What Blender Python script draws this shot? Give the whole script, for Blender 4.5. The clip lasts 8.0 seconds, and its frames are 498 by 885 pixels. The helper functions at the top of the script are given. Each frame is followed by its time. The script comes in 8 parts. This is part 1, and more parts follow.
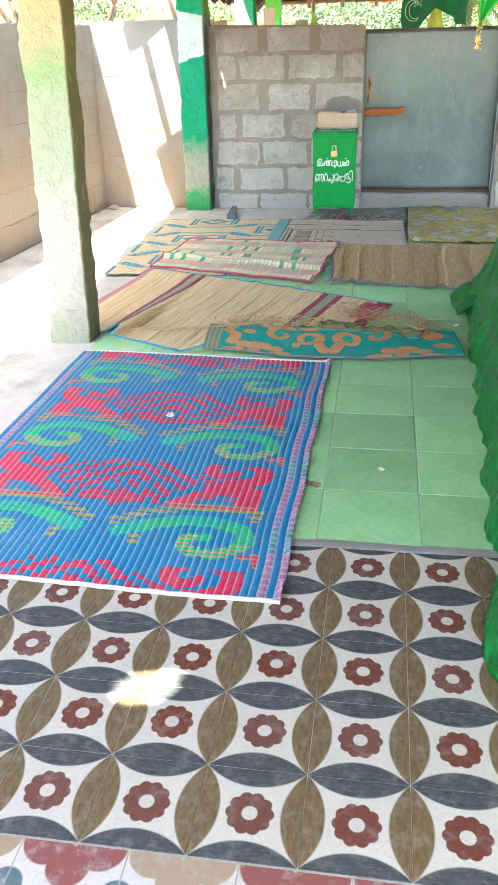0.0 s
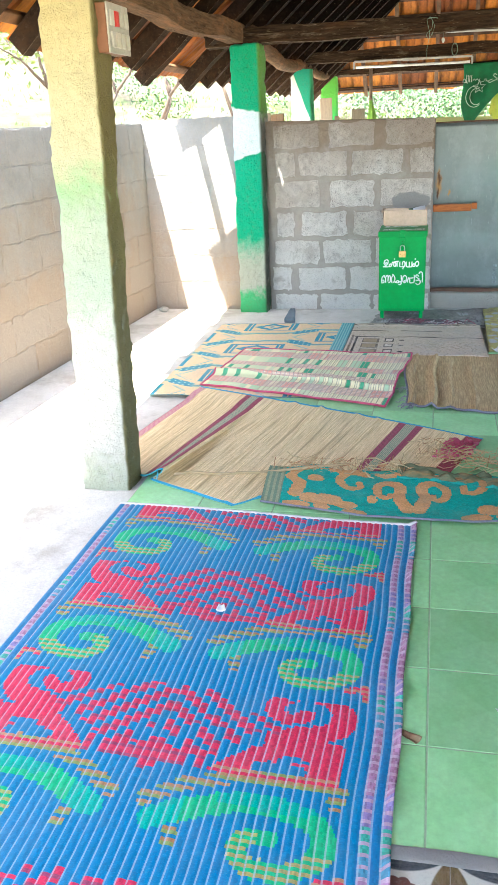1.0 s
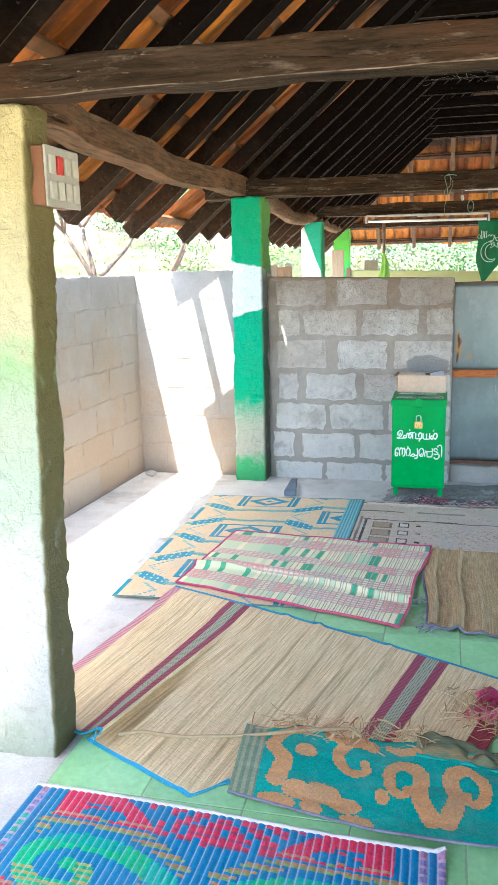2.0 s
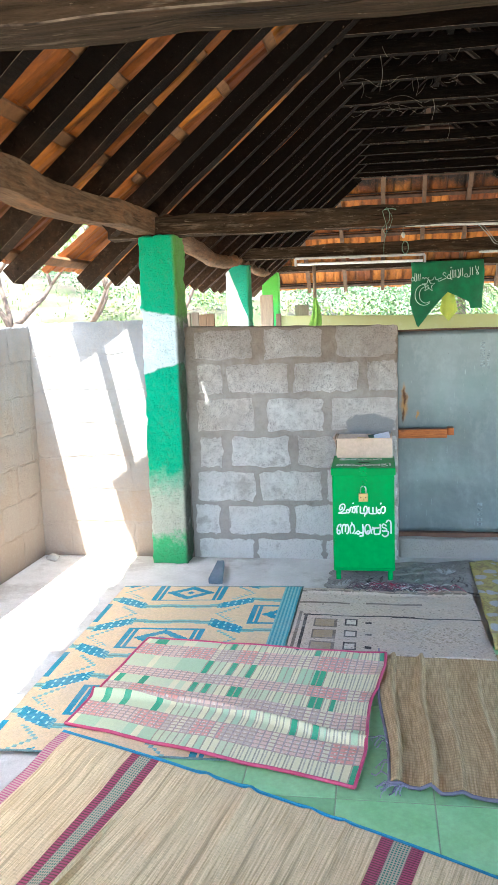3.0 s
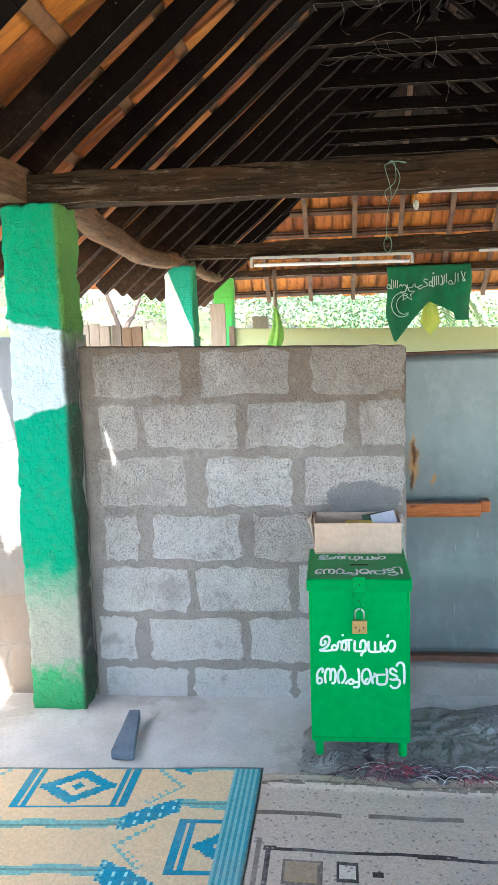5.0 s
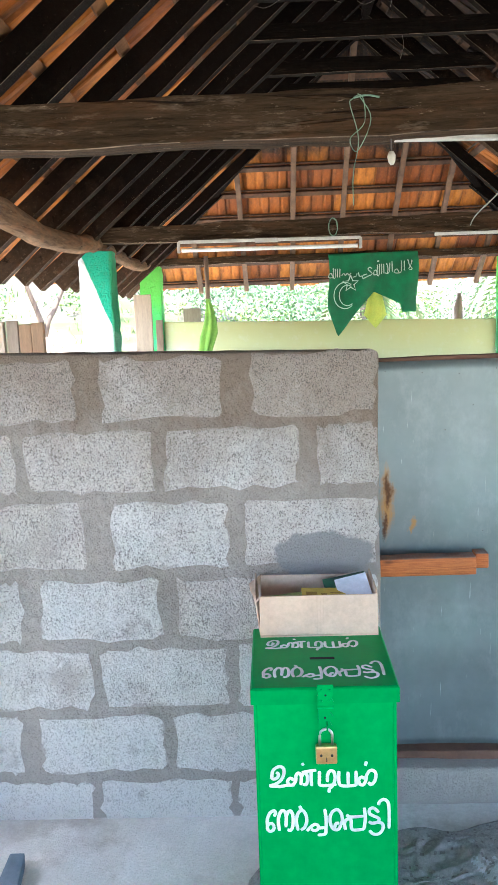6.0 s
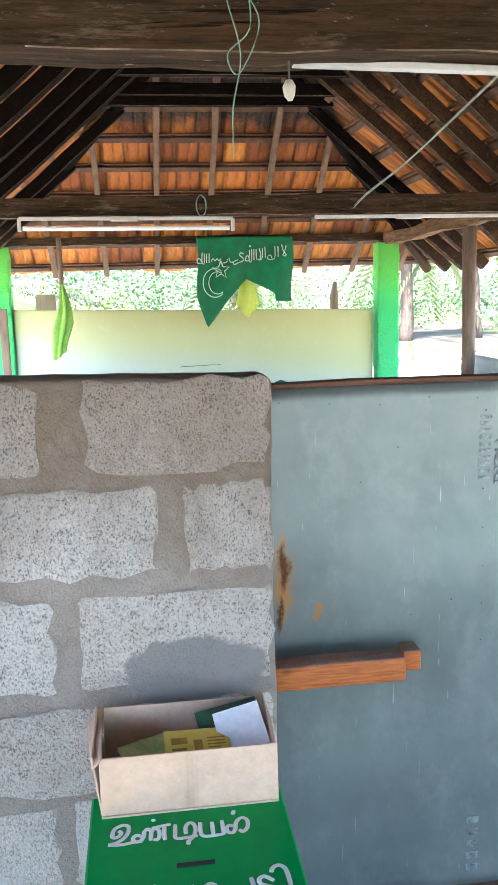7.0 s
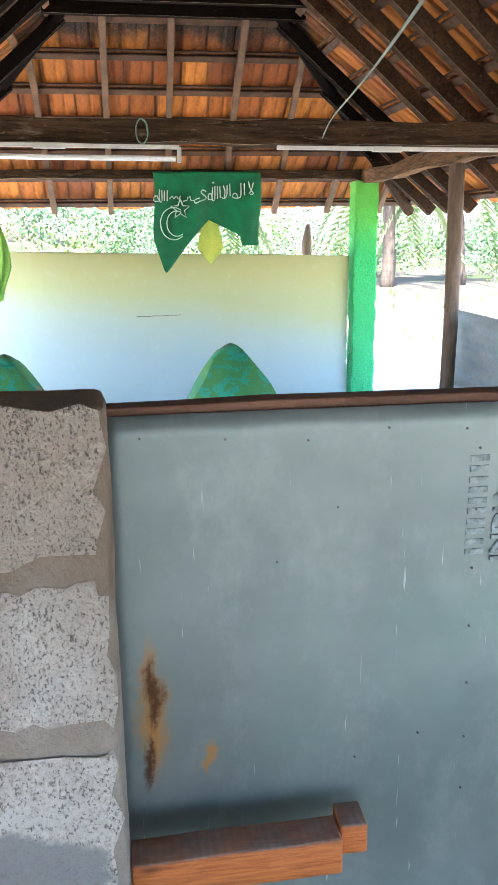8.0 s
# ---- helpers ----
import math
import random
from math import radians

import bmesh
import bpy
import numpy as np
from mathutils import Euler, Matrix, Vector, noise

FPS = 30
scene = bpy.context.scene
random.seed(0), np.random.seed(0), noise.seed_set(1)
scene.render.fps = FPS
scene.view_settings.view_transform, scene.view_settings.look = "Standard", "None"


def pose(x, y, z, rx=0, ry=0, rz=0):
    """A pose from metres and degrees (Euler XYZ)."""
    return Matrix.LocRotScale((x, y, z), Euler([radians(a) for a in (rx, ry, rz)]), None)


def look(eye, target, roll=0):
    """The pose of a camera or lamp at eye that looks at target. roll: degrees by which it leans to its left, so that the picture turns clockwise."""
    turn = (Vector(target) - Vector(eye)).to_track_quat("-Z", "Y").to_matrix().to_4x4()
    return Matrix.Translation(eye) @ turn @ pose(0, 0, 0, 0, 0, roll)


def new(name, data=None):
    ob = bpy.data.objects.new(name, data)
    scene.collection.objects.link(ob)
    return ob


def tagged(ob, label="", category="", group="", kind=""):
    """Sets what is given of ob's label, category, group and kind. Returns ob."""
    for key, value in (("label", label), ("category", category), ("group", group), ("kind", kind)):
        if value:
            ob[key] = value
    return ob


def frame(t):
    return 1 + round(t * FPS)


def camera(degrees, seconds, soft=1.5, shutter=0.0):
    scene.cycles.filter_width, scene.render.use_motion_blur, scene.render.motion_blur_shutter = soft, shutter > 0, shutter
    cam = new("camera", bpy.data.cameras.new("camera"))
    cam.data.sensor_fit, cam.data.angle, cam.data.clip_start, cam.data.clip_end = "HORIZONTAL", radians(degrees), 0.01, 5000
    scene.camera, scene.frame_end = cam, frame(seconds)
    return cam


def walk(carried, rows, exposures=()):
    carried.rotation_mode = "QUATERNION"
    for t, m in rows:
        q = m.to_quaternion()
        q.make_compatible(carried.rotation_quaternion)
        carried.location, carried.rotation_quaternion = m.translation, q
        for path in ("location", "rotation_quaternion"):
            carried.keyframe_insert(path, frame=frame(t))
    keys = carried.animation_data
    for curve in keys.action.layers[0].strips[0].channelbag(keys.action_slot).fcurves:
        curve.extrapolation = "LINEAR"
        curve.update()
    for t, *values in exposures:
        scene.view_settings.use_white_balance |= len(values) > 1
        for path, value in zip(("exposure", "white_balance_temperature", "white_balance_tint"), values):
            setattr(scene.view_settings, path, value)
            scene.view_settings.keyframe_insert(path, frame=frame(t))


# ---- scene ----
cam = camera(33.9, 8.0, 1.0)
PATH = [
    (0, (1.042, -0.27, 1.27), (0.746, 1.498, 0.384), -1.6),
    (0.2, (0.993, -0.14, 1.284), (0.673, 1.638, 0.427), -2.3),
    (0.5, (0.948, 0.088, 1.308), (0.587, 1.891, 0.521), -3.2),
    (0.8, (0.899, 0.301, 1.352), (0.498, 2.109, 0.597), -3.0),
    (1, (0.877, 0.416, 1.361), (0.452, 2.23, 0.635), -2.8),
    (1.2, (0.834, 0.591, 1.39), (0.392, 2.421, 0.717), -0.9),
    (2.3, (0.81, 1.476, 1.437), (0.351, 3.389, 1.077), -1.7),
    (2.5, (0.787, 1.639, 1.44), (0.356, 3.562, 1.098), -1.5),
    (2.7, (0.77, 1.805, 1.446), (0.379, 3.739, 1.114), -1.6),
    (3, (0.747, 2.047, 1.454), (0.434, 3.996, 1.134), -2.0),
    (3.3, (0.738, 2.317, 1.459), (0.43, 4.272, 1.172), -2.3),
    (3.5, (0.731, 2.492, 1.467), (0.411, 4.446, 1.184), -2.5),
    (3.8, (0.688, 2.738, 1.469), (0.362, 4.69, 1.187), -1.9),
    (4, (0.662, 2.903, 1.478), (0.37, 4.862, 1.204), -1.7),
    (4.2, (0.64, 3.057, 1.486), (0.417, 5.027, 1.218), -1.8),
    (5.3, (0.585, 3.956, 1.44), (0.372, 5.922, 1.139), -1.8),
    (5.5, (0.567, 4.118, 1.458), (0.368, 6.085, 1.157), -1.4),
    (5.8, (0.566, 4.343, 1.471), (0.459, 6.315, 1.154), -1.8),
    (6, (0.574, 4.507, 1.462), (0.511, 6.48, 1.141), -2.1),
    (6.2, (0.601, 4.698, 1.471), (0.582, 6.666, 1.114), -2.4),
    (6.5, (0.607, 4.892, 1.482), (0.65, 6.856, 1.108), -1.4),
    (6.8, (0.613, 5.096, 1.493), (0.73, 7.06, 1.131), -1.7),
    (7, (0.625, 5.233, 1.5), (0.875, 7.183, 1.132), -1.4),
    (7.2, (0.653, 5.356, 1.503), (0.987, 7.29, 1.117), -1.1),
    (7.5, (0.742, 5.556, 1.506), (1.084, 7.478, 1.069), -1.9),
    (7.8, (0.829, 5.754, 1.511), (1.162, 7.667, 1.032), -0.7),
    (8, (0.882, 5.879, 1.518), (1.173, 7.792, 1.013), -0.5),
]
walk(cam, [(t, look(eye, target, roll)) for t, eye, target, roll in PATH], [(0, 3.40, 6800, 3), (1, 3.50, 6300, 3), (3, 3.49, 5850, 5), (5.5, 3.45, 5750, 5), (6, 3.69, 5650, 6), (7, 3.73, 5650, 7), (7.5, 3.73, 5650, 7), (8, 3.66, 5650, 8)])

# ---- world and sun ----
SUN_WAY = Vector((0.208, 0.36, -1.0)).normalized()
world = bpy.data.worlds.new("world")
scene.world = world
world.use_nodes = True
wn = world.node_tree
bg = wn.nodes["Background"]
sky = wn.nodes.new("ShaderNodeTexSky")
sky.sky_type = "NISHITA"
sky.sun_disc = False
sky.sun_elevation = math.asin(-SUN_WAY.z)
sky.sun_rotation = math.atan2(-SUN_WAY.x, -SUN_WAY.y)
sky.dust_density = 2.0
wn.links.new(sky.outputs[0], bg.inputs[0])
bg.inputs[1].default_value = 0.135
sun = new("sun", bpy.data.lights.new("sun", "SUN"))
sun.data.energy = 5.0
sun.data.angle = radians(0.55)
sun.data.color = (1.0, 0.95, 0.86)
sun.matrix_world = SUN_WAY.to_track_quat("-Z", "Y").to_matrix().to_4x4()

# ---- node and mesh helpers ----
class Nodes:
    """Short-hand for building a node material."""

    def __init__(self, name):
        self.m = bpy.data.materials.new(name)
        self.m.use_nodes = True
        self.t = self.m.node_tree
        self.b = self.t.nodes["Principled BSDF"]
        self.co = self.t.nodes.new("ShaderNodeTexCoord")
        self.info = None

    def link(self, a, b):
        self.t.links.new(a, b)

    def put(self, socket, v):
        if isinstance(v, bpy.types.NodeSocket):
            self.link(v, socket)
        elif isinstance(v, tuple) and socket.type == "RGBA":
            socket.default_value = (*v[:3], 1)
        else:
            socket.default_value = v

    def math(self, op, a, b=0.0, c=0.0):
        n = self.t.nodes.new("ShaderNodeMath")
        n.operation = op
        for s, v in zip(n.inputs, (a, b, c)):
            self.put(s, v)
        return n.outputs[0]

    def vec(self, scale=(1, 1, 1), rot=(0, 0, 0), loc=(0, 0, 0), src="Object"):
        n = self.t.nodes.new("ShaderNodeMapping")
        self.link(self.co.outputs[src], n.inputs[0])
        n.inputs["Scale"].default_value = scale
        n.inputs["Rotation"].default_value = rot
        n.inputs["Location"].default_value = loc
        return n.outputs[0]

    def xyz(self, v=None):
        n = self.t.nodes.new("ShaderNodeSeparateXYZ")
        self.link(v if v is not None else self.co.outputs["Object"], n.inputs[0])
        return n.outputs

    def comb(self, x, y, z=0.0):
        n = self.t.nodes.new("ShaderNodeCombineXYZ")
        for s, v in zip(n.inputs, (x, y, z)):
            self.put(s, v)
        return n.outputs[0]

    def noise(self, scale, detail=4, rough=0.6, v=None, dist=0.0):
        n = self.t.nodes.new("ShaderNodeTexNoise")
        self.link(v if v is not None else self.co.outputs["Object"], n.inputs["Vector"])
        n.inputs["Scale"].default_value = scale
        n.inputs["Detail"].default_value = detail
        n.inputs["Roughness"].default_value = rough
        n.inputs["Distortion"].default_value = dist
        return n.outputs[0]

    def cells(self, scale, v=None, feature="F1", out="Distance"):
        n = self.t.nodes.new("ShaderNodeTexVoronoi")
        n.feature = feature
        self.link(v if v is not None else self.co.outputs["Object"], n.inputs["Vector"])
        n.inputs["Scale"].default_value = scale
        return n.outputs[out]

    def rand(self):
        if not self.info:
            self.info = self.t.nodes.new("ShaderNodeObjectInfo")
        return self.info.outputs["Random"]

    def island(self):
        return self.t.nodes.new("ShaderNodeNewGeometry").outputs["Random Per Island"]

    def ramp(self, v, *stops):
        n = self.t.nodes.new("ShaderNodeValToRGB")
        e = n.color_ramp.elements
        while len(e) < len(stops):
            e.new(0.5)
        for el, (p, c) in zip(e, stops):
            el.position = p
            el.color = (*c, 1) if isinstance(c, tuple) else (c, c, c, 1)
        self.link(v, n.inputs[0])
        return n.outputs[0]

    def mix(self, f, a, b, mode="MIX"):
        n = self.t.nodes.new("ShaderNodeMix")
        n.data_type = "RGBA"
        n.blend_type = mode
        self.put(n.inputs[0], f)
        self.put(n.inputs[6], a)
        self.put(n.inputs[7], b)
        return n.outputs[2]

    def step(self, v, edge, soft=0.02):
        n = self.t.nodes.new("ShaderNodeMapRange")
        n.interpolation_type = "SMOOTHSTEP"
        self.link(v, n.inputs[0])
        n.inputs[1].default_value = edge - soft
        n.inputs[2].default_value = edge + soft
        return n.outputs[0]

    def bump(self, h, strength=0.4, dist=0.01):
        n = self.t.nodes.new("ShaderNodeBump")
        n.inputs["Strength"].default_value = strength
        n.inputs["Distance"].default_value = dist
        self.link(h, n.inputs["Height"])
        if self.b.inputs["Normal"].links:
            self.link(self.b.inputs["Normal"].links[0].from_socket, n.inputs["Normal"])
        self.link(n.outputs[0], self.b.inputs["Normal"])

    def done(self, colour, rough=0.8, metal=0.0, spec=0.4):
        self.put(self.b.inputs["Base Color"], colour)
        self.put(self.b.inputs["Roughness"], rough)
        self.put(self.b.inputs["Metallic"], metal)
        self.b.inputs["Specular IOR Level"].default_value = spec
        return self.m


def surface(name, a, b, scale=6.0, rough=0.8, bump=0.3, fine=60.0, metal=0.0, stretch=(1, 1, 1), c=None, vary=0.25, dist=0.004, spec=0.4):
    """A material of two blended colours with coarse and fine mottling, and a shift from object to object."""
    n = Nodes(name)
    v = n.vec(stretch)
    big = n.noise(scale, 5, 0.65, v)
    small = n.noise(fine, 4, 0.7, v)
    col = n.mix(n.ramp(big, (0.35, 0.0), (0.65, 1.0)), a, b)
    if c:
        col = n.mix(n.ramp(n.noise(scale * 0.37, 6, 0.7, v), (0.52, 0.0), (0.62, 1.0)), col, c)
    shade = n.math("MULTIPLY_ADD", small, 0.5, 0.75)
    shade = n.math("MULTIPLY", shade, n.math("MULTIPLY_ADD", n.rand(), vary, 1.0 - vary / 2))
    g = n.t.nodes.new("ShaderNodeMix")
    g.data_type, g.blend_type = "RGBA", "MULTIPLY"
    g.inputs[0].default_value = 1.0
    n.link(col, g.inputs[6])
    n.link(shade, g.inputs[7])
    n.bump(small, bump, dist)
    return n.done(g.outputs[2], n.math("MULTIPLY_ADD", big, 0.2, rough - 0.1), metal, spec)


def part(name, bm, material, parent=None, label="", smooth=False, loc=None):
    """Link a bmesh as one mesh object under a thing or a part."""
    me = bpy.data.meshes.new(name)
    bm.to_mesh(me)
    bm.free()
    return piece(name, me, material, parent, label, smooth, loc)


def piece(name, me, material=None, parent=None, label="", smooth=False, loc=None):
    if material and not me.materials:
        me.materials.append(material)
    if smooth:
        me.shade_smooth()
    ob = new(name, me)
    if parent:
        ob.parent = parent
    if loc is not None:
        ob.matrix_basis = loc if isinstance(loc, Matrix) else Matrix.Translation(loc)
    if label:
        ob["label"] = label
    return ob


def thing(name, label, category, at=None, group="", kind=""):
    ob = new(name)
    ob.empty_display_size = 0.1
    if at is not None:
        ob.matrix_basis = at if isinstance(at, Matrix) else Matrix.Translation(at)
    return tagged(ob, label, category, group, kind)


def block(lo, hi, bevel=0.0, seg=1, bm=None, m=None):
    """A box from corner lo to corner hi, with rounded edges."""
    bm = bm or bmesh.new()
    made = bmesh.ops.create_cube(bm, size=1.0)["verts"]
    c = (Vector(lo) + Vector(hi)) / 2
    d = Vector(hi) - Vector(lo)
    for v in made:
        v.co = Vector((v.co.x * d.x, v.co.y * d.y, v.co.z * d.z)) + c
    if bevel:
        edges = list({e for v in made for e in v.link_edges})
        out = bmesh.ops.bevel(bm, geom=edges, offset=bevel, segments=seg, affect="EDGES", profile=0.5)
        made = list({v for f in out["faces"] for v in f.verts} | {v for v in made if v.is_valid})
    if m is not None:
        bmesh.ops.transform(bm, matrix=m, verts=made)
    return bm


def rough_box(lo, hi, step=0.06, amp=0.01, scale=5.0, bevel=0.012, seed=0.0, axis=None):
    """A box cut into a grid with uneven, worn faces."""
    bm = block(lo, hi, bevel, 2)
    d = Vector(hi) - Vector(lo)
    for i in range(3):
        n = max(1, int(d[i] / step))
        for k in range(1, n):
            co = Vector(lo)
            co[i] += d[i] * k / n
            no = Vector((0, 0, 0))
            no[i] = 1
            bmesh.ops.bisect_plane(bm, geom=bm.verts[:] + bm.edges[:] + bm.faces[:], plane_co=co, plane_no=no)
    for v in bm.verts:
        v.co += noise.noise_vector(v.co * scale + Vector((seed, seed * 2, 0))) * amp + noise.noise_vector(v.co * scale * 4 + Vector((0, seed, 3))) * amp * 0.35
    return bm


def tube(points, radius, sides=8, bm=None, radii=None, turn=0.0):
    """A round bar through the points."""
    bm = bm or bmesh.new()
    pts = [Vector(p) for p in points]
    rings = []
    up = Vector((0, 0, 1))
    for i, p in enumerate(pts):
        d = (pts[min(i + 1, len(pts) - 1)] - pts[max(i - 1, 0)]).normalized()
        a = d.cross(up if abs(d.z) < 0.95 else Vector((1, 0, 0))).normalized()
        b = d.cross(a)
        r = radii[i] if radii else radius
        rings.append([bm.verts.new(p + (a * math.cos(2 * math.pi * k / sides + turn) + b * math.sin(2 * math.pi * k / sides + turn)) * r) for k in range(sides)])
    for r0, r1 in zip(rings, rings[1:]):
        for k in range(sides):
            bm.faces.new((r0[k], r0[(k + 1) % sides], r1[(k + 1) % sides], r1[k]))
    bm.faces.new(rings[0][::-1])
    bm.faces.new(rings[-1])
    return bm


def sheet(corners, nu, nv, thick=0.004, bend=None, bm=None, wave=None, dye=None):
    """A thin cloth or mat over four corners (near left, near right, far right, far left), cut nu by nv, with a uv layer; bend(u, v) lifts it, wave(u, v) shifts it, dye(u, v) colours it."""
    bm = bm or bmesh.new()
    uv = bm.loops.layers.uv.verify()
    hue = bm.loops.layers.float_color.new("dye") if dye else None
    a, b, c, d = [Vector(p) for p in corners]
    top, low = {}, {}
    for i in range(nu + 1):
        for j in range(nv + 1):
            u, v = i / nu, j / nv
            p = (a * (1 - u) + b * u) * (1 - v) + (d * (1 - u) + c * u) * v
            if wave:
                p += Vector(wave(u, v))
            h = bend(u, v) if bend else 0.0
            top[i, j] = bm.verts.new(p + Vector((0, 0, h + thick)))
            low[i, j] = bm.verts.new(p + Vector((0, 0, h)))
    def face(vs, uvs):
        f = bm.faces.new(vs)
        for l, q in zip(f.loops, uvs):
            l[uv].uv = q
        if dye:
            tone = (*dye(sum(q[0] for q in uvs) / 4, sum(q[1] for q in uvs) / 4), 1.0)
            for l in f.loops:
                l[hue] = tone
        f.smooth = True
    for i in range(nu):
        for j in range(nv):
            q = [(i, j), (i + 1, j), (i + 1, j + 1), (i, j + 1)]
            uvs = [(x / nu, y / nv) for x, y in q]
            face([top[k] for k in q], uvs)
            face([low[k] for k in q[::-1]], uvs[::-1])
    rim = [(i, 0) for i in range(nu)] + [(nu, j) for j in range(nv)] + [(i, nv) for i in range(nu, 0, -1)] + [(0, j) for j in range(nv, 0, -1)]
    for k, p in enumerate(rim):
        q = rim[(k + 1) % len(rim)]
        face([low[p], low[q], top[q], top[p]], [(p[0] / nu, p[1] / nv), (q[0] / nu, q[1] / nv)] * 2)
    return bm


# ---- materials ----
M_CEMENT = surface("cement_floor", (0.52, 0.485, 0.44), (0.61, 0.575, 0.53), 5, 0.92, 0.5, 120, c=(0.42, 0.38, 0.33), dist=0.009)
M_EDGE = surface("pale_edge", (0.30, 0.225, 0.155), (0.02, 0.013, 0.009), 6, 0.9, 0.5, 70, spec=0.1)
M_PALEEDGE = surface("pale_arris", (0.30, 0.24, 0.17), (0.17, 0.12, 0.08), 14, 0.9, 0.5, 70, spec=0.1)
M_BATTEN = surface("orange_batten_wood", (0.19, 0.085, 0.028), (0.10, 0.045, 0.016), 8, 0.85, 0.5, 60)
# darker batten wood for the right and far slopes
M_BATTEN_DARK = surface("dark_batten_wood", (0.085, 0.038, 0.016), (0.035, 0.018, 0.010), 8, 0.85, 0.5, 60)
M_GREENTILE = surface("green_floor_tile", (0.28, 0.56, 0.23), (0.38, 0.65, 0.32), 4, 0.38, 0.08, 40, vary=0.30)
M_BOXGREEN = surface("green_box_paint", (0.0, 0.275, 0.05), (0.0, 0.305, 0.06), 4, 0.45, 0.05, 30, spec=0.2)
M_WHITE = surface("white_paint", (0.8, 0.8, 0.78), (0.75, 0.75, 0.72), 8, 0.6, 0.1, 60)
def yard_and_hill():
    """Pale sand in the yard, giving way to a scrubby brown hillside beyond it."""
    n = Nodes("sandy_ground")
    p = n.t.nodes.new("ShaderNodeNewGeometry").outputs["Position"]
    x, y, z = n.xyz(p)
    far = n.math("MULTIPLY_ADD", n.noise(0.3, 4, 0.7, p), 8.0, y)
    slope = n.mix(n.ramp(n.noise(0.5, 6, 0.7, p), (0.35, 0.0), (0.65, 1.0)), (0.080, 0.064, 0.047), (0.055, 0.046, 0.032))
    slope = n.mix(n.ramp(n.noise(0.22, 6, 0.75, p), (0.50, 0.0), (0.60, 0.9)), slope, (0.034, 0.048, 0.015))
    sand = n.mix(n.ramp(n.noise(0.8, 6, 0.7, p), (0.35, 0.0), (0.65, 1.0)), (0.36, 0.31, 0.24), (0.28, 0.235, 0.175))
    col = n.mix(n.ramp(n.math("DIVIDE", far, 40.0), (0.52, 0.0), (0.72, 1.0)), sand, slope)
    n.bump(n.noise(6, 5, 0.7, p), 0.5, 0.01)
    return n.done(col, 0.95, spec=0.2)


M_GROUND = yard_and_hill()
M_CLOTH = surface("green_satin", (0.0, 0.13, 0.015), (0.0, 0.24, 0.035), 14, 0.34, 0.9, 30, dist=0.02)
M_ROUGHWOOD = surface("rough_post_wood", (0.20, 0.14, 0.10), (0.13, 0.09, 0.06), 6, 0.85, 0.8, 40, stretch=(6, 6, 1))

M_PALEMORTAR = surface("pale_mortar", (0.40, 0.36, 0.31), (0.48, 0.44, 0.39), 5, 0.95, 0.6, 60, dist=0.006)
M_POLE = surface("split_pole_wood", (0.15, 0.084, 0.045), (0.085, 0.048, 0.028), 6, 0.85, 0.6, 40)


def clay(name, random_of):
    """Fired clay seen from below: orange, streaked and sooted."""
    n = Nodes(name)
    r = random_of(n)
    v = n.vec((1, 1, 1))
    base = n.ramp(r, (0.0, (0.17, 0.040, 0.005)), (0.35, (0.36, 0.105, 0.010)), (0.7, (0.57, 0.20, 0.020)), (1.0, (0.26, 0.068, 0.007)))
    blackening = n.ramp(n.noise(4, 6, 0.7, n.vec((2.5, 0.8, 1), src="Object")), (0.41, 0.0), (0.68, 0.88))
    col = n.mix(blackening, base, (0.06, 0.022, 0.008))
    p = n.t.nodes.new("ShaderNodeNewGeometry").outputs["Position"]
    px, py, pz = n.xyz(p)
    # ragged blackening towards the ridge: the shade there put into the colour
    gloom = n.math("MULTIPLY_ADD", n.noise(2.5, 5, 0.7, p), 0.5, pz)
    col = n.mix(n.ramp(n.math("SUBTRACT", gloom, 2.32), (0.66, 0.0), (0.88, 0.97)), col, (0.004, 0.003, 0.002))
    fine = n.noise(55, 4, 0.7, n.vec((2, 0.7, 1)))
    col = n.mix(n.ramp(fine, (0.55, 0.0), (0.75, 0.3)), col, (0.58, 0.21, 0.04))
    n.bump(fine, 0.4, 0.004)
    return n.done(col, 0.85)


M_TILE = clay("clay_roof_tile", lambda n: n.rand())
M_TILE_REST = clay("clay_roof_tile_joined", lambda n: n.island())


def limewash(name, build, relief=0.027):
    """Paint that changes up a pillar, with worn patches; heights are in metres above the foot."""
    n = Nodes(name)
    x, y, z = n.xyz()
    wob = n.math("MULTIPLY_ADD", n.noise(9, 6, 0.75), 0.34, n.math("SUBTRACT", z, 0.17))
    col = build(n, x, y, z, wob)
    fine = n.noise(34, 6, 0.75)
    n.bump(n.noise(30, 4, 0.7, None, 0.6), 1.0, relief)
    n.bump(fine, 0.8, 0.012)
    g = n.mix(n.ramp(fine, (0.3, 0.22), (0.5, 0.0)), col, (0.16, 0.13, 0.08))
    return n.done(g, 0.75)


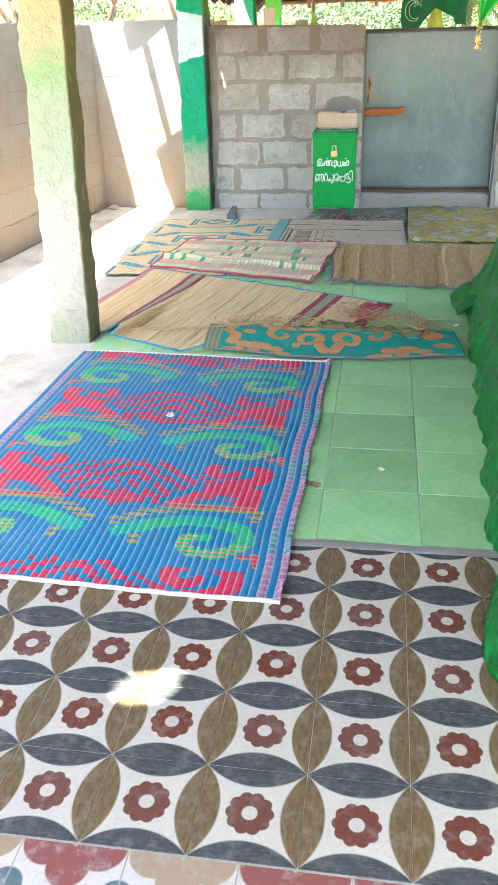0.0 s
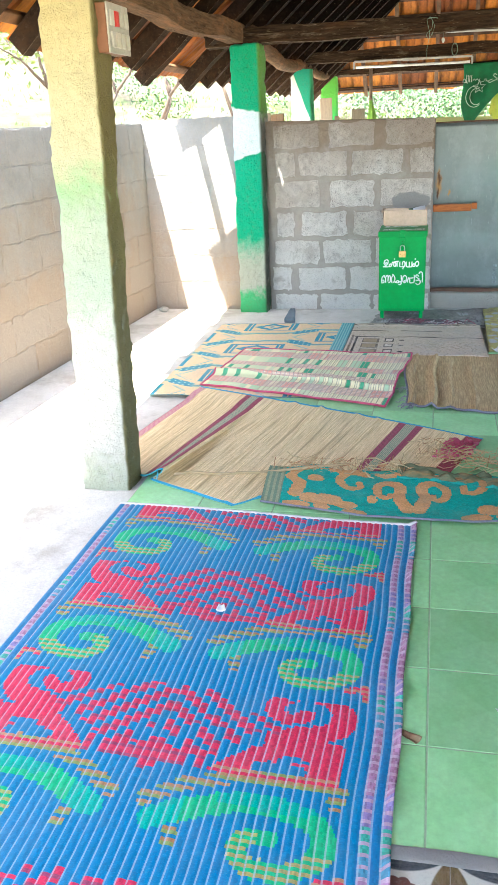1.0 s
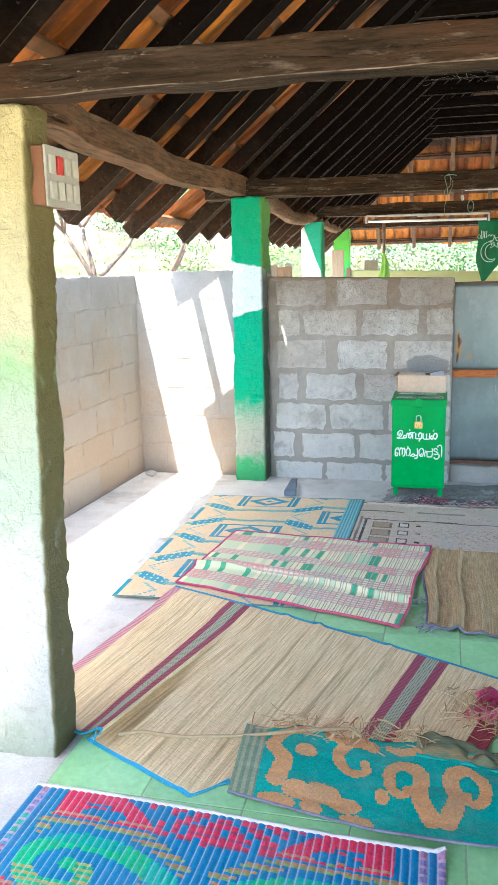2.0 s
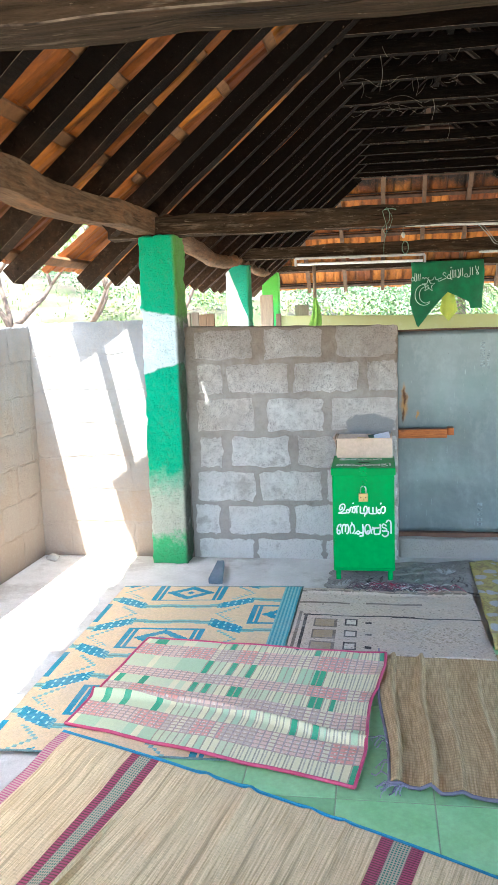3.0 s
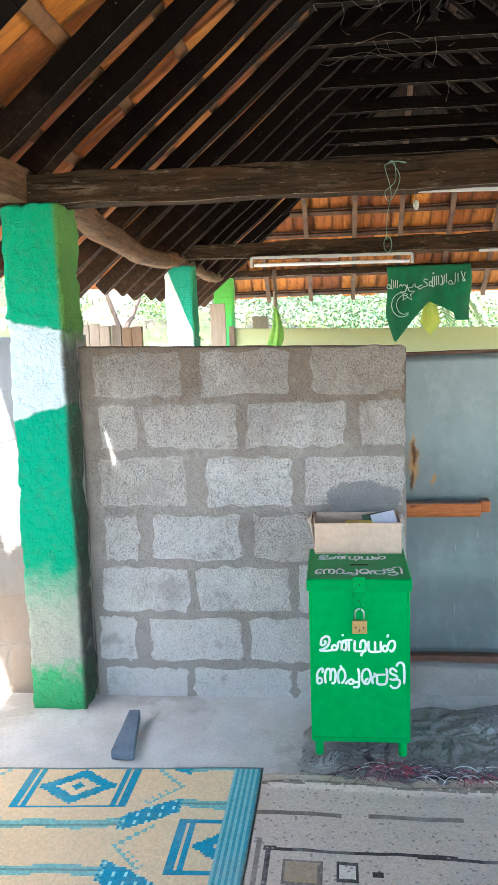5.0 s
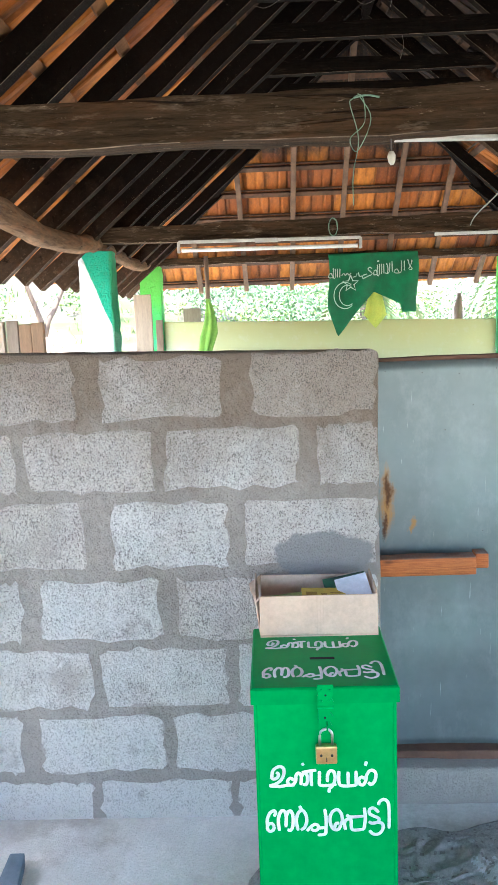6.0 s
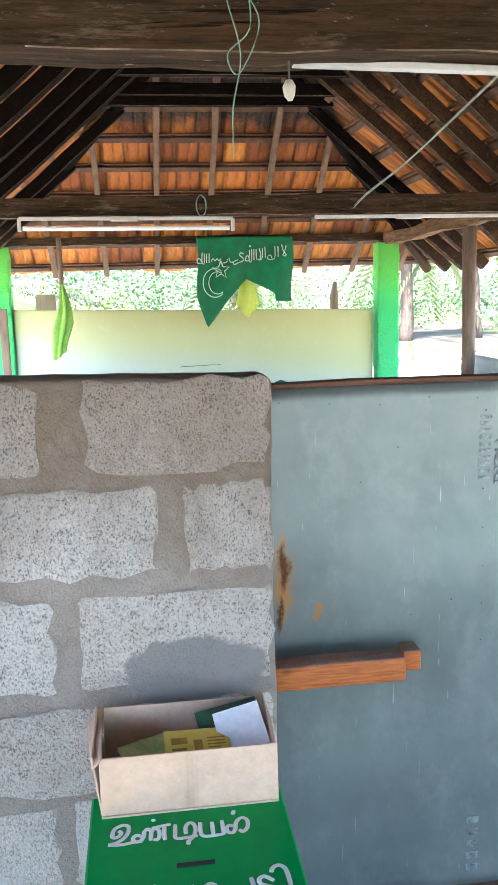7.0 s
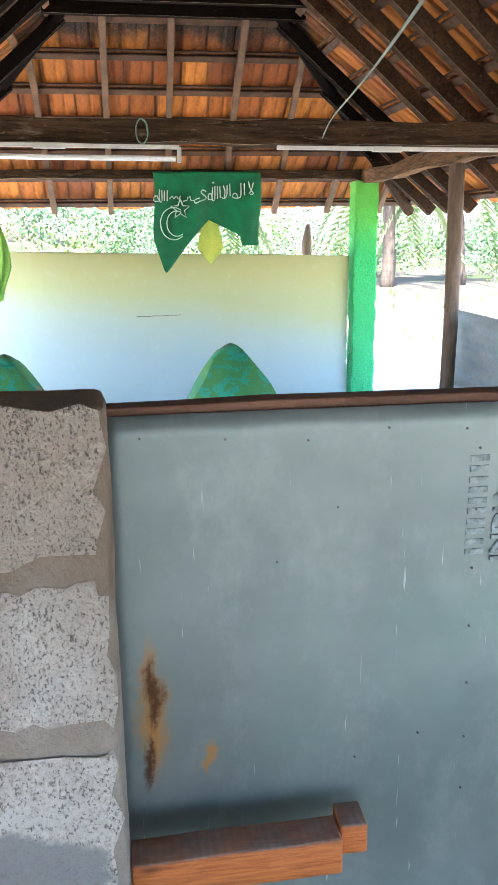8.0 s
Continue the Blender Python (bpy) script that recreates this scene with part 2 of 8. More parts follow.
def cream(n, x, y, z, wob):
    c = n.ramp(n.math("DIVIDE", wob, 1.9), (0.02, (0.40, 0.42, 0.32)), (0.08, (0.47, 0.455, 0.41)), (0.33, (0.46, 0.445, 0.39)), (0.40, (0.36, 0.41, 0.31)), (0.54, (0.37, 0.41, 0.29)), (0.61, (0.29, 0.40, 0.20)), (0.67, (0.45, 0.405, 0.235)), (0.95, (0.47, 0.385, 0.17)))
    patch = n.math("MULTIPLY", n.ramp(n.noise(7, 6, 0.75), (0.50, 0.0), (0.60, 1.0)), n.ramp(n.math("ABSOLUTE", n.math("SUBTRACT", z, 1.15)), (0.04, 1.0), (0.15, 0.0)))
    c = n.mix(n.math("MULTIPLY", patch, 0.8), c, (0.27, 0.48, 0.20))
    # right-hand face: olive paint, with its shade put into the colour
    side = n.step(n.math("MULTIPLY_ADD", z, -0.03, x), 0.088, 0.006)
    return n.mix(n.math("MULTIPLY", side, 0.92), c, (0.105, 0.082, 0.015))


def green(n, x, y, z, wob):
    c = n.ramp(n.math("DIVIDE", wob, 1.9), (0.0, (0.05, 0.38, 0.13)), (0.06, (0.06, 0.40, 0.15)), (0.10, (0.40, 0.40, 0.33)), (0.21, (0.37, 0.41, 0.32)), (0.30, (0.0, 0.36, 0.18)), (0.6, (0.0, 0.37, 0.20)), (0.9, (0.0, 0.34, 0.15)))
    edge = n.math("MULTIPLY_ADD", x, -0.25, z)
    edge = n.math("MULTIPLY_ADD", n.noise(12, 3, 0.6), 0.05, edge)
    band = n.math("MULTIPLY", n.step(edge, 1.165, 0.008), n.math("SUBTRACT", 1.0, n.step(n.math("MULTIPLY_ADD", x, 0.5, edge), 1.48, 0.008)))
    c = n.mix(band, c, n.mix(n.ramp(n.noise(10, 5, 0.7), (0.55, 0.0), (0.75, 0.5)), (0.66, 0.76, 0.78), (0.30, 0.55, 0.45)))
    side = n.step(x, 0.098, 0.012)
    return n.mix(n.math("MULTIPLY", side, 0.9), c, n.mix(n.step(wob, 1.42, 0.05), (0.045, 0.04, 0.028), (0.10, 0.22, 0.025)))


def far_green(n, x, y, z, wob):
    # the white below the slant is a sunlit patch put into the colour
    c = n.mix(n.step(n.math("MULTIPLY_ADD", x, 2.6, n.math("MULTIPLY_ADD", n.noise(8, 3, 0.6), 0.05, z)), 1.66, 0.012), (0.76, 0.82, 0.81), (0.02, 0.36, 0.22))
    # right-hand face made a darker green in the colour itself
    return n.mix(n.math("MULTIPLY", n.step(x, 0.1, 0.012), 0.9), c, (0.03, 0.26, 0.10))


def lime(n, x, y, z, wob):
    return n.ramp(n.math("DIVIDE", wob, 1.9), (0.0, (0.06, 0.42, 0.16)), (0.7, (0.05, 0.43, 0.10)), (0.85, (0.10, 0.46, 0.06)), (1.0, (0.12, 0.44, 0.05)))


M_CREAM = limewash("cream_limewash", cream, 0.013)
M_PILLAR_GREEN = limewash("green_limewash", green)
M_PILLAR_FAR = limewash("green_sunlit_limewash", far_green)
M_PILLAR_LIME = limewash("lime_limewash", lime)


def trowel_patch(n, p):
    """Where a patch of smooth grey cement was trowelled over the blocks."""
    x, y, z = n.xyz(p)
    dx = n.math("DIVIDE", n.math("SUBTRACT", x, 0.70), 0.15)
    dz = n.math("DIVIDE", n.math("SUBTRACT", z, 0.775), 0.075)
    d = n.math("ADD", n.math("MULTIPLY", dx, dx), n.math("MULTIPLY", dz, dz))
    return n.ramp(n.math("ADD", d, n.math("MULTIPLY_ADD", n.noise(20, 4, 0.6, p), 1.2, -0.6)), (0.75, 0.9), (0.95, 0.0))


def mud_wash(n, p):
    """Brown mud that rain has washed in ragged runs from the top of the wall."""
    x, y, z = n.xyz(p)
    run = n.noise(5, 6, 0.75, n.comb(x, y, n.math("MULTIPLY", z, 0.6)))
    reach = n.math("MULTIPLY_ADD", x, 0.16, z)
    return n.ramp(n.math("SUBTRACT", n.math("MULTIPLY_ADD", run, 0.8, reach), 1.0), (0.44, 0.0), (0.72, 0.85))


def pitted(name, a, b, hole):
    """Porous concrete: nubbly grain, small dark pits, edges and patches smeared over with mortar."""
    n = Nodes(name)
    p = n.t.nodes.new("ShaderNodeNewGeometry").outputs["Position"]
    tone = n.mix(n.ramp(n.noise(6, 5, 0.65, p), (0.35, 0.0), (0.65, 1.0)), a, b)
    tone = n.mix(n.math("MULTIPLY", n.rand(), 0.7), tone, (a[0] * 0.9, a[1] * 0.8, a[2] * 0.7))
    c = n.xyz(p)
    w = n.comb(*[n.math("MULTIPLY", v, k) for v, k in zip(c, (1.2, 1.0, 0.8))])
    worm = n.noise(250, 3, 0.65, w, 0.0)
    worm = n.math("MULTIPLY_ADD", n.noise(24, 3, 0.6, p), 0.2, n.math("SUBTRACT", worm, 0.1))
    pit = n.ramp(worm, (0.34, 1.0), (0.45, 0.0))
    nub = n.noise(130, 4, 0.7, p)
    lit = n.mix(n.ramp(nub, (0.35, 0.0), (0.7, 0.55)), tone, (b[0] * 1.15, b[1] * 1.15, b[2] * 1.15))
    # hollows between the nubs darkened: relief shading put into the colour
    lit = n.mix(n.ramp(nub, (0.30, 0.45), (0.44, 0.0)), lit, (0.26, 0.235, 0.215))
    # light bounced off the floor, put into the colour of the lower blocks
    floor_bounce = n.math("MULTIPLY_ADD", n.noise(4, 6, 0.75, p), 0.9, n.math("MULTIPLY", c[2], -0.55))
    bounced = n.ramp(floor_bounce, (0.06, 0.0), (0.30, 0.85))
    lit = n.mix(bounced, lit, (0.86, 0.84, 0.805))
    # mortar drawn over the edges and in flat smears
    gx, gy, gz = n.xyz(n.co.outputs["Generated"])
    ex = n.math("MULTIPLY", n.math("SUBTRACT", 0.5, n.math("ABSOLUTE", n.math("SUBTRACT", gx, 0.5))), 0.36)
    ez = n.math("MULTIPLY", n.math("SUBTRACT", 0.5, n.math("ABSOLUTE", n.math("SUBTRACT", gz, 0.5))), 0.19)
    rim = n.math("ADD", n.math("MINIMUM", ex, ez), n.math("MULTIPLY_ADD", n.noise(22, 5, 0.7, p), 0.09, -0.045))
    edge = n.ramp(rim, (-0.006, 1.0), (0.005, 0.0))
    patch = trowel_patch(n, p)
    smear = n.ramp(n.noise(5.5, 5, 0.7, p), (0.57, 0.0), (0.66, 0.75))
    cover = n.math("MAXIMUM", n.math("MAXIMUM", edge, smear), patch)
    pit = n.math("MULTIPLY", pit, n.math("MULTIPLY_ADD", n.math("MAXIMUM", cover, n.math("MULTIPLY", bounced, 0.75)), -0.85, 1.0))
    lit = n.mix(n.math("MULTIPLY", cover, 0.75), lit, (0.45, 0.405, 0.365))
    lit = n.mix(patch, lit, (0.33, 0.33, 0.33))
    lit = n.mix(n.math("MULTIPLY", mud_wash(n, p), 0.8), lit, (0.31, 0.24, 0.19))
    col = n.mix(n.math("MULTIPLY", pit, 0.8), lit, hole)
    n.bump(n.noise(20, 4, 0.7, p), 0.4, 0.012)
    n.bump(n.math("SUBTRACT", n.math("MULTIPLY", nub, 1.6), pit), 1.0, 0.012)
    return n.done(col, 0.95, spec=0.2)


M_BLOCK = pitted("concrete_block", (0.57, 0.54, 0.51), (0.76, 0.74, 0.71), (0.12, 0.105, 0.095))


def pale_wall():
    """Old limewashed cement, browner towards the foot in ragged patches."""
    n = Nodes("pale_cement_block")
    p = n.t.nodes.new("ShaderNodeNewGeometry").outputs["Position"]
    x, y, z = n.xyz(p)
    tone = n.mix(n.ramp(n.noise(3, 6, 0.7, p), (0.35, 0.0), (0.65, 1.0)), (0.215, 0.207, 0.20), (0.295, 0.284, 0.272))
    tinge = n.math("MULTIPLY_ADD", n.noise(2.2, 6, 0.75, p), -1.9, n.math("ADD", n.math("MULTIPLY_ADD", n.step(x, -1.25, 0.06), 0.32, z), 0.60))
    tone = n.mix(n.ramp(tinge, (0.15, 0.9), (0.85, 0.0)), tone, (0.265, 0.188, 0.132))
    tone = n.mix(n.math("MULTIPLY", n.rand(), 0.4), tone, (0.25, 0.232, 0.22))
    run = n.noise(9, 5, 0.75, n.comb(n.math("ADD", x, y), 0.0, n.math("MULTIPLY", z, 0.18)))
    tone = n.mix(n.ramp(run, (0.52, 0.0), (0.70, 0.55)), tone, (0.27, 0.23, 0.19))
    fine = n.noise(60, 5, 0.75, p)
    tone = n.mix(n.ramp(fine, (0.3, 0.35), (0.5, 0.0)), tone, (0.33, 0.27, 0.21))
    n.bump(n.noise(14, 4, 0.7, p), 0.5, 0.012)
    n.bump(fine, 0.6, 0.005)
    return n.done(tone, 0.9, spec=0.2)


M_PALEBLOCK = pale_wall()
M_GROUT_GREEN = surface("green_grout", (0.34, 0.46, 0.26), (0.42, 0.50, 0.32), 9, 0.8, 0.3, 60)
M_GROUT = surface("grey_grout", (0.36, 0.32, 0.27), (0.44, 0.40, 0.34), 9, 0.85, 0.3, 60)
M_STRAND_GREY = surface("dusty_string", (0.30, 0.25, 0.19), (0.22, 0.18, 0.14), 20, 0.9)


def mortar():
    """Hand-smeared mortar: coarse sand, trowel drags and darker damp patches."""
    n = Nodes("smeared_mortar")
    p = n.t.nodes.new("ShaderNodeNewGeometry").outputs["Position"]
    col = n.mix(n.ramp(n.noise(6, 6, 0.7, p), (0.35, 0.0), (0.65, 1.0)), (0.365, 0.32, 0.28), (0.47, 0.425, 0.38))
    sand = n.noise(170, 5, 0.8, p)
    col = n.mix(n.ramp(sand, (0.36, 0.2), (0.5, 0.0)), col, (0.22, 0.19, 0.16))
    col = n.mix(n.ramp(sand, (0.55, 0.0), (0.72, 0.35)), col, (0.50, 0.47, 0.44))
    # mortar also whitens downwards, carrying the floor's bounced light in its colour
    low = n.math("MULTIPLY_ADD", n.noise(4, 6, 0.75, p), 0.9, n.math("MULTIPLY", n.xyz(p)[2], -0.55))
    col = n.mix(n.ramp(low, (0.06, 0.0), (0.32, 0.35)), col, (0.56, 0.52, 0.475))
    col = n.mix(trowel_patch(n, p), col, (0.33, 0.33, 0.33))
    col = n.mix(mud_wash(n, p), col, (0.255, 0.195, 0.145))
    drag = n.noise(30, 5, 0.7, p, 1.2)
    n.bump(drag, 1.0, 0.022)
    n.bump(sand, 1.0, 0.007)
    return n.done(col, 0.95, spec=0.15)


def old_wood(name, dark, mid, pale, axis, blackening=None):
    """Hewn timber: long grain, drying cracks, pale scratches and specks of dust along one axis."""
    n = Nodes(name)
    p = n.t.nodes.new("ShaderNodeNewGeometry").outputs["Position"]
    long = [0.07 if i == axis else 1.0 for i in range(3)]
    short = [0.2 if i == axis else 1.0 for i in range(3)]
    c = n.xyz(p)
    v = n.comb(*[n.math("MULTIPLY", a, k) for a, k in zip(c, long)])
    w = n.comb(*[n.math("MULTIPLY", a, k) for a, k in zip(c, short)])
    grain = n.noise(60, 6, 0.75, v, 0.4)
    col = n.mix(n.ramp(grain, (0.3, 0.0), (0.7, 1.0)), dark, mid)
    col = n.mix(n.ramp(n.noise(9, 6, 0.75, w), (0.5, 0.0), (0.7, 0.7)), col, (mid[0] * 1.5, mid[1] * 1.15, mid[2] * 0.9))
    crack = n.ramp(n.noise(34, 4, 0.6, v, 0.8), (0.30, 1.0), (0.36, 0.0))
    scar = n.ramp(n.noise(60, 5, 0.8, w, 0.5), (0.62, 0.0), (0.70, 0.6))
    col = n.mix(scar, col, pale)
    dust = n.ramp(n.noise(26, 5, 0.75, w), (0.56, 0.0), (0.76, 0.3))
    col = n.mix(dust, col, pale)
    col = n.mix(n.math("MULTIPLY", crack, 0.85), col, (0.008, 0.006, 0.005))
    # timber blackens with height: the roof's inner shade put into the colour
    if blackening:
        gloom = n.math("ADD", c[2], n.math("MULTIPLY_ADD", n.noise(5, 5, 0.7, p), 0.6, -0.3))
        col = n.mix(n.ramp(n.math("SUBTRACT", gloom, blackening), (0.0, 0.0), (0.35, 0.9)), col, (0.003, 0.0023, 0.0018))
        fleck = n.math("MULTIPLY", n.ramp(n.noise(85, 3, 0.7, p), (0.66, 0.0), (0.72, 0.8)), n.ramp(n.noise(5, 3, 0.6, p), (0.5, 0.0), (0.6, 1.0)))
        col = n.mix(fleck, col, (0.20, 0.15, 0.10))
    n.bump(grain, 0.8, 0.008)
    n.bump(n.math("SUBTRACT", scar, crack), 0.8, 0.006)
    return n.done(col, 0.9, spec=0.04)


M_MORTAR = mortar()
M_BEAM = old_wood("old_beam_wood", (0.008, 0.0055, 0.0035), (0.054, 0.034, 0.020), (0.36, 0.28, 0.19), 0)
M_LOG = old_wood("old_log_wood", (0.035, 0.021, 0.012), (0.16, 0.098, 0.056), (0.34, 0.26, 0.18), 1)
M_RAFTER = old_wood("shaded_rafter_wood", (0.020, 0.013, 0.009), (0.042, 0.026, 0.016), (0.20, 0.145, 0.10), 1, 1.85)
# near black all over, to carry the gloom under the ridge
M_COLLAR = old_wood("black_collar_wood", (0.0018, 0.0014, 0.001), (0.008, 0.0055, 0.0038), (0.05, 0.036, 0.024), 0)
# lit copy of the rafter wood, for the brighter right slope
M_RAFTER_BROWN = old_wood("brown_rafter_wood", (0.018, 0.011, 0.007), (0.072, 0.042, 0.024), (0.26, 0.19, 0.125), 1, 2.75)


# ---- patterned materials ----
def near(n, x, y, cx, cy, r, soft=0.012):
    """1 inside the circle round (cx, cy)."""
    dx, dy = n.math("SUBTRACT", x, cx), n.math("SUBTRACT", y, cy)
    d = n.math("SQRT", n.math("ADD", n.math("MULTIPLY", dx, dx), n.math("MULTIPLY", dy, dy)))
    return n.math("SUBTRACT", 1.0, n.step(d, r, soft))


def either(n, *v):
    out = v[0]
    for w in v[1:]:
        out = n.math("MAXIMUM", out, w)
    return out


def both(n, *v):
    out = v[0]
    for w in v[1:]:
        out = n.math("MULTIPLY", out, w)
    return out


def between(n, v, a, b, soft=0.004):
    return n.math("MULTIPLY", n.step(v, a, soft), n.math("SUBTRACT", 1.0, n.step(v, b, soft)))


def worn(n, col, dirt, amount=0.5):
    r = n.rand()
    off = n.t.nodes.new("ShaderNodeVectorMath")
    off.operation = "ADD"
    n.link(n.co.outputs["Object"], off.inputs[0])
    n.link(n.comb(n.math("MULTIPLY", r, 37.0), n.math("MULTIPLY", r, 91.0), 0.0), off.inputs[1])
    a = n.noise(26, 6, 0.75, off.outputs[0])
    b = n.noise(120, 3, 0.7, off.outputs[0])
    col = n.mix(n.ramp(a, (0.50, 0.0), (0.66, amount)), col, dirt)
    col = n.mix(n.ramp(b, (0.35, 0.15), (0.5, 0.0)), col, (0.18, 0.15, 0.12))
    n.bump(a, 0.15, 0.003)
    return col


def cement_tile():
    """Encaustic cement tile: half petals along the sides, a scalloped flower in the middle."""
    n = Nodes("patterned_cement_tile")
    x, y, z = n.xyz(n.vec((1 / 0.1945, 1 / 0.2005, 1)))
    grey = either(n, near(n, x, y, 0, -1.0, 0.7071), near(n, x, y, 0, 1.0, 0.7071))
    brown = either(n, near(n, x, y, -1.0, 0, 0.7071), near(n, x, y, 1.0, 0, 0.7071))
    ang = n.math("ARCTAN2", y, x)
    r = n.math("SQRT", n.math("ADD", n.math("MULTIPLY", x, x), n.math("MULTIPLY", y, y)))
    rim = n.math("MULTIPLY_ADD", n.math("ABSOLUTE", n.math("COSINE", n.math("MULTIPLY", ang, 5.0))), 0.028, 0.205)
    flower = n.math("SUBTRACT", 1.0, n.step(n.math("SUBTRACT", r, rim), 0.0, 0.008))
    eye = n.math("SUBTRACT", 1.0, n.step(r, 0.075, 0.008))
    streak = n.noise(9, 5, 0.7, n.vec((3, 14, 1)))
    streak2 = n.noise(9, 5, 0.7, n.vec((14, 3, 1)))
    red = n.mix(n.math("MULTIPLY", n.rand(), 1.0), (0.15, 0.032, 0.014), (0.15, 0.062, 0.048))
    col = n.mix(grey, (0.57, 0.525, 0.44), n.mix(n.ramp(streak, (0.3, 0.0), (0.7, 1.0)), (0.026, 0.031, 0.034), (0.10, 0.105, 0.108)))
    col = n.mix(brown, col, n.mix(n.ramp(streak2, (0.3, 0.0), (0.7, 1.0)), (0.105, 0.066, 0.027), (0.21, 0.145, 0.07)))
    col = n.mix(flower, col, red)
    col = n.mix(eye, col, (0.55, 0.50, 0.42))
    col = worn(n, col, (0.42, 0.375, 0.325), 0.24)
    return n.done(col, 0.6, spec=0.3)


def old_tile():
    """Older cement tile with quatrefoils in rust, ochre and slate."""
    n = Nodes("old_cement_tile")
    x, y, z = n.xyz(n.vec((1 / 0.1945, 1 / 0.2005, 1)))
    lobes = either(n, near(n, x, y, -0.25, 0.5, 0.24), near(n, x, y, 0.25, 0.5, 0.24), near(n, x, y, 0.0, 0.28, 0.2), near(n, x, y, 0.0, -0.5, 0.3))
    leaf = either(n, near(n, x, y, -0.5, 0.05, 0.16), near(n, x, y, 0.5, 0.05, 0.16), near(n, x, y, -0.5, -0.2, 0.12), near(n, x, y, 0.5, -0.2, 0.12))
    col = n.mix(leaf, (0.60, 0.55, 0.50), (0.10, 0.15, 0.17))
    col = n.mix(lobes, col, n.mix(n.step(n.rand(), 0.5, 0.01), (0.26, 0.08, 0.07), (0.36, 0.26, 0.17)))
    return n.done(worn(n, col, (0.46, 0.42, 0.38), 0.55), 0.6)


M_PATTERN = cement_tile()
M_OLDPATTERN = old_tile()


def uv(n, mx, my):
    """The mat's own metres, from its uv layer."""
    x, y, z = n.xyz(n.co.outputs["UV"])
    return n.math("MULTIPLY", x, mx), n.math("MULTIPLY", y, my)


def snap(n, v, step):
    return n.math("SNAP", v, step)


def straw_mat():
    """Fine split reeds with plum and green bands."""
    n = Nodes("straw_mat_weave")
    mx, my = uv(n, 1.62, 1.08)
    v = n.comb(n.math("MULTIPLY", mx, 1.0), n.math("MULTIPLY", my, 0.025), 0.0)
    reed = n.noise(150, 4, 0.75, v)
    broad = n.noise(36, 4, 0.7, n.comb(mx, n.math("MULTIPLY", my, 0.025), 0.0))
    col = n.mix(n.ramp(reed, (0.35, 0.0), (0.65, 1.0)), (0.60, 0.405, 0.19), (0.99, 0.77, 0.45))
    col = n.mix(n.ramp(broad, (0.53, 0.0), (0.66, 0.65)), col, (0.32, 0.19, 0.08))
    dash = n.step(n.math("FRACT", n.math("DIVIDE", my, 0.011)), 0.42, 0.06)
    col = n.mix(n.math("MULTIPLY", dash, n.ramp(n.noise(90, 2, 0.6, n.comb(mx, my, 0.0)), (0.45, 0.0), (0.65, 0.25))), col, (0.26, 0.16, 0.07))
    def band(c, w):
        out = between(n, mx, c - w, c + w, 0.002)
        core = between(n, mx, c - w * 0.42, c + w * 0.42, 0.002)
        return out, core
    for c, w in ((0.372, 0.056), (1.275, 0.062)):
        out, core = band(c, w)
        weave = n.step(n.math("FRACT", n.math("DIVIDE", mx, 0.009)), 0.45, 0.06)
        plum = n.mix(dash, (0.12, 0.006, 0.028), (0.42, 0.03, 0.115))
        mid = n.mix(n.math("MULTIPLY", dash, weave), (0.50, 0.43, 0.29), (0.06, 0.22, 0.13))
        col = n.mix(n.math("MULTIPLY", out, 0.92), col, plum)
        col = n.mix(core, col, mid)
    tip = n.step(mx, 1.545, 0.003)
    col = n.mix(n.math("MULTIPLY", tip, 0.95), col, n.mix(dash, (0.16, 0.006, 0.02), (0.40, 0.02, 0.06)))
    left = n.math("SUBTRACT", 1.0, n.step(mx, 0.042, 0.002))
    col = n.mix(left, col, n.mix(dash, (0.52, 0.10, 0.20), (0.60, 0.36, 0.30)))
    blue = n.math("SUBTRACT", 1.0, between(n, my, 0.012, 1.068, 0.002))
    col = n.mix(blue, col, (0.04, 0.36, 0.58))
    n.bump(reed, 0.8, 0.005)
    n.bump(dash, 0.2, 0.003)
    return n.done(col, 0.7)


def floral(name, ground, bloom, leaf, mx_, my_, scale):
    """Printed mat with blotchy flowers and scrolls."""
    n = Nodes(name)
    mx, my = uv(n, mx_, my_)
    q = n.comb(snap(n, mx, 0.006), snap(n, my, 0.006), 0.0)
    cell = n.cells(scale, q)
    wave = n.noise(scale * 1.3, 3, 0.6, q, 1.5)
    col = n.mix(n.noise(20, 3, 0.7), ground, (ground[0] * 0.6, ground[1] * 0.75, ground[2] * 0.75))
    col = n.mix(between(n, wave, 0.53, 0.60, 0.008), col, leaf)
    col = n.mix(n.math("SUBTRACT", 1.0, n.step(n.math("ADD", cell, n.math("MULTIPLY", wave, 0.25)), 0.50, 0.02)), col, bloom)
    line = n.step(n.math("FRACT", n.math("DIVIDE", my, 0.008)), 0.5, 0.1)
    col = n.mix(n.math("MULTIPLY", line, 0.25), col, (0.10, 0.12, 0.08))
    n.bump(line, 0.2, 0.002)
    return n.done(col, 0.7)


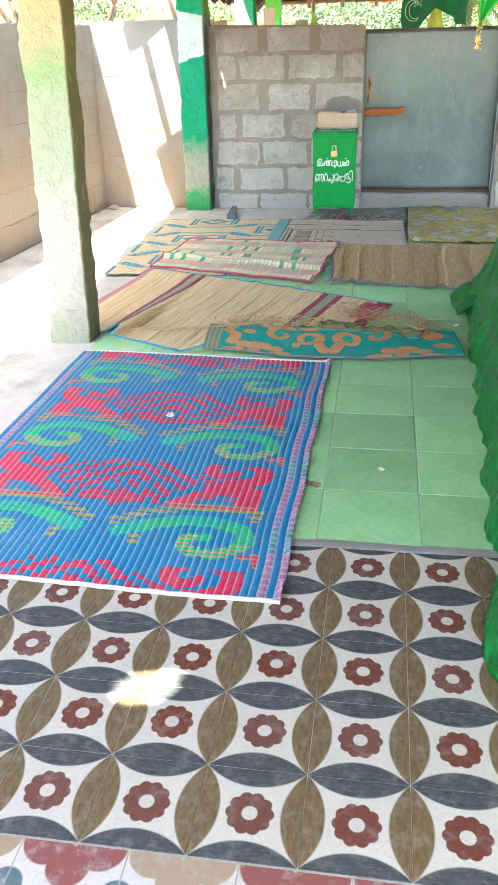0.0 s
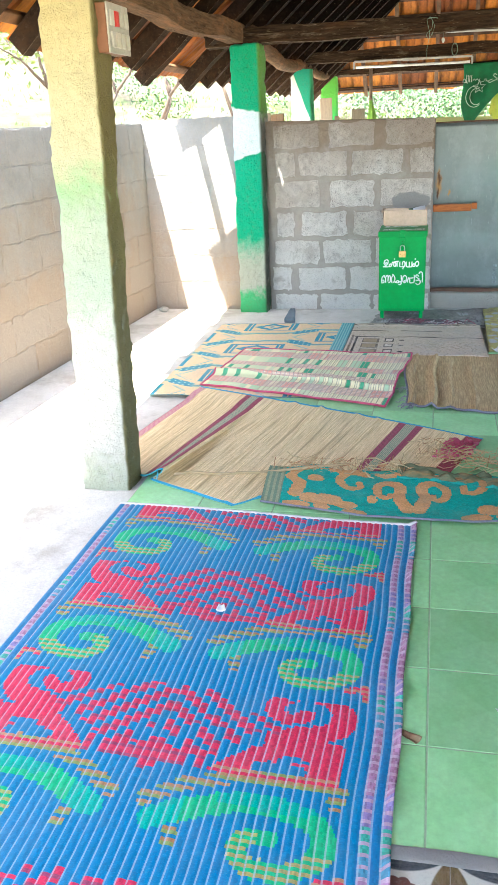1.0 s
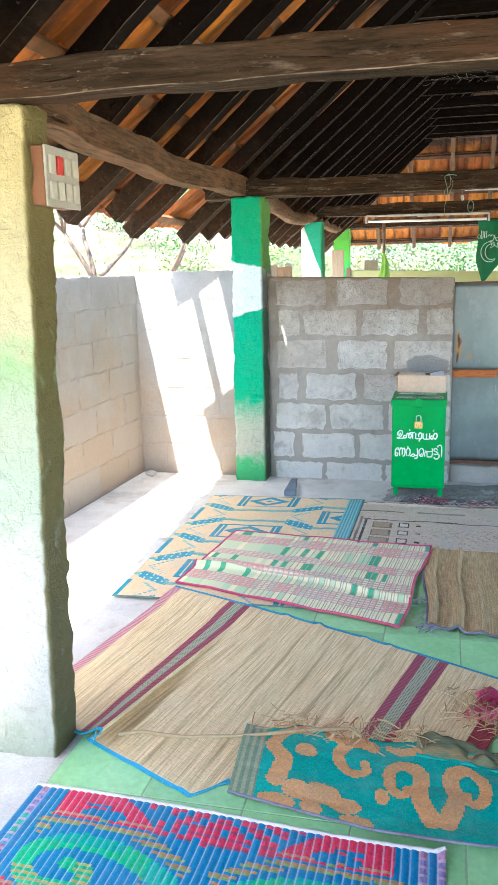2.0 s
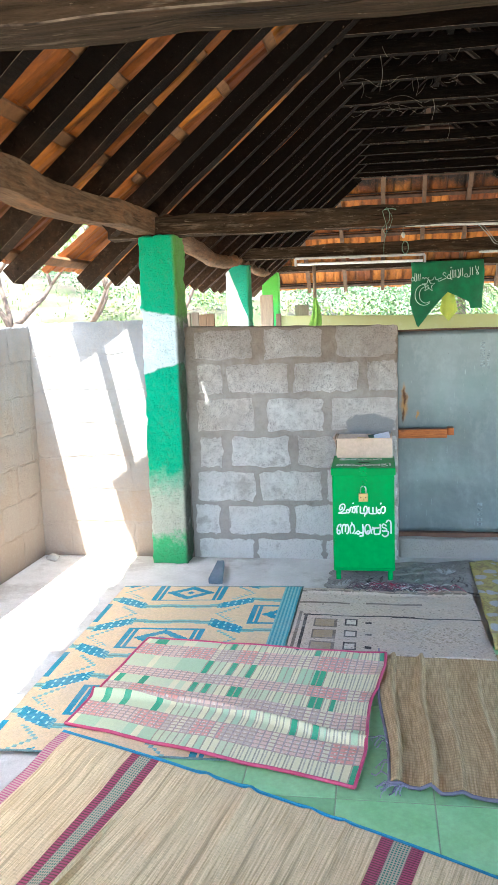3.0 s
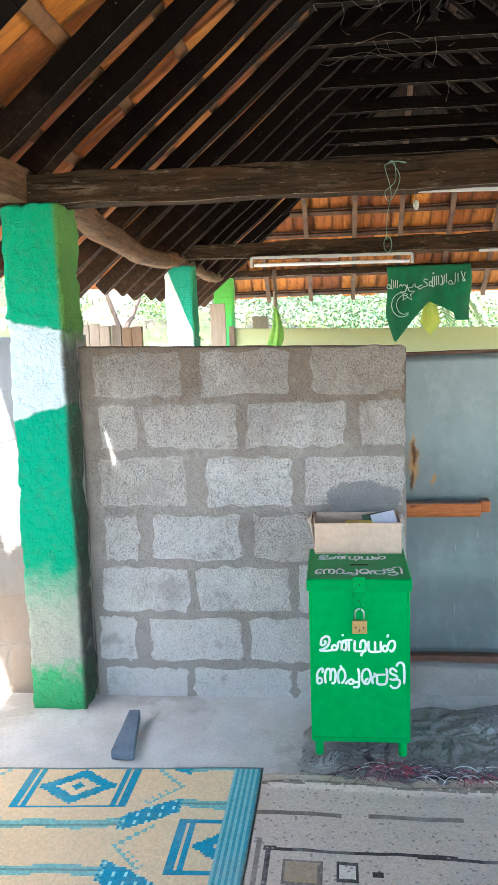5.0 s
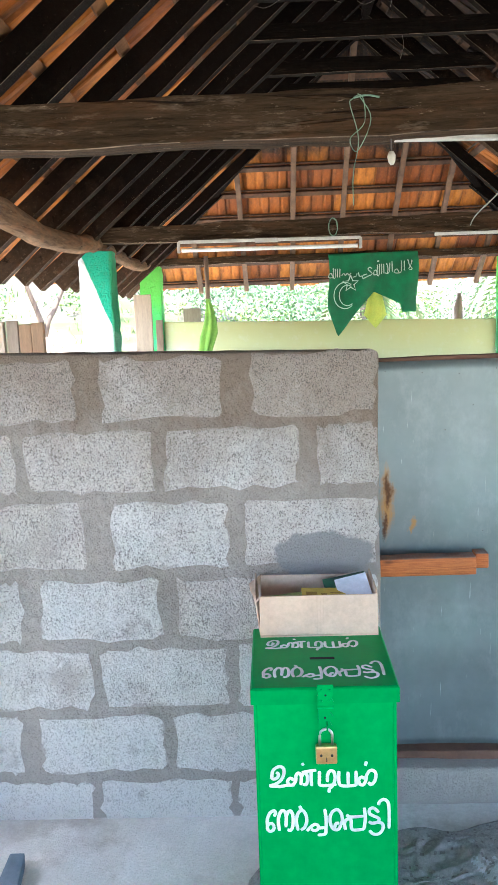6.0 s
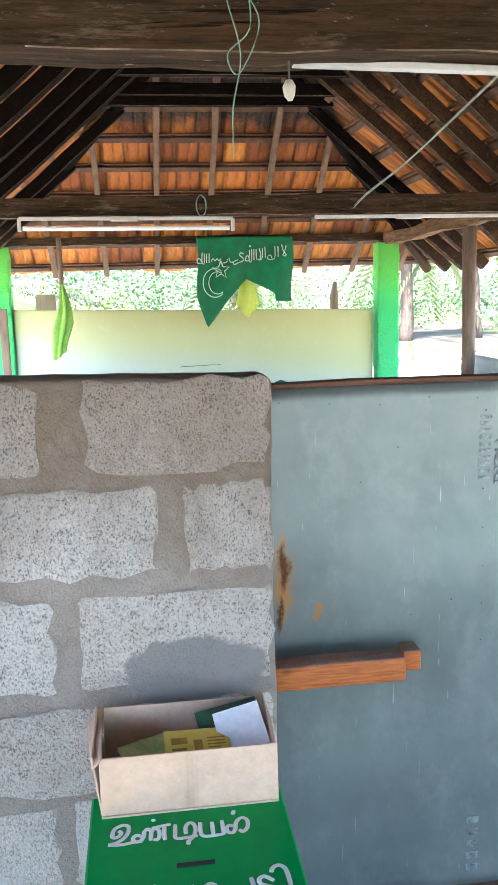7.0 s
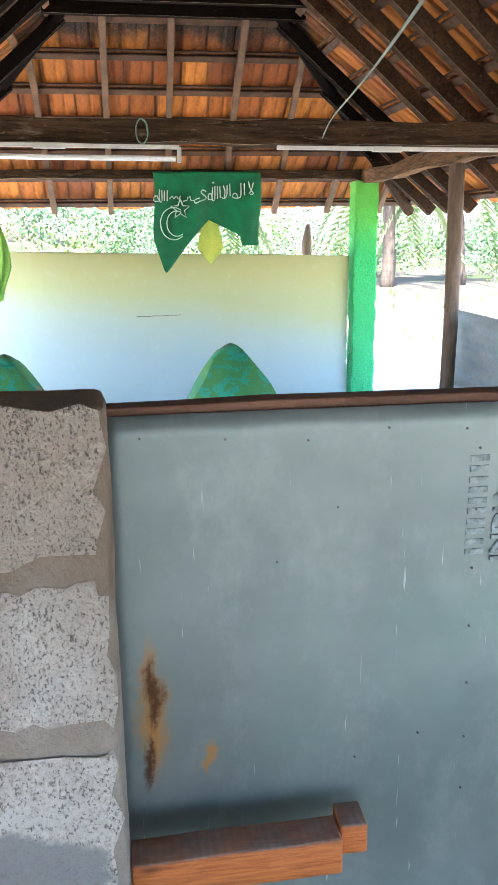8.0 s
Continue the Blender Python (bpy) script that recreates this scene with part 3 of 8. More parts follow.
def dyed(name, thread=(400.0, 150.0), rough=0.55, dirt=(0.42, 0.38, 0.33), amount=0.25, bump=0.25, spec=0.3, dark=0.3):
    """Woven stuff whose threads carry their own dye: fine thread relief, fading and dust."""
    n = Nodes(name)
    a = n.t.nodes.new("ShaderNodeAttribute")
    a.attribute_name = "dye"
    x, y, z = n.xyz()
    fine = n.noise(1.0, 3, 0.7, n.comb(n.math("MULTIPLY", x, thread[0]), n.math("MULTIPLY", y, thread[1]), 0.0))
    col = n.mix(n.ramp(fine, (0.30, dark), (0.55, 0.0)), a.outputs["Color"], (0.05, 0.045, 0.045))
    col = n.mix(n.ramp(fine, (0.58, 0.0), (0.80, 0.22)), col, (0.75, 0.74, 0.72))
    col = n.mix(n.ramp(n.noise(5, 6, 0.75), (0.48, 0.0), (0.72, amount)), col, dirt)
    n.bump(fine, bump, 0.003)
    return n.done(col, rough, spec=spec)


# ---- woven designs, drawn thread by thread ----
class Loom:
    """A grid of cells over a mat of the given metres; shapes are filled in with colours, later ones on top."""

    def __init__(self, size, cell, ground, seed=0):
        self.size, self.nx, self.ny = size, round(size[0] / cell[0]), round(size[1] / cell[1])
        self.r = np.random.RandomState(seed)
        self.x, self.y = np.meshgrid((np.arange(self.nx) + 0.5) * size[0] / self.nx, (np.arange(self.ny) + 0.5) * size[1] / self.ny, indexing="ij")
        self.c = np.empty((self.nx, self.ny, 3))
        self.c[:] = ground

    def chance(self, p):
        return self.r.rand(self.nx, self.ny) < p

    def fill(self, mask, colour, tone=0.0):
        self.c[mask] = np.array(colour) * (1 + tone * (self.r.rand(int(mask.sum()), 1) - 0.5))

    def lookup(self, u, v):
        return tuple(self.c[min(int(u * self.nx), self.nx - 1), min(int(v * self.ny), self.ny - 1)])


def drawn(x, y, points, width, flow=True):
    """Where a brush of that half width (or one at each end) passes along the points."""
    pts = [Vector((*p, 0.0)) for p in points]
    if flow:
        q = [pts[0] * 2 - pts[1], *pts, pts[-1] * 2 - pts[-2]]
        pts = [0.5 * (2 * b + (c - a) * t + (2 * a - 5 * b + 4 * c - d) * t * t + (3 * b - a - 3 * c + d) * t ** 3)
               for a, b, c, d in zip(q, q[1:], q[2:], q[3:]) for t in (0.0, 0.25, 0.5, 0.75)] + [pts[-1]]
    w0, w1 = width if isinstance(width, tuple) else (width, width)
    hit = np.zeros(x.shape, bool)
    for k, (a, b) in enumerate(zip(pts, pts[1:])):
        dx, dy = b.x - a.x, b.y - a.y
        t = np.clip(((x - a.x) * dx + (y - a.y) * dy) / (dx * dx + dy * dy + 1e-12), 0, 1)
        w = w0 + (w1 - w0) * (k + 0.5) / (len(pts) - 1)
        hit |= np.hypot(x - a.x - t * dx, y - a.y - t * dy) < w
    return hit


def oval(x, y, cx, cy, rx, ry):
    return ((x - cx) / rx) ** 2 + ((y - cy) / ry) ** 2 < 1


def inside(x, y, corners):
    """Inside a convex outline that runs clockwise."""
    ok = np.ones(x.shape, bool)
    for (ax, ay), (bx, by) in zip(corners, corners[1:] + corners[:1]):
        ok &= (bx - ax) * (y - ay) - (by - ay) * (x - ax) <= 0
    return ok


RIB = 0.0215
def blue_design():
    """Ribbed mat: green scrolls, red hooks and wings, and a broken red diamond in the middle, repeated along it."""
    lm = Loom((1.118, 1.72), (RIB / 5, 0.0095), (0.0, 0.20, 0.42), 5)
    rib = np.floor(lm.x / RIB)
    step = lm.r.rand(80)[rib.astype(int)]
    side = np.abs(lm.x - 0.55)
    ribbed = np.abs((rib + 0.5) * RIB - 0.55)
    y = lm.y + (step - 0.5) * 0.006
    w = (y - 0.351 + 0.236) % 0.586 - 0.236
    weft = np.floor(lm.y / 0.0095).astype(int)
    lm.fill(lm.chance(1.0), (0.0, 0.215, 0.42), 0.25)
    scroll = [(0.072, -0.078), (0.098, -0.063), (0.153, -0.034), (0.226, -0.008), (0.302, 0.002), (0.370, -0.010), (0.420, -0.038), (0.436, -0.077), (0.426, -0.118), (0.390, -0.150), (0.346, -0.163), (0.295, -0.156), (0.266, -0.130), (0.268, -0.098), (0.292, -0.084), (0.327, -0.082)]
    halo = drawn(side, w, [(0.04, -0.03), (0.11, 0.02), (0.17, 0.05), (0.25, 0.072), (0.34, 0.078), (0.445, 0.070), (0.446, 0.03)], 0.020)
    tail = drawn(side, w, [(0.115, -0.05), (0.118, -0.10), (0.124, -0.135)], 0.016, False)
    lm.fill((halo | tail) & (weft % 3 > 0), (0.50, 0.24, 0.10), 0.3)
    lm.fill((halo | tail) & (weft % 3 == 1), (0.30, 0.36, 0.10), 0.3)
    g = drawn(side, w, scroll, (0.032, 0.019))
    low = g & (w < -0.105)
    lm.fill(g, (0.01, 0.50, 0.20), 0.3)
    lm.fill(g & (side < 0.13), (0.0, 0.46, 0.33), 0.3)
    lm.fill(g & (side > 0.20) & (w > -0.012), (0.0, 0.42, 0.30), 0.3)
    lm.fill(low & (weft % 2 == 0), (0.46, 0.36, 0.12), 0.3)
    lm.fill(g & (side < 0.30) & (w < -0.07) & (w > -0.11) & (side > 0.2) & (weft % 2 == 0), (0.42, 0.42, 0.12), 0.3)
    red = drawn(side, w, [(0.345, 0.302), (0.320, 0.282), (0.280, 0.286), (0.258, 0.315), (0.285, 0.358), (0.340, 0.376), (0.400, 0.362), (0.432, 0.315), (0.420, 0.262), (0.370, 0.232), (0.290, 0.208)], (0.018, 0.034))
    wing = (w > 0.082 - 0.004 * (weft % 2)) & (w < np.interp(side, [0.14, 0.184, 0.243, 0.335, 0.45], [0.07, 0.118, 0.172, 0.196, 0.208])) & (side > 0.15) & (side < 0.448)
    wing &= ~oval(side, w, 0.31, 0.110, 0.065, 0.022) & ~((side > 0.30) & (side < 0.375) & (w > 0.135) & (w < 0.150))
    bit = drawn(side, w, [(0.43, -0.175), (0.475, -0.160), (0.478, -0.205)], 0.010, False)
    near_mid = ribbed / 0.30 + np.abs(w - 0.232) / 0.185 < 1
    pace = (weft + 2 * np.floor(ribbed / RIB).astype(int)) % 7
    broken = near_mid & (pace < 4) & (lm.r.rand(80, 60)[rib.astype(int), weft // 4] < 0.92)
    foot = (side < 0.165) & (w > 0.075) & (w < 0.135) & (lm.r.rand(80, 60)[rib.astype(int), weft // 5] < 0.72)
    lm.fill(red | wing | broken | foot | bit, (0.74, 0.025, 0.085), 0.35)
    lm.fill((broken | foot) & (weft % 3 == 0), (0.40, 0.05, 0.12), 0.4)
    lm.fill(((wing & (w < 0.100)) | bit) & (weft % 2 == 0), (0.56, 0.26, 0.13), 0.3)
    # the banded sides
    edge = np.abs(lm.x - 0.559) > 0.492
    band = (lm.y % 0.42) / 0.42
    for lo, hi, tone in ((0.0, 0.5, (0.40, 0.19, 0.30)), (0.5, 0.62, (0.08, 0.30, 0.42)), (0.62, 0.80, (0.06, 0.42, 0.30)), (0.80, 1.0, (0.27, 0.20, 0.40))):
        lm.fill(edge & (band >= lo) & (band < hi), tone, 0.5)
    lm.fill(edge & (rib % 2 == 0), (0.01, 0.19, 0.40), 0.3)
    lm.fill(edge & (rib % 2 == 1) & (weft % 3 == 0), (0.52, 0.34, 0.42), 0.3)
    # a pale cord runs between the ribs, its sheen put into the colour
    cord = (np.floor(lm.x / (RIB / 5)).astype(int) % 5 == 0)
    lm.c[cord] = lm.c[cord] * 0.50 + np.array((0.55, 0.62, 0.68)) * 0.45
    return lm.lookup


def tan_design():
    """Framed diamonds in tan fields, parted by pale lines and blue chequered bands."""
    lm = Loom((0.965, 1.72), (0.0085, 0.0095), (0.60, 0.45, 0.27), 3)
    x, y = lm.x, lm.y
    lm.fill(lm.chance(1.0), (0.70, 0.54, 0.34), 0.14)
    i, j = np.meshgrid(np.arange(lm.nx), np.arange(lm.ny), indexing="ij")
    blue, pale = (0.006, 0.25, 0.40), (0.25, 0.43, 0.44)
    def cell(ox, oy):
        """Metres from the nearest medallion of one set."""
        return (x - ox + 0.54) % 1.08 - 0.54, (y - oy + 0.305) % 0.61 - 0.305
    for ox, oy in ((0.385, 1.61), (0.925, 1.31)):
        dx, dy = cell(ox, oy)
        ax, ay = np.abs(dx), np.abs(dy)
        line = (np.abs(ay - 0.202 - 0.006 * np.sin(dx * 25)) < 0.020) & (ax < 0.215)
        tip = (np.abs(ax - 0.205 - 0.10 * (0.305 - ay) / 0.105) < 0.016) & (ay > 0.205)
        lm.fill(line, pale, 0.35)
        lm.fill(line & (np.abs(ay - 0.205) < 0.004), (0.16, 0.26, 0.25), 0.3)
        lm.fill(tip & ((i // 2 + j // 2) % 2 == 0), pale, 0.3)
    for ox, oy in ((0.385, 1.61), (0.925, 1.31)):
        dx, dy = cell(ox, oy)
        ax, ay = np.abs(dx), np.abs(dy)
        # chequered bands from the corners of one field to the corners of the next
        run = np.clip((ax - 0.185) / 0.17, 0, 1)
        band = (np.abs(ay - 0.200 + 0.100 * run) < 0.044 - 0.014 * np.abs(run - 0.5)) & (ax > 0.185) & (ax < 0.355)
        lm.fill(band, blue, 0.3)
        lm.fill(band & (i % 4 == 0) & (j % 4 < 2), (0.55, 0.68, 0.68))
        lm.fill(band & (np.abs(run - 0.5) > 0.42) & ((i + j) % 2 == 0), pale, 0.3)
    for ox, oy in ((0.385, 1.61), (0.925, 1.31)):
        dx, dy = cell(ox, oy)
        ax, ay = np.abs(dx), np.abs(dy)
        frame_ = (ax < 0.178) & (ay < 0.122)
        bars = frame_ & (ax > 0.128) & ~((ax > 0.146) & (ax < 0.155))
        rails = frame_ & (ay > 0.106)
        lm.fill(bars | rails, blue, 0.25)
        reach = ax * 0.78 + ay
        lm.fill((reach < 0.100) & (ax < 0.122) & (reach > 0.054), blue, 0.25)
        lm.fill((ay < 0.012) & (ax > 0.075) & (ax < 0.125), blue, 0.25)
        lm.fill((reach < 0.020), blue, 0.25)
    edge = x > 0.872
    lm.fill(edge, (0.30, 0.47, 0.50), 0.15)
    lm.fill(edge & (i % 2 == 0), (0.06, 0.30, 0.37), 0.25)
    lm.fill((x > 0.955) | (y < 0.008) | (y > 1.712), (0.16, 0.22, 0.23), 0.3)
    warm = lm.c[..., 0] > lm.c[..., 2]
    lm.c = np.where(warm[..., None], lm.c * (1.16, 1.08, 0.96), lm.c * (0.85, 1.12, 1.0))
    return lm.lookup


def plaid_design():
    """Faded plaid: mint and cream bands between mauve and pink ones, broken by pale cords."""
    lm = Loom((1.06, 1.02), (0.0053, 0.0085), (0.6, 0.55, 0.5), 9)
    x, y = lm.x, lm.y
    i, j = np.meshgrid(np.arange(lm.nx), np.arange(lm.ny), indexing="ij")
    stripe = i // 5
    band = np.searchsorted([0.10, 0.235, 0.33, 0.46, 0.55, 0.655, 0.80, 0.94], y)
    pick = lm.r.rand(60, 12)[stripe, band]
    broad = lm.r.rand(40, 12)[(x / 0.115).astype(int), band]
    late = np.clip((x - 0.30) / 0.45, 0, 1)
    minty = band % 2 == 0
    lm.fill(minty, (0.66, 0.72, 0.52), 0.06)
    lm.fill(minty & (broad < 0.45), (0.52, 0.68, 0.48), 0.06)
    lm.fill(minty & (pick < 0.15 + 0.55 * late), (0.84, 0.79, 0.58), 0.05)
    lm.fill(minty & (broad > 0.55) & (pick > 0.80), (0.08, 0.42, 0.25), 0.15)
    lm.fill(~minty, (0.80, 0.56, 0.49), 0.08)
    lm.fill(~minty & (broad < 0.35), (0.64, 0.52, 0.46), 0.08)
    lm.fill(~minty & (broad > 0.65), (0.80, 0.38, 0.35), 0.12)
    lm.fill(~minty & (pick < 0.25 * late), (0.80, 0.72, 0.56), 0.06)
    lm.fill(~minty & (j % 3 == 0), (0.56, 0.41, 0.36), 0.3)
    lm.fill(~minty & (j % 3 == 1) & lm.chance(0.3), (0.80, 0.68, 0.63), 0.1)
    thin = i % 5 == 0
    lm.fill(thin & minty & (late > 0.1), (0.45, 0.42, 0.33), 0.3)
    lm.fill(thin & ~minty, (0.50, 0.38, 0.39), 0.3)
    lm.fill((i % 5 == 2) & minty & (late > 0.6) & (pick < 0.6), (0.56, 0.52, 0.42), 0.3)
    lm.c = lm.c * (1.04, 1.0, 0.84)
    return lm.lookup


def grey_design():
    """Worn rug: a ruled border, columns of squares within squares, and a faint ear of leaves."""
    lm = Loom((0.86, 0.86), (0.0072, 0.0072), (0.40, 0.37, 0.345), 11)
    x, y = lm.x, lm.y
    lm.fill(lm.chance(1.0), (0.43, 0.385, 0.34), 0.22)
    dark, brown, black = (0.15, 0.13, 0.115), (0.29, 0.235, 0.165), (0.05, 0.045, 0.045)
    bend = 0.010 * np.sin(x * 9)
    lm.fill((np.abs(y - 0.792 - bend) < 0.010) & lm.chance(0.9), dark, 0.3)
    lm.fill((np.abs(y - 0.63) < 0.011) & ((x < 0.25) | (x > 0.33) & (x < 0.60)), dark, 0.3)
    lm.fill((np.abs(y - 0.452 + 0.015 * x) < 0.008) & (x > 0.035), black, 0.4)
    lm.fill((np.abs(x - 0.050) < 0.006) & (y < 0.45), black, 0.4)
    lm.fill((np.abs(x - 0.022) < 0.005) & (y < 0.50), dark, 0.4)
    for k in range(3):
        top = 0.415 - 0.145 * k
        for x0, x1, y0, y1, fill, rim in ((0.092, 0.203, top - 0.112, top, brown, dark), (0.236, 0.298, top - 0.090, top - 0.004, (0.52, 0.50, 0.47), black)):
            box_ = (x > x0) & (x < x1) & (y > y0) & (y < y1)
            core = (x > x0 + 0.012) & (x < x1 - 0.012) & (y > y0 + 0.013) & (y < y1 - 0.013)
            lm.fill(box_ & ~core, rim, 0.4)
            lm.fill(core, fill, 0.2)
        lm.fill((np.abs(x - 0.350) < 0.014) & (np.abs(y - top + 0.05) < 0.014), black, 0.4)
    ear = (x > 0.41) & (x < 0.80) & (np.abs(y - 0.24) < 0.085)
    vee = ((x * 1.4 - np.abs(y - 0.24)) % 0.075) < 0.030
    lm.fill(ear & vee & lm.chance(0.22), (0.46, 0.43, 0.385), 0.2)
    lm.fill(ear & ~vee & lm.chance(0.3), (0.30, 0.265, 0.22), 0.2)
    lm.fill(lm.chance(0.03), (0.24, 0.21, 0.195), 0.3)
    lm.c = np.clip(lm.c * (1.46, 1.30, 1.10), 0, 0.8)
    return lm.lookup


def teal_design():
    """Teal ground with orange flowers and scrolls, and an olive striped end."""
    lm = Loom((1.17, 0.36), (0.0058, 0.0058), (0.01, 0.36, 0.28), 13)
    x, y = lm.x, lm.y
    lm.fill(lm.chance(1.0), (0.01, 0.37, 0.29), 0.30)
    orange = np.zeros(x.shape, bool)
    for cx in (0.24, 0.90):
        for dx, dy, rx, ry in ((-0.10, 0.015, 0.055, 0.03), (-0.045, 0.07, 0.045, 0.035), (0.03, 0.085, 0.05, 0.04), (0.09, 0.06, 0.045, 0.03), (0.125, 0.012, 0.045, 0.02), (0.0, 0.02, 0.03, 0.03)):
            orange |= oval(x, y, cx + dx, dy, rx, ry)
    for flip in (-1, 1):
        for pts, w in (([(0.02, 0.06), (0.05, 0.14), (0.04, 0.22), (0.09, 0.26), (0.13, 0.22), (0.12, 0.15), (0.085, 0.14), (0.08, 0.17)], (0.026, 0.012)),
                       ([(0.18, 0.32), (0.24, 0.33), (0.28, 0.27), (0.25, 0.20), (0.20, 0.20), (0.20, 0.245)], (0.024, 0.013)),
                       ([(0.01, 0.33), (0.08, 0.315), (0.13, 0.33)], (0.018, 0.012))):
            orange |= drawn(x, y, [(0.58 + flip * a, b) for a, b in pts], w)
    orange |= drawn(x, y, [(0.13, 0.10), (0.14, 0.20), (0.10, 0.27), (0.13, 0.33), (0.20, 0.34)], (0.030, 0.016))
    for cx, cy, rx, ry in ((0.20, 0.25, 0.035, 0.03), (0.32, 0.345, 0.07, 0.025), (0.78, 0.33, 0.06, 0.03), (1.06, 0.27, 0.05, 0.06), (1.09, 0.13, 0.05, 0.035), (1.00, 0.34, 0.06, 0.02), (0.43, 0.12, 0.02, 0.03)):
        orange |= oval(x, y, cx, cy, rx, ry)
    lm.fill(orange, (0.70, 0.35, 0.14), 0.25)
    edge = x < 0.075
    lm.fill(edge, (0.36, 0.37, 0.22), 0.2)
    lm.fill(edge & ((np.floor(x / 0.0117).astype(int) % 2) == 0), (0.20, 0.27, 0.17), 0.2)
    return lm.lookup


def border_design():
    """The rug's bunched border: pale leaves, rosettes and dark rules on a dusty ground."""
    lm = Loom((0.84, 0.52), (0.0065, 0.0065), (0.26, 0.235, 0.215), 17)
    x, y = lm.x, lm.y
    lm.fill(lm.chance(1.0), (0.27, 0.245, 0.225), 0.3)
    pale = np.zeros(x.shape, bool)
    for cx, cy, lean in ((0.10, 0.14, 0.4), (0.42, 0.10, -0.3), (0.60, 0.08, 0.5), (0.30, 0.36, 0.2), (0.66, 0.34, -0.4)):
        for k in range(-2, 3):
            pale |= drawn(x, y, [(cx, cy - 0.04), (cx + 0.03 * k, cy + 0.04 - 0.012 * abs(k) + lean * 0.03 * k)], (0.012, 0.004), False)
    for cx, cy in ((0.22, 0.15), (0.28, 0.16), (0.35, 0.17), (0.50, 0.20)):
        pale |= oval(x, y, cx, cy, 0.014, 0.016)
    lm.fill(pale & lm.chance(0.85), (0.46, 0.44, 0.42), 0.2)
    rule = drawn(x, y, [(0.0, 0.06), (0.12, 0.05), (0.25, 0.08), (0.36, 0.06), (0.55, 0.035), (0.84, 0.02)], 0.008)
    for cx in (0.245, 0.262, 0.31, 0.70, 0.74, 0.765):
        rule |= (np.abs(x - cx) < 0.006) & (y > 0.10) & (y < 0.26)
    lm.fill(rule & lm.chance(0.9), (0.06, 0.05, 0.05), 0.4)
    lm.fill(lm.chance(0.06), (0.15, 0.13, 0.12), 0.3)
    return lm.lookup


DYE_BLUE, DYE_TAN, DYE_PLAID, DYE_GREY, DYE_TEAL, DYE_BORDER = blue_design(), tan_design(), plaid_design(), grey_design(), teal_design(), border_design()
M_BLUEMAT = dyed("blue_plastic_weave", (90.0, 700.0), 0.45, (0.45, 0.45, 0.46), 0.12, 0.15, 0.35)
M_PLAID = dyed("plaid_plastic_weave", (150.0, 420.0), 0.75, (0.70, 0.64, 0.58), 0.2, 0.3, 0.2, 0.12)
M_TANBLUE = dyed("tan_plastic_weave", (160.0, 420.0), 0.55, (0.48, 0.44, 0.38), 0.30, 0.25)
M_DARKRUG = dyed("dusty_rug_weave", (420.0, 160.0), 0.95, (0.50, 0.445, 0.39), 0.60, 0.8, 0.1)
M_TEAL = dyed("teal_weave", (420.0, 160.0), 0.75, (0.30, 0.36, 0.27), 0.30, 0.5, 0.2)


M_STRAW = straw_mat()
M_YELLOW = floral("yellow_grey_cloth", (0.62, 0.46, 0.14), (0.48, 0.46, 0.45), (0.34, 0.24, 0.10), 1.0, 1.2, 11)

def reed_mat():
    """Split reeds side by side, stitched across."""
    n = Nodes("brown_reed_mat")
    mx, my = uv(n, 1.2, 1.0)
    v = n.comb(mx, n.math("MULTIPLY", my, 0.05), 0.0)
    reed = n.noise(190, 3, 0.75, v)
    col = n.mix(n.ramp(reed, (0.38, 0.0), (0.62, 1.0)), (0.38, 0.245, 0.105), (0.66, 0.465, 0.235))
    col = n.mix(n.ramp(n.noise(11, 4, 0.7, v), (0.5, 0.0), (0.66, 0.55)), col, (0.30, 0.18, 0.075))
    stitch = n.math("SUBTRACT", 1.0, n.step(n.math("FRACT", n.math("DIVIDE", my, 0.016)), 0.3, 0.1))
    col = n.mix(n.math("MULTIPLY", stitch, 0.3), col, (0.22, 0.13, 0.06))
    n.bump(reed, 0.6, 0.004)
    n.bump(stitch, 0.2, 0.002)
    return n.done(col, 0.75)


M_REED = reed_mat()


# ---- ground and floor ----
WALL_Y = 6.70
END_FAR, END_NEAR = 13.78, -1.0
def land(x, y):
    """Rise of the ground: a slope at one side, and low hills far behind."""
    side = max(0.0, min(1.6, (-x - 6) * 0.09))
    hill = max(0.0, y - 24) * 0.24 * max(0.2, min(1.0, (4 - x) / 9))
    return side + min(16.0, hill)

bm = bmesh.new()
bmesh.ops.create_grid(bm, x_segments=120, y_segments=120, size=150)
for v in bm.verts:
    far = max(0.0, math.hypot(v.co.x - 1, v.co.y + 54) - 14)
    v.co.z = noise.noise(v.co * 0.15) * 0.12 * min(1, far / 6) + land(v.co.x, v.co.y + 60)
bmesh.ops.scale(bm, vec=(8, 8, 1), verts=[v for v in bm.verts if max(abs(v.co.x), abs(v.co.y)) > 149])
bmesh.ops.translate(bm, verts=bm.verts, vec=(0, 60, -0.14))
ground = tagged(part("ground", bm, M_GROUND, smooth=True), "sunlit sandy ground with dry grass patches", "ground", kind="structure")
floor = tagged(part("floor", block((-1.75, -3.0, -0.17), (4.2, 16.0, -0.012)), M_CEMENT), "grey cement floor slab with dusty stains", "floor", kind="structure")

# ---- walls ----
bm = rough_box((-0.36, WALL_Y + 0.011, -0.05), (0.858, WALL_Y + 0.13, 1.341), 0.03, 0.004, 9, 0.010)
for v in bm.verts:
    v.co.z += 0.030 * (0.85 - v.co.x) / 1.2 * max(0.0, (v.co.z - 1.2) / 0.15)
wall_back = tagged(part("wall_back", bm, M_MORTAR), "low wall of rough grey concrete blocks with smeared mortar", "wall", kind="structure")
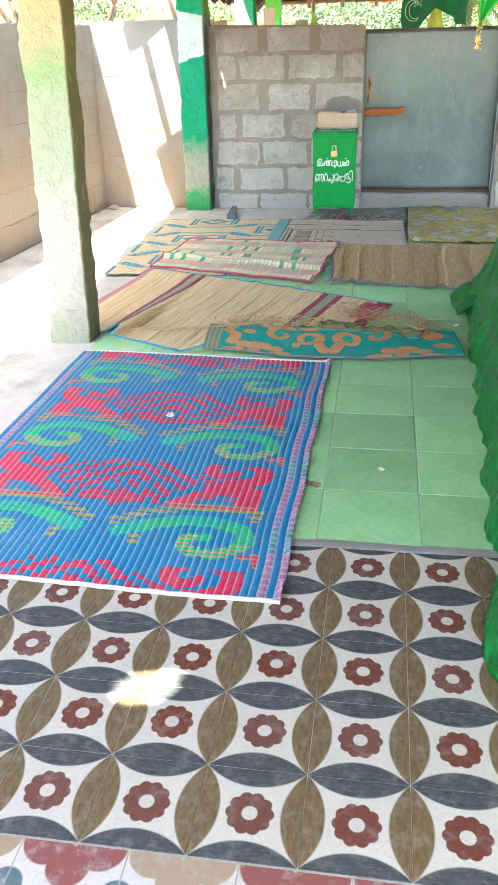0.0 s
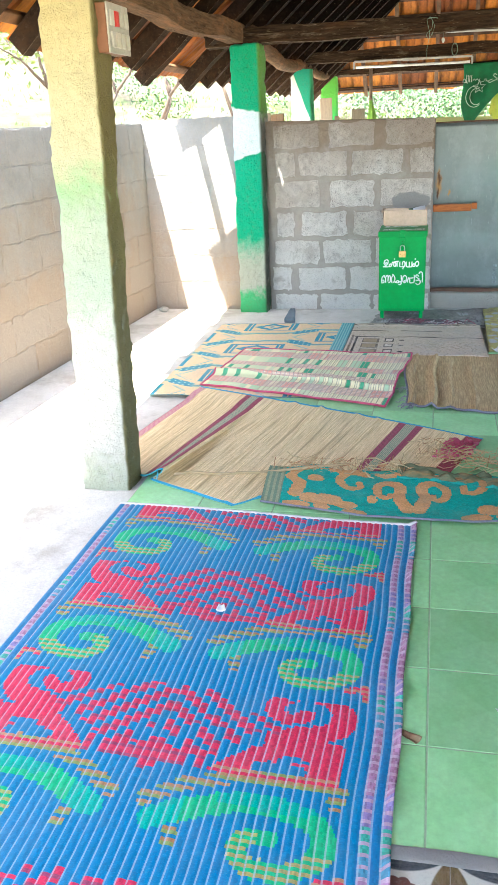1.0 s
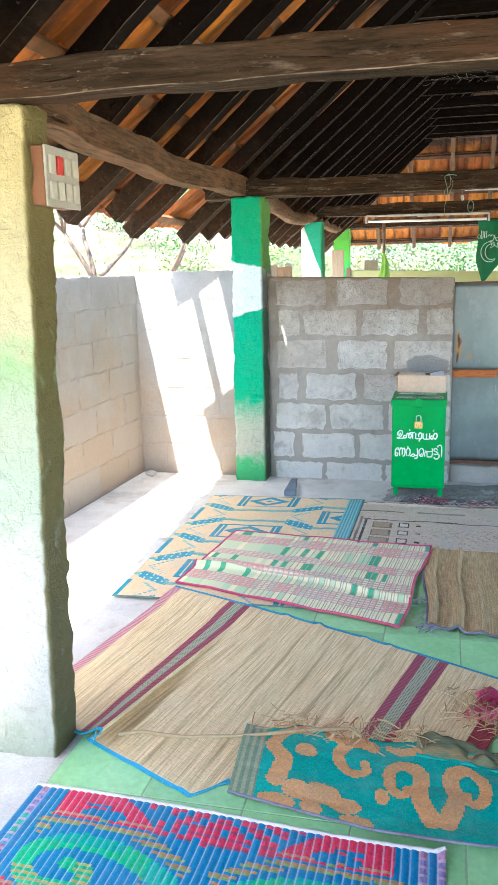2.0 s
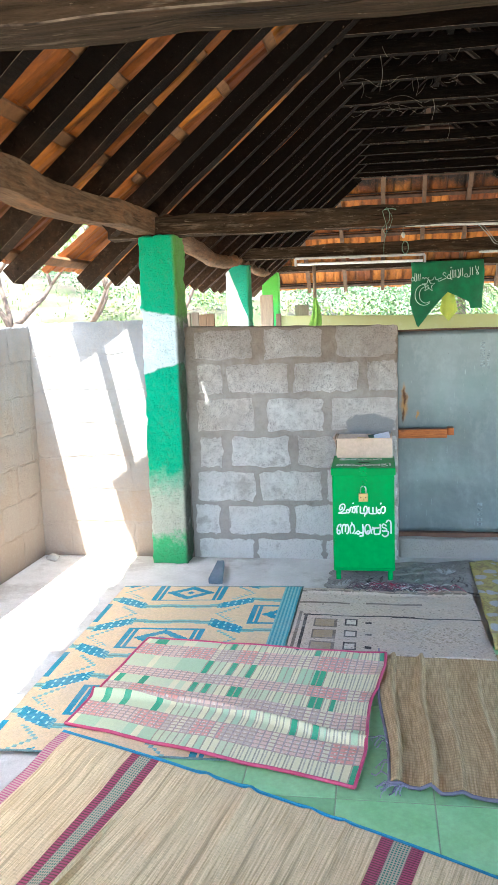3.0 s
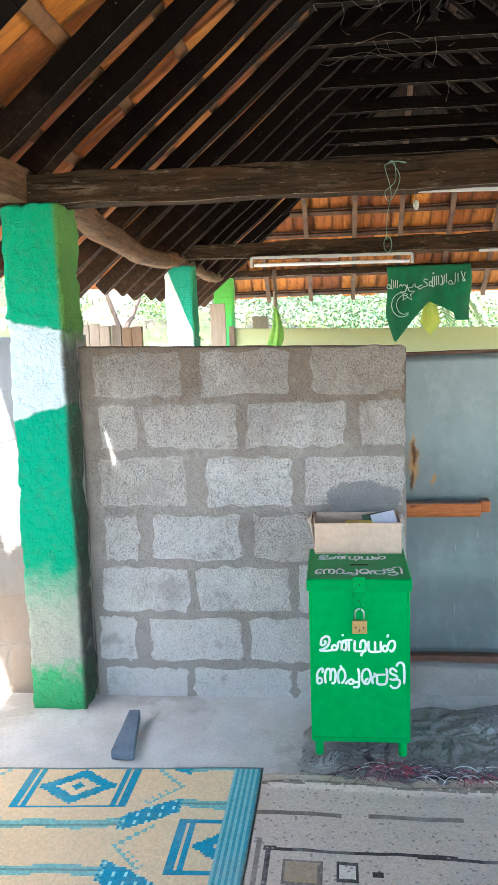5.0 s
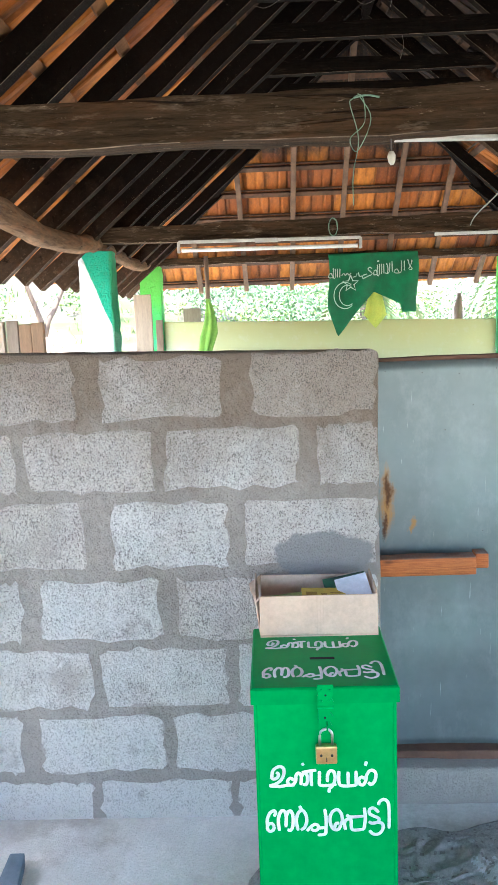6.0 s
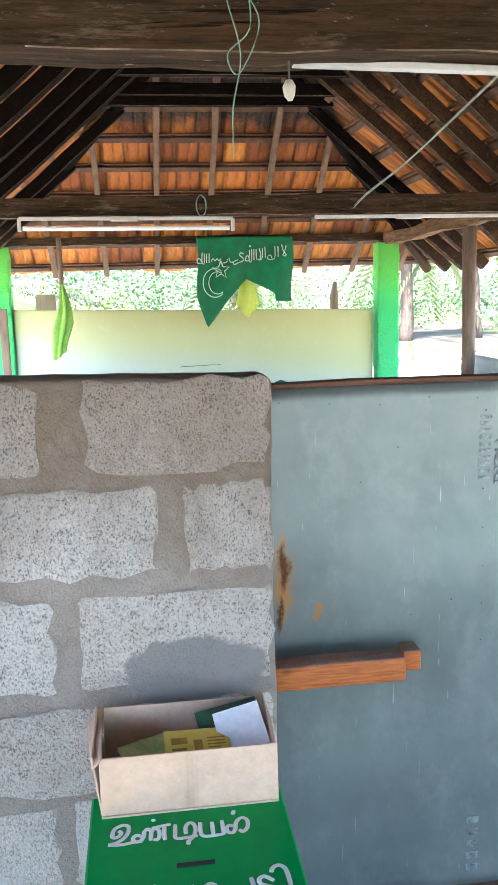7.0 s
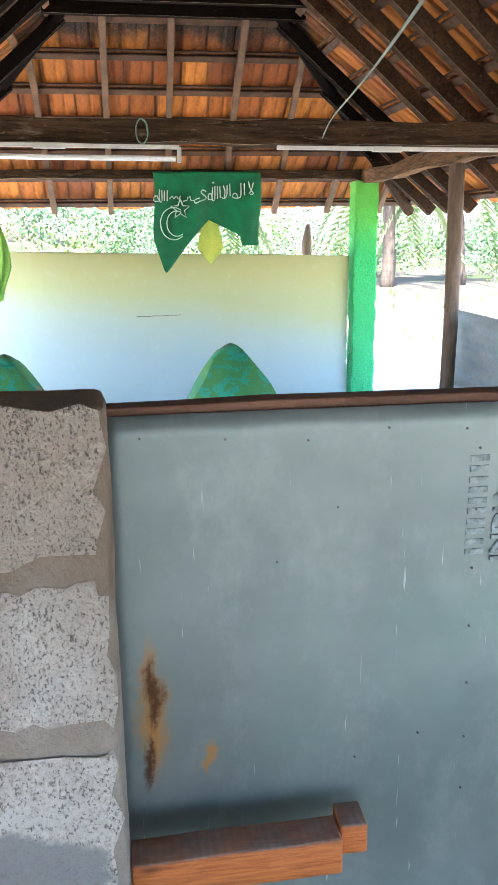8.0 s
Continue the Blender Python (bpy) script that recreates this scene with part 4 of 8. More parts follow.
bm = block((-1.40, WALL_Y + 0.012, -0.05), (-0.36, WALL_Y + 0.13, 1.415))
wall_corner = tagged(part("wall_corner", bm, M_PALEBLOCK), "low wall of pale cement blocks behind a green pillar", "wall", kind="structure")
LEFT = Matrix.Translation((-1.31, 6.72, 0)) @ Matrix.Rotation(radians(-3.0), 4, "Z")
bm = block((-0.15, -10.5, -0.05), (-0.004, 0.0, 1.40), m=LEFT)
wall_left = tagged(part("wall_left", bm, M_PALEBLOCK), "low boundary wall of pale cement blocks, browner below", "wall", kind="structure")
bm = block((1.90, WALL_Y + 0.012, -0.05), (3.30, WALL_Y + 0.13, 1.36))
wall_right = tagged(part("wall_right", bm, M_MORTAR), "low block wall continuing past a metal sheet", "wall", kind="structure")
bm = rough_box((0.862, WALL_Y + 0.05, -0.03), (1.90, WALL_Y + 0.20, 0.10), 0.08, 0.008, 6, 0.01)
kerb = tagged(part("kerb", bm, M_MORTAR, smooth=True), "rough cement kerb under a metal sheet", "kerb", kind="structure")

# ---- roof frame ----
RIDGE_X, PLATE_L, PLATE_Z, SLOPE = 1.33, -0.60, 2.06, 0.845
PITCH = math.atan(SLOPE)
HALF = 2.33
def roof_z(x):
    return PLATE_Z + SLOPE * ((RIDGE_X - PLATE_L) - abs(x - RIDGE_X))

def slope_frame(side):
    """Local x runs along the eave, local y up the slope, local z out of it; origin at the eave's start."""
    corner = {"left": (-HALF, END_FAR, -90), "right": (HALF, END_NEAR, 90), "far": (HALF, END_FAR, 180)}[side]
    return Matrix.Translation((RIDGE_X + corner[0], corner[1], roof_z(RIDGE_X + HALF))) @ Matrix.Rotation(radians(corner[2]), 4, "Z") @ Matrix.Rotation(PITCH, 4, "X")

SLANT = HALF / math.cos(PITCH)
LONG = END_FAR - END_NEAR

def along(side, y):
    """Where a place y of the long sides lies on local x."""
    return END_FAR - y if side == "left" else y - END_NEAR

def pale_edges(bm, across):
    """Give the lower arrises the pale material in slot 1."""
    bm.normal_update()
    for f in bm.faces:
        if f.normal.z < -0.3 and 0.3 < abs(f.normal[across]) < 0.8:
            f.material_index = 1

def rafter_mesh(length, w, d, seed, wood=None, arris=None):
    bm = rough_box((-w / 2, 0, 0), (w / 2, length, d), 0.28, 0.012, 2.2, 0.0019, seed)
    pale_edges(bm, 0)
    me = bpy.data.meshes.new("rafter")
    bm.to_mesh(me)
    bm.free()
    me.materials.append(wood or M_RAFTER)
    me.materials.append(arris or M_EDGE)
    return me

def eave_worn(y):
    """How far the left eave has drawn back up the slope: more towards the near end, where tiles have broken off."""
    return min(0.11, max(0.0, (6.0 - y) * 0.04)) + (0.09 if y < 2.22 else 0.0)

roofs = {}
for side, words in (("left", "tiled roof slope on darkened rafters, clay tiles seen from below"), ("right", "tiled roof slope with orange clay tiles on dark rafters"),
                    ("far", "hipped end of the roof, orange clay tiles on battens")):
    roofs[side] = thing("roof_" + side, words, "roof", slope_frame(side), kind="structure")
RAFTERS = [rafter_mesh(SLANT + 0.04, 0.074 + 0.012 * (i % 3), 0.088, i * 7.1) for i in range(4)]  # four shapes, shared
RAFTERS_BROWN = [rafter_mesh(SLANT + 0.04, 0.072 + 0.010 * (i % 3), 0.090, i * 5.3 + 2, M_RAFTER_BROWN, M_PALEEDGE) for i in range(4)]
rng = random.Random(4)
ROWS_Y = [5.87 + 0.46 * k for k in range(-20, 17)]
for side in ("left", "right"):
    for i, y in enumerate(ROWS_Y):
        if not END_NEAR < y < END_FAR - HALF + 0.35:
            continue
        y += 0.10 if 6.2 < y < 6.5 else -0.08 if -0.2 < y < 0 else rng.uniform(-0.03, 0.03)
        tail = 0.36 if side == "left" and 6.3 < y < 6.6 else 0.05 - rng.random() * 0.10  # one tail has rotted away
        if side == "left":
            tail += eave_worn(y)
        m = pose(along(side, y), tail, -0.112, 0, rng.uniform(-3, 3), rng.uniform(-0.8, 0.8))
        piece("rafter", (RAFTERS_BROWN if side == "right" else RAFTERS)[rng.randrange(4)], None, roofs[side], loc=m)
# jack rafters that shorten towards the hips, and the hips themselves
for side in ("left", "right"):
    for y in [END_FAR - HALF + 0.35 + 0.44 * k for k in range(1, 5)]:
        room = (END_FAR - y) / math.cos(PITCH)
        if room > 0.3:
            piece("jack_rafter", rafter_mesh(room, 0.075, 0.09, y), None, roofs[side], loc=pose(along(side, y), -0.03, -0.1))
for side in ("far",):
    for k in range(9):
        x = 0.3 + k * (2 * HALF - 0.6) / 8
        room = min(x, 2 * HALF - x) / math.cos(PITCH)
        bm = rough_box((-0.025, 0, 0), (0.025, min(room, SLANT) + 0.02, 0.05), 0.3, 0.008, 2.5, 0.006, k)
        part("rafter", bm, M_POLE, roofs[side], loc=pose(x, -0.03, -0.06, 0, 0, rng.uniform(-1, 1)))
    for sx in (0, 1):
        a = Vector((sx * 2 * HALF, 0, -0.07))
        b = Vector((HALF, SLANT, -0.07))
        part("hip_rafter", tube([a, (a + b) / 2, b], 0.05, 6), M_RAFTER, roofs[side])
bm = block((RIDGE_X - 0.03, END_NEAR, roof_z(RIDGE_X) - 0.16), (RIDGE_X + 0.03, END_FAR - HALF, roof_z(RIDGE_X) - 0.02), 0.008)
tagged(part("ridge_beam", bm, M_RAFTER), "dark ridge beam at the top of the roof", "beam", kind="structure")
# collar ties from rafter to rafter
for y in [7.9, 8.45, 8.76, 9.32, 10.03, 10.58, 11.1, 11.6, 12.0] + [7.35 - 0.5 * k for k in range(20)]:
    z = 2.93 + rng.uniform(-0.015, 0.015)
    bm = rough_box((0.44, y, z), (2.24, y + 0.06, z + 0.085), 0.3, 0.008, 3, 0.0022, y)
    pale_edges(bm, 1)
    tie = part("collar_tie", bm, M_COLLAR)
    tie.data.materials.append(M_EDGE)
    tagged(tie, "near-black collar tie between two rafters", "beam", group="collar ties under the ridge")

# ---- roof battens and clay tiles ----
ROW, COL = 0.315, 0.212
def tile_mesh(name, warp):
    """One interlocking clay tile with a raised roll along its side and two shallow channels."""
    prof = [(-0.118, 0.012), (-0.104, 0.028), (-0.088, 0.030), (-0.074, 0.010), (-0.02, 0.004), (0.0, 0.013), (0.02, 0.004), (0.085, 0.006), (0.112, 0.022)]
    bm = bmesh.new()
    ends = []
    for y, dz in ((-0.04, 0.030), (0.17, 0.013 + warp), (0.37, -0.002)):
        ends.append(([bm.verts.new((x, y, z + dz)) for x, z in prof], [bm.verts.new((x, y, z + dz - 0.013)) for x, z in prof]))
    for (t0, l0), (t1, l1) in zip(ends, ends[1:]):
        for i in range(len(prof) - 1):
            bm.faces.new((t0[i], t0[i + 1], t1[i + 1], t1[i]))
            bm.faces.new((l0[i + 1], l0[i], l1[i], l1[i + 1]))
    for t, l in (ends[0], ends[-1]):
        for i in range(len(prof) - 1):
            bm.faces.new((l[i], l[i + 1], t[i + 1], t[i]))
    for x in (-0.045, 0.05):  # lugs that hook over the batten
        block((x - 0.012, 0.05, -0.012), (x + 0.012, 0.065, 0.008), bm=bm)
    bmesh.ops.recalc_face_normals(bm, faces=bm.faces)
    me = bpy.data.meshes.new(name)
    bm.to_mesh(me)
    bm.free()
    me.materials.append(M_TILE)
    return me

TILES = [tile_mesh("roof_tile", w) for w in (0.0, 0.004, -0.004)]
def chipped_tile(hx, hy, rx, ry, seed):
    """A tile with a hole broken out of it round (hx, hy)."""
    prof = [(-0.118, 0.012), (-0.104, 0.028), (-0.088, 0.030), (-0.074, 0.010)] + [(-0.06 + 0.014 * i, 0.006) for i in range(11)] + [(0.112, 0.022)]
    ys = [-0.04 + 0.41 * i / 30 for i in range(31)]
    r = random.Random(seed)
    bm = bmesh.new()
    for drop in (0.0, -0.013):
        g = [[bm.verts.new((x, y, z + 0.026 - 0.07 * y + drop)) for x, z in prof] for y in ys]
        for j in range(30):
            for i in range(len(prof) - 1):
                c = (g[j][i].co + g[j + 1][i + 1].co) / 2
                if ((c.x - hx) / rx) ** 2 + ((c.y - hy) / ry) ** 2 < 1 + 0.25 * noise.noise(c * 40 + Vector((seed, 0, 0))):
                    continue
                bm.faces.new((g[j][i], g[j][i + 1], g[j + 1][i + 1], g[j + 1][i]))
    me = bpy.data.meshes.new("roof_tile")
    bm.to_mesh(me)
    bm.free()
    me.materials.append(M_TILE)
    return me

# chipped tiles that let the sun in: where the sunlight lands, and half the sizes of the hole
def sun_hole(spot):
    """The point of the left slope from which the sun reaches the spot."""
    up = -SUN_WAY / -SUN_WAY.z
    k = (roof_z(spot.x) - spot.z) / (1.0 - SLOPE * up.x)
    return spot + up * k
HOLES = [(sun_hole(Vector((0.60, 1.035, 0.0))), 0.050, 0.085), (sun_hole(Vector((-0.250, WALL_Y, 0.945))), 0.046, 0.044)]
for side, root in roofs.items():
    base = slope_frame(side)
    width = LONG if side in ("left", "right") else 2 * HALF
    rest_v, rest_f = [], []
    n_rows = int(SLANT / ROW) + 1
    for r in range(n_rows):
        s = r * ROW
        inset = s * math.cos(PITCH)
        a = 0.0 if side == "right" else inset
        b = width if side == "left" else width - inset
        if b - a < 0.15:
            continue
        bm = block((a, s + 0.012, -0.008), (b, s + 0.066, 0.02), 0.004)
        if side == "left" and r == 0:
            bm.free()
            bm = block((a, s + 0.012, -0.008), (along("left", 5.6), s + 0.066, 0.02), 0.004)
            block((along("left", 5.6), s + 0.125, -0.008), (along("left", 2.2), s + 0.179, 0.02), 0.004, bm=bm)
            block((along("left", 2.2), s + 0.215, -0.008), (b, s + 0.269, 0.02), 0.004, bm=bm)
        gap = [base.inverted() @ h for h, rx, ry in HOLES if side == "left"]
        gap = [q.x for q in gap if abs(q.y - s - 0.04) < 0.1]
        if gap:  # the batten is broken away under a chipped tile
            block((a, s + 0.012, -0.008), (gap[0] - 0.08, s + 0.066, 0.02), 0.004, bm=(bm := bmesh.new()))
            block((gap[0] + 0.07, s + 0.012, -0.008), (b, s + 0.066, 0.02), 0.004, bm=bm)
        if side != "left":  # added dark strip standing in for the shadow under each tile lap
            block((a, s + 0.088, -0.002), (b, s + 0.103, 0.016), 0.003, bm=bm)
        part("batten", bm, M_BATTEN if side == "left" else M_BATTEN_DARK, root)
        c = 0
        while a + c * COL < b:
            x = a + (c + 0.5) * COL
            c += 1
            me = TILES[rng.randrange(3)]
            m = pose(x + rng.uniform(-0.004, 0.004), s + rng.uniform(-0.012, 0.012) - (rng.random() * 0.05 if r == 0 else 0), 0.024 + rng.uniform(0, 0.003), rng.uniform(-0.6, 0.6), rng.uniform(-0.8, 0.8), rng.uniform(-1.2, 1.2))
            at = base @ m @ Vector((0, 0.15, 0))
            if side == "left" and r == 0:
                m = Matrix.Translation((0, eave_worn(at.y), 0.003)) @ m
            if side == "left" and r == 0 and 6.26 < at.y < 6.43:
                continue  # fallen tiles at the eave
            if side == "left" and r == 0 and (6.43 <= at.y < 6.62 or 6.08 < at.y <= 6.26):  # broken tiles on both sides of the gap
                keep, way = (0.3, 0.08) if at.y > 6.4 else (0.5, -0.055)
                m = m @ Matrix.Translation((way * (base.to_3x3() @ Vector((1, 0, 0))).y, 0, 0)) @ Matrix.Diagonal((keep, 1, 1, 1))
            if side == "left":
                for hole, rx, ry in HOLES:
                    q = (base @ m).inverted() @ hole
                    if -0.118 - rx < q.x < 0.112 + rx and -0.04 - ry < q.y < 0.37 + ry:
                        me = chipped_tile(q.x, q.y, rx, ry, r + c)
            near = {"left": 4.6 < at.y < 8.2, "right": 8.6 < at.y < 12.4, "far": True}[side]
            if near:
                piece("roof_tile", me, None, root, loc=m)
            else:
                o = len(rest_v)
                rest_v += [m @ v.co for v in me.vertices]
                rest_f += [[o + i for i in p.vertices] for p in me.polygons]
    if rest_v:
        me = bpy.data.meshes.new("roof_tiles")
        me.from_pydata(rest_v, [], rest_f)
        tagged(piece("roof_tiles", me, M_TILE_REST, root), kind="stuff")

# ---- pillars, plates and tie beams ----
def pillar(x0, x1, y0, y1, top, material, label, lean=0.0, seed=0.0):
    root = thing("pillar", label, "pillar", ((x0 + x1) / 2, (y0 + y1) / 2, 0), kind="structure")
    w, d = (x1 - x0) / 2, (y1 - y0) / 2
    bm = rough_box((-w, -d, -0.02), (w, d, top), 0.02 if y0 < 7 else 0.03, 0.010, 7, 0.010, seed)
    for v in bm.verts:
        v.co.x += lean * v.co.z
        v.co += noise.noise_vector(v.co * 26 + Vector((seed, 0, 0))) * 0.008 + noise.noise_vector(v.co * 50) * 0.004
    part("shaft", bm, material, root, smooth=True)
    return root

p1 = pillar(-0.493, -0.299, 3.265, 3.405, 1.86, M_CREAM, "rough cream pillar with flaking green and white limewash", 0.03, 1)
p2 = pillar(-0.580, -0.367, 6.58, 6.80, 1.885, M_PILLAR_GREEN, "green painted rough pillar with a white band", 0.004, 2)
p3 = pillar(-0.755, -0.525, 10.28, 10.50, 1.90, M_PILLAR_FAR, "rough green pillar, its sunlit patch painted white", 0.0, 3)
p4 = pillar(-0.80, -0.575, 13.25, 13.45, 1.94, M_PILLAR_LIME, "rough pillar painted lime green", 0.0, 4)
p5 = pillar(2.985, 3.20, 13.25, 13.45, 1.93, M_PILLAR_LIME, "rough pillar painted lime green", 0.0, 5)

def beam(y, z0, z1, d, seed, x0=-0.75, x1=3.42):
    bm = rough_box((x0, y, z0), (x1, y + d, z1), 0.10, 0.014, 3.5, 0.006, seed)
    for v in bm.verts:
        v.co += noise.noise_vector(v.co * 30) * 0.0025
    pale_edges(bm, 1)
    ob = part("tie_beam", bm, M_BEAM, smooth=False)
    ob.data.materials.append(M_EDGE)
    return tagged(ob, "old hand-hewn timber tie beam, dark and cracked", "beam", group="tie beams across the hall")

beam(3.20, 1.862, 1.945, 0.12, 1)
beam(6.60, 1.872, 1.985, 0.12, 2)
beam(10.30, 1.945, 2.062, 0.13, 3)
beam(13.30, 1.945, 2.02, 0.10, 4)

def plate(points, r, seed, hewn=False):
    """A crooked log that carries the rafters from pillar to pillar."""
    pts = [Vector(p) for p in points]
    fine = []
    for a, b in zip(pts, pts[1:]):
        n = max(2, int((b - a).length / 0.15))
        fine += [a.lerp(b, i / n) for i in range(n)]
    fine.append(pts[-1])
    fine = [p + noise.noise_vector(p * 2 + Vector((seed, 0, 0))) * 0.02 for p in fine]
    bm = tube(fine, r, 4 if hewn else 8, radii=[r * (1.3 if hewn else 1.0) * (1 + 0.10 * noise.noise(p * 1.5)) for p in fine], turn=radians(45) if hewn else 0.0)
    if hewn:
        sharp = [e for e in bm.edges if len(e.link_faces) == 2 and e.calc_face_angle() > 0.9]
        bmesh.ops.bevel(bm, geom=sharp, offset=0.008, segments=1, affect="EDGES")
        bmesh.ops.subdivide_edges(bm, edges=[e for e in bm.edges if e.calc_length() > 0.05], cuts=2, use_grid_fill=True)
    for v in bm.verts:
        v.co += noise.noise_vector(v.co * 2.5) * 0.012 + noise.noise_vector(v.co * 9) * 0.004 + noise.noise_vector(v.co * 30) * 0.002
    pale_edges(bm, 0)
    ob = part("wall_plate", bm, M_LOG, smooth=not hewn)
    ob.data.materials.append(M_LOG if not hewn else M_PALEEDGE)
    return tagged(ob, "crooked timber log resting on the pillar tops", "beam", group="logs along the pillars")

plate([(-0.50, -2.2, 1.93), (-0.46, 1.0, 1.90), (-0.46, 3.4, 1.94), (-0.52, 5.2, 1.915), (-0.54, 6.72, 1.955)], 0.062, 1, True)
plate([(-0.42, 6.70, 1.955), (-0.50, 7.6, 1.90), (-0.56, 8.6, 1.86), (-0.60, 9.4, 1.885), (-0.64, 10.36, 1.955)], 0.06, 2)
plate([(-0.62, 10.36, 1.95), (-0.66, 11.8, 1.90), (-0.69, 13.4, 1.97)], 0.055, 3)
plate([(3.10, 13.40, 1.96), (3.12, 11.4, 1.99), (3.16, 8.0, 1.98), (3.2, 4.0, 1.97), (3.2, -2.2, 1.95)], 0.06, 4, True)
bm = tube([(3.12, 11.3, -0.03), (3.13, 11.3, 1.0), (3.12, 11.32, 1.95)], 0.05, 10)
for v in bm.verts:
    v.co += noise.noise_vector(v.co * 6) * 0.012
tagged(part("wooden_post", bm, M_ROUGHWOOD, smooth=True), "grey weathered wooden post under a roof plate", "post")

# ---- mats on the floor ----
def rug(name, label, corners, size, material, lift=0.0, folds=None, thick=0.004, nu=60, nv=60, amp=0.004, seed=0.0, wave=None, hem=None, dye=None):
    """A mat of its own mesh, laid over four floor corners."""
    def bend(u, v):
        h = lift + abs(noise.noise(Vector((u * 3 + seed, v * 3, seed)))) * amp + max(0.0, noise.noise(Vector((u * 9, v * 9 + seed, 1)))) * amp * 0.4
        return h + (folds(u, v) if folds else 0.0)
    cs = [(x, y, 0) for x, y in corners]
    root = thing(name, label, "mat")
    part("weave", sheet(cs, nu, nv, thick, bend, wave=wave, dye=dye), material, root)
    if hem:
        for side in hem[1]:
            pts = []
            for i in range(41):
                t = i / 40
                u, v = {"near": (t, 0), "far": (t, 1), "left": (0, t), "right": (1, t)}[side]
                a, b, c, d = [Vector(p) for p in cs]
                p = (a * (1 - u) + b * u) * (1 - v) + (d * (1 - u) + c * u) * v
                if wave:
                    p += Vector(wave(u, v))
                pts.append(p + Vector((0, 0, bend(u, v) + thick * 0.6)))
            part("hem", tube(pts, hem[2], 6), hem[0], root, smooth=True)
    return root

def blue_rib(u, v):
    return 0.0026 * abs(math.sin(u * 1.118 / 0.0215 * math.pi)) ** 0.7 + 0.020 * max(0.0, math.sin(v * 58)) * max(0.0, (u - 0.985) / 0.015)

bm_w = lambda u, v: (0.003 * math.sin(v * 22) * u, 0.006 * math.sin(u * 6), 0)
M_HEM_WHITE = surface("off_white_hem", (0.62, 0.58, 0.54), (0.70, 0.67, 0.63), 9, 0.6, 0.2, 60)
M_HEM_BLUE = surface("blue_hem", (0.03, 0.27, 0.42), (0.07, 0.38, 0.52), 60, 0.7, 0.6, 160)
M_HEM_PINK = surface("crimson_hem", (0.50, 0.05, 0.12), (0.58, 0.09, 0.17), 9, 0.6, 0.2, 60)
M_HEM_DARK = surface("dark_hem", (0.14, 0.125, 0.16), (0.24, 0.22, 0.29), 9, 0.7, 0.2, 60)
rug("plastic_mat", "ribbed blue plastic mat with red and green scrolls", [(-0.295, 1.392), (0.835, 1.375), (0.852, 3.065), (-0.282, 3.115)], (1.12, 1.72), M_BLUEMAT, 0.002, blue_rib, 0.003, 260, 181, 0.005, 1.0, bm_w, (M_HEM_WHITE, ("near", "far"), 0.0065), DYE_BLUE)

def straw_crest(v):
    return max(0.0, 1.0 - v / 0.85)
def straw_fold(u, v):
    """A pleat along the first plum band: it climbs gently, then drops and tucks under itself."""
    x = u * 1.62
    r = 0.062 * straw_crest(v) * (math.exp(-((x - 0.432) / 0.075) ** 2) if x < 0.432 else max(0.0, 1.0 - (x - 0.432) / 0.028))
    for c, w, h in ((0.62, 0.02, 0.008), (0.78, 0.016, 0.010), (0.99, 0.02, 0.007), (1.1, 0.014, 0.006)):
        d = (x - c) / w
        r += h * math.exp(-d * d) * (0.4 + 0.6 * v)
    return r + 0.013 * min(1.0, max(0.0, (v - 0.80) / 0.1)) * max(0.0, 1.0 - u / 0.5)
def straw_tear(u, v):
    """The near edge is torn away where another mat covers it; the pleat draws the weave back under its crest."""
    x = -0.55 + 1.41 * u
    line = 3.517 - 0.516 * (x + 0.55)
    tuck = 0.105 * straw_crest(v) * min(1.0, max(0.0, (u * 1.62 - 0.436) / 0.024)) * max(0.0, 1.0 - max(0.0, u * 1.62 - 0.46) / 0.22)
    return (-0.89 * tuck, 0.455 * tuck + (1 - v) * max(0.0, 3.26 + 0.02 * math.sin(u * 31) - line) * min(1.0, max(0.0, (x - 0.16) / 0.08)) + 0.035 * v * math.sin(u * math.pi), 0.0)
rug("straw_mat", "tan straw mat with plum bands and blue edging, torn", [(-0.55, 3.517), (0.86, 2.79), (1.12, 3.955), (-0.358, 4.588)], (1.62, 1.08), M_STRAW, 0.0, straw_fold, 0.003, 180, 50, 0.005, 2.0, straw_tear, (M_HEM_BLUE, ("near", "far"), 0.0032))
rug("teal_mat", "teal mat with orange flowers, frayed where it is torn", [(0.262, 3.185), (1.43, 3.175), (1.40, 3.50), (0.235, 3.525)], (1.17, 0.36), M_TEAL, 0.011, lambda u, v: 0.012 * max(0, math.sin(u * 9 + v * 3)) * v, 0.004, 202, 62, 0.012, 3.0, lambda u, v: (0.0, 0.035 * v * noise.noise(Vector((u * 9, 0, 4))) - 0.085 * (1 - v) * math.sin(u * math.pi), 0), (M_HEM_DARK, ("near",), 0.004), DYE_TEAL)
M_OLIVE = surface("olive_mat_back", (0.22, 0.21, 0.12), (0.13, 0.16, 0.09), 14, 0.9, 0.8, 80, stretch=(1, 6, 1), c=(0.30, 0.20, 0.09), spec=0.08)
def flap_bend(u, v):
    return 0.018 + 0.022 * math.sin(v * math.pi) * (0.6 + 0.4 * math.sin(u * 7)) + 0.022 * noise.noise(Vector((u * 11, v * 3, 2)))
flap = thing("folded_flap", "olive back of a teal mat's edge, folded over", "mat")
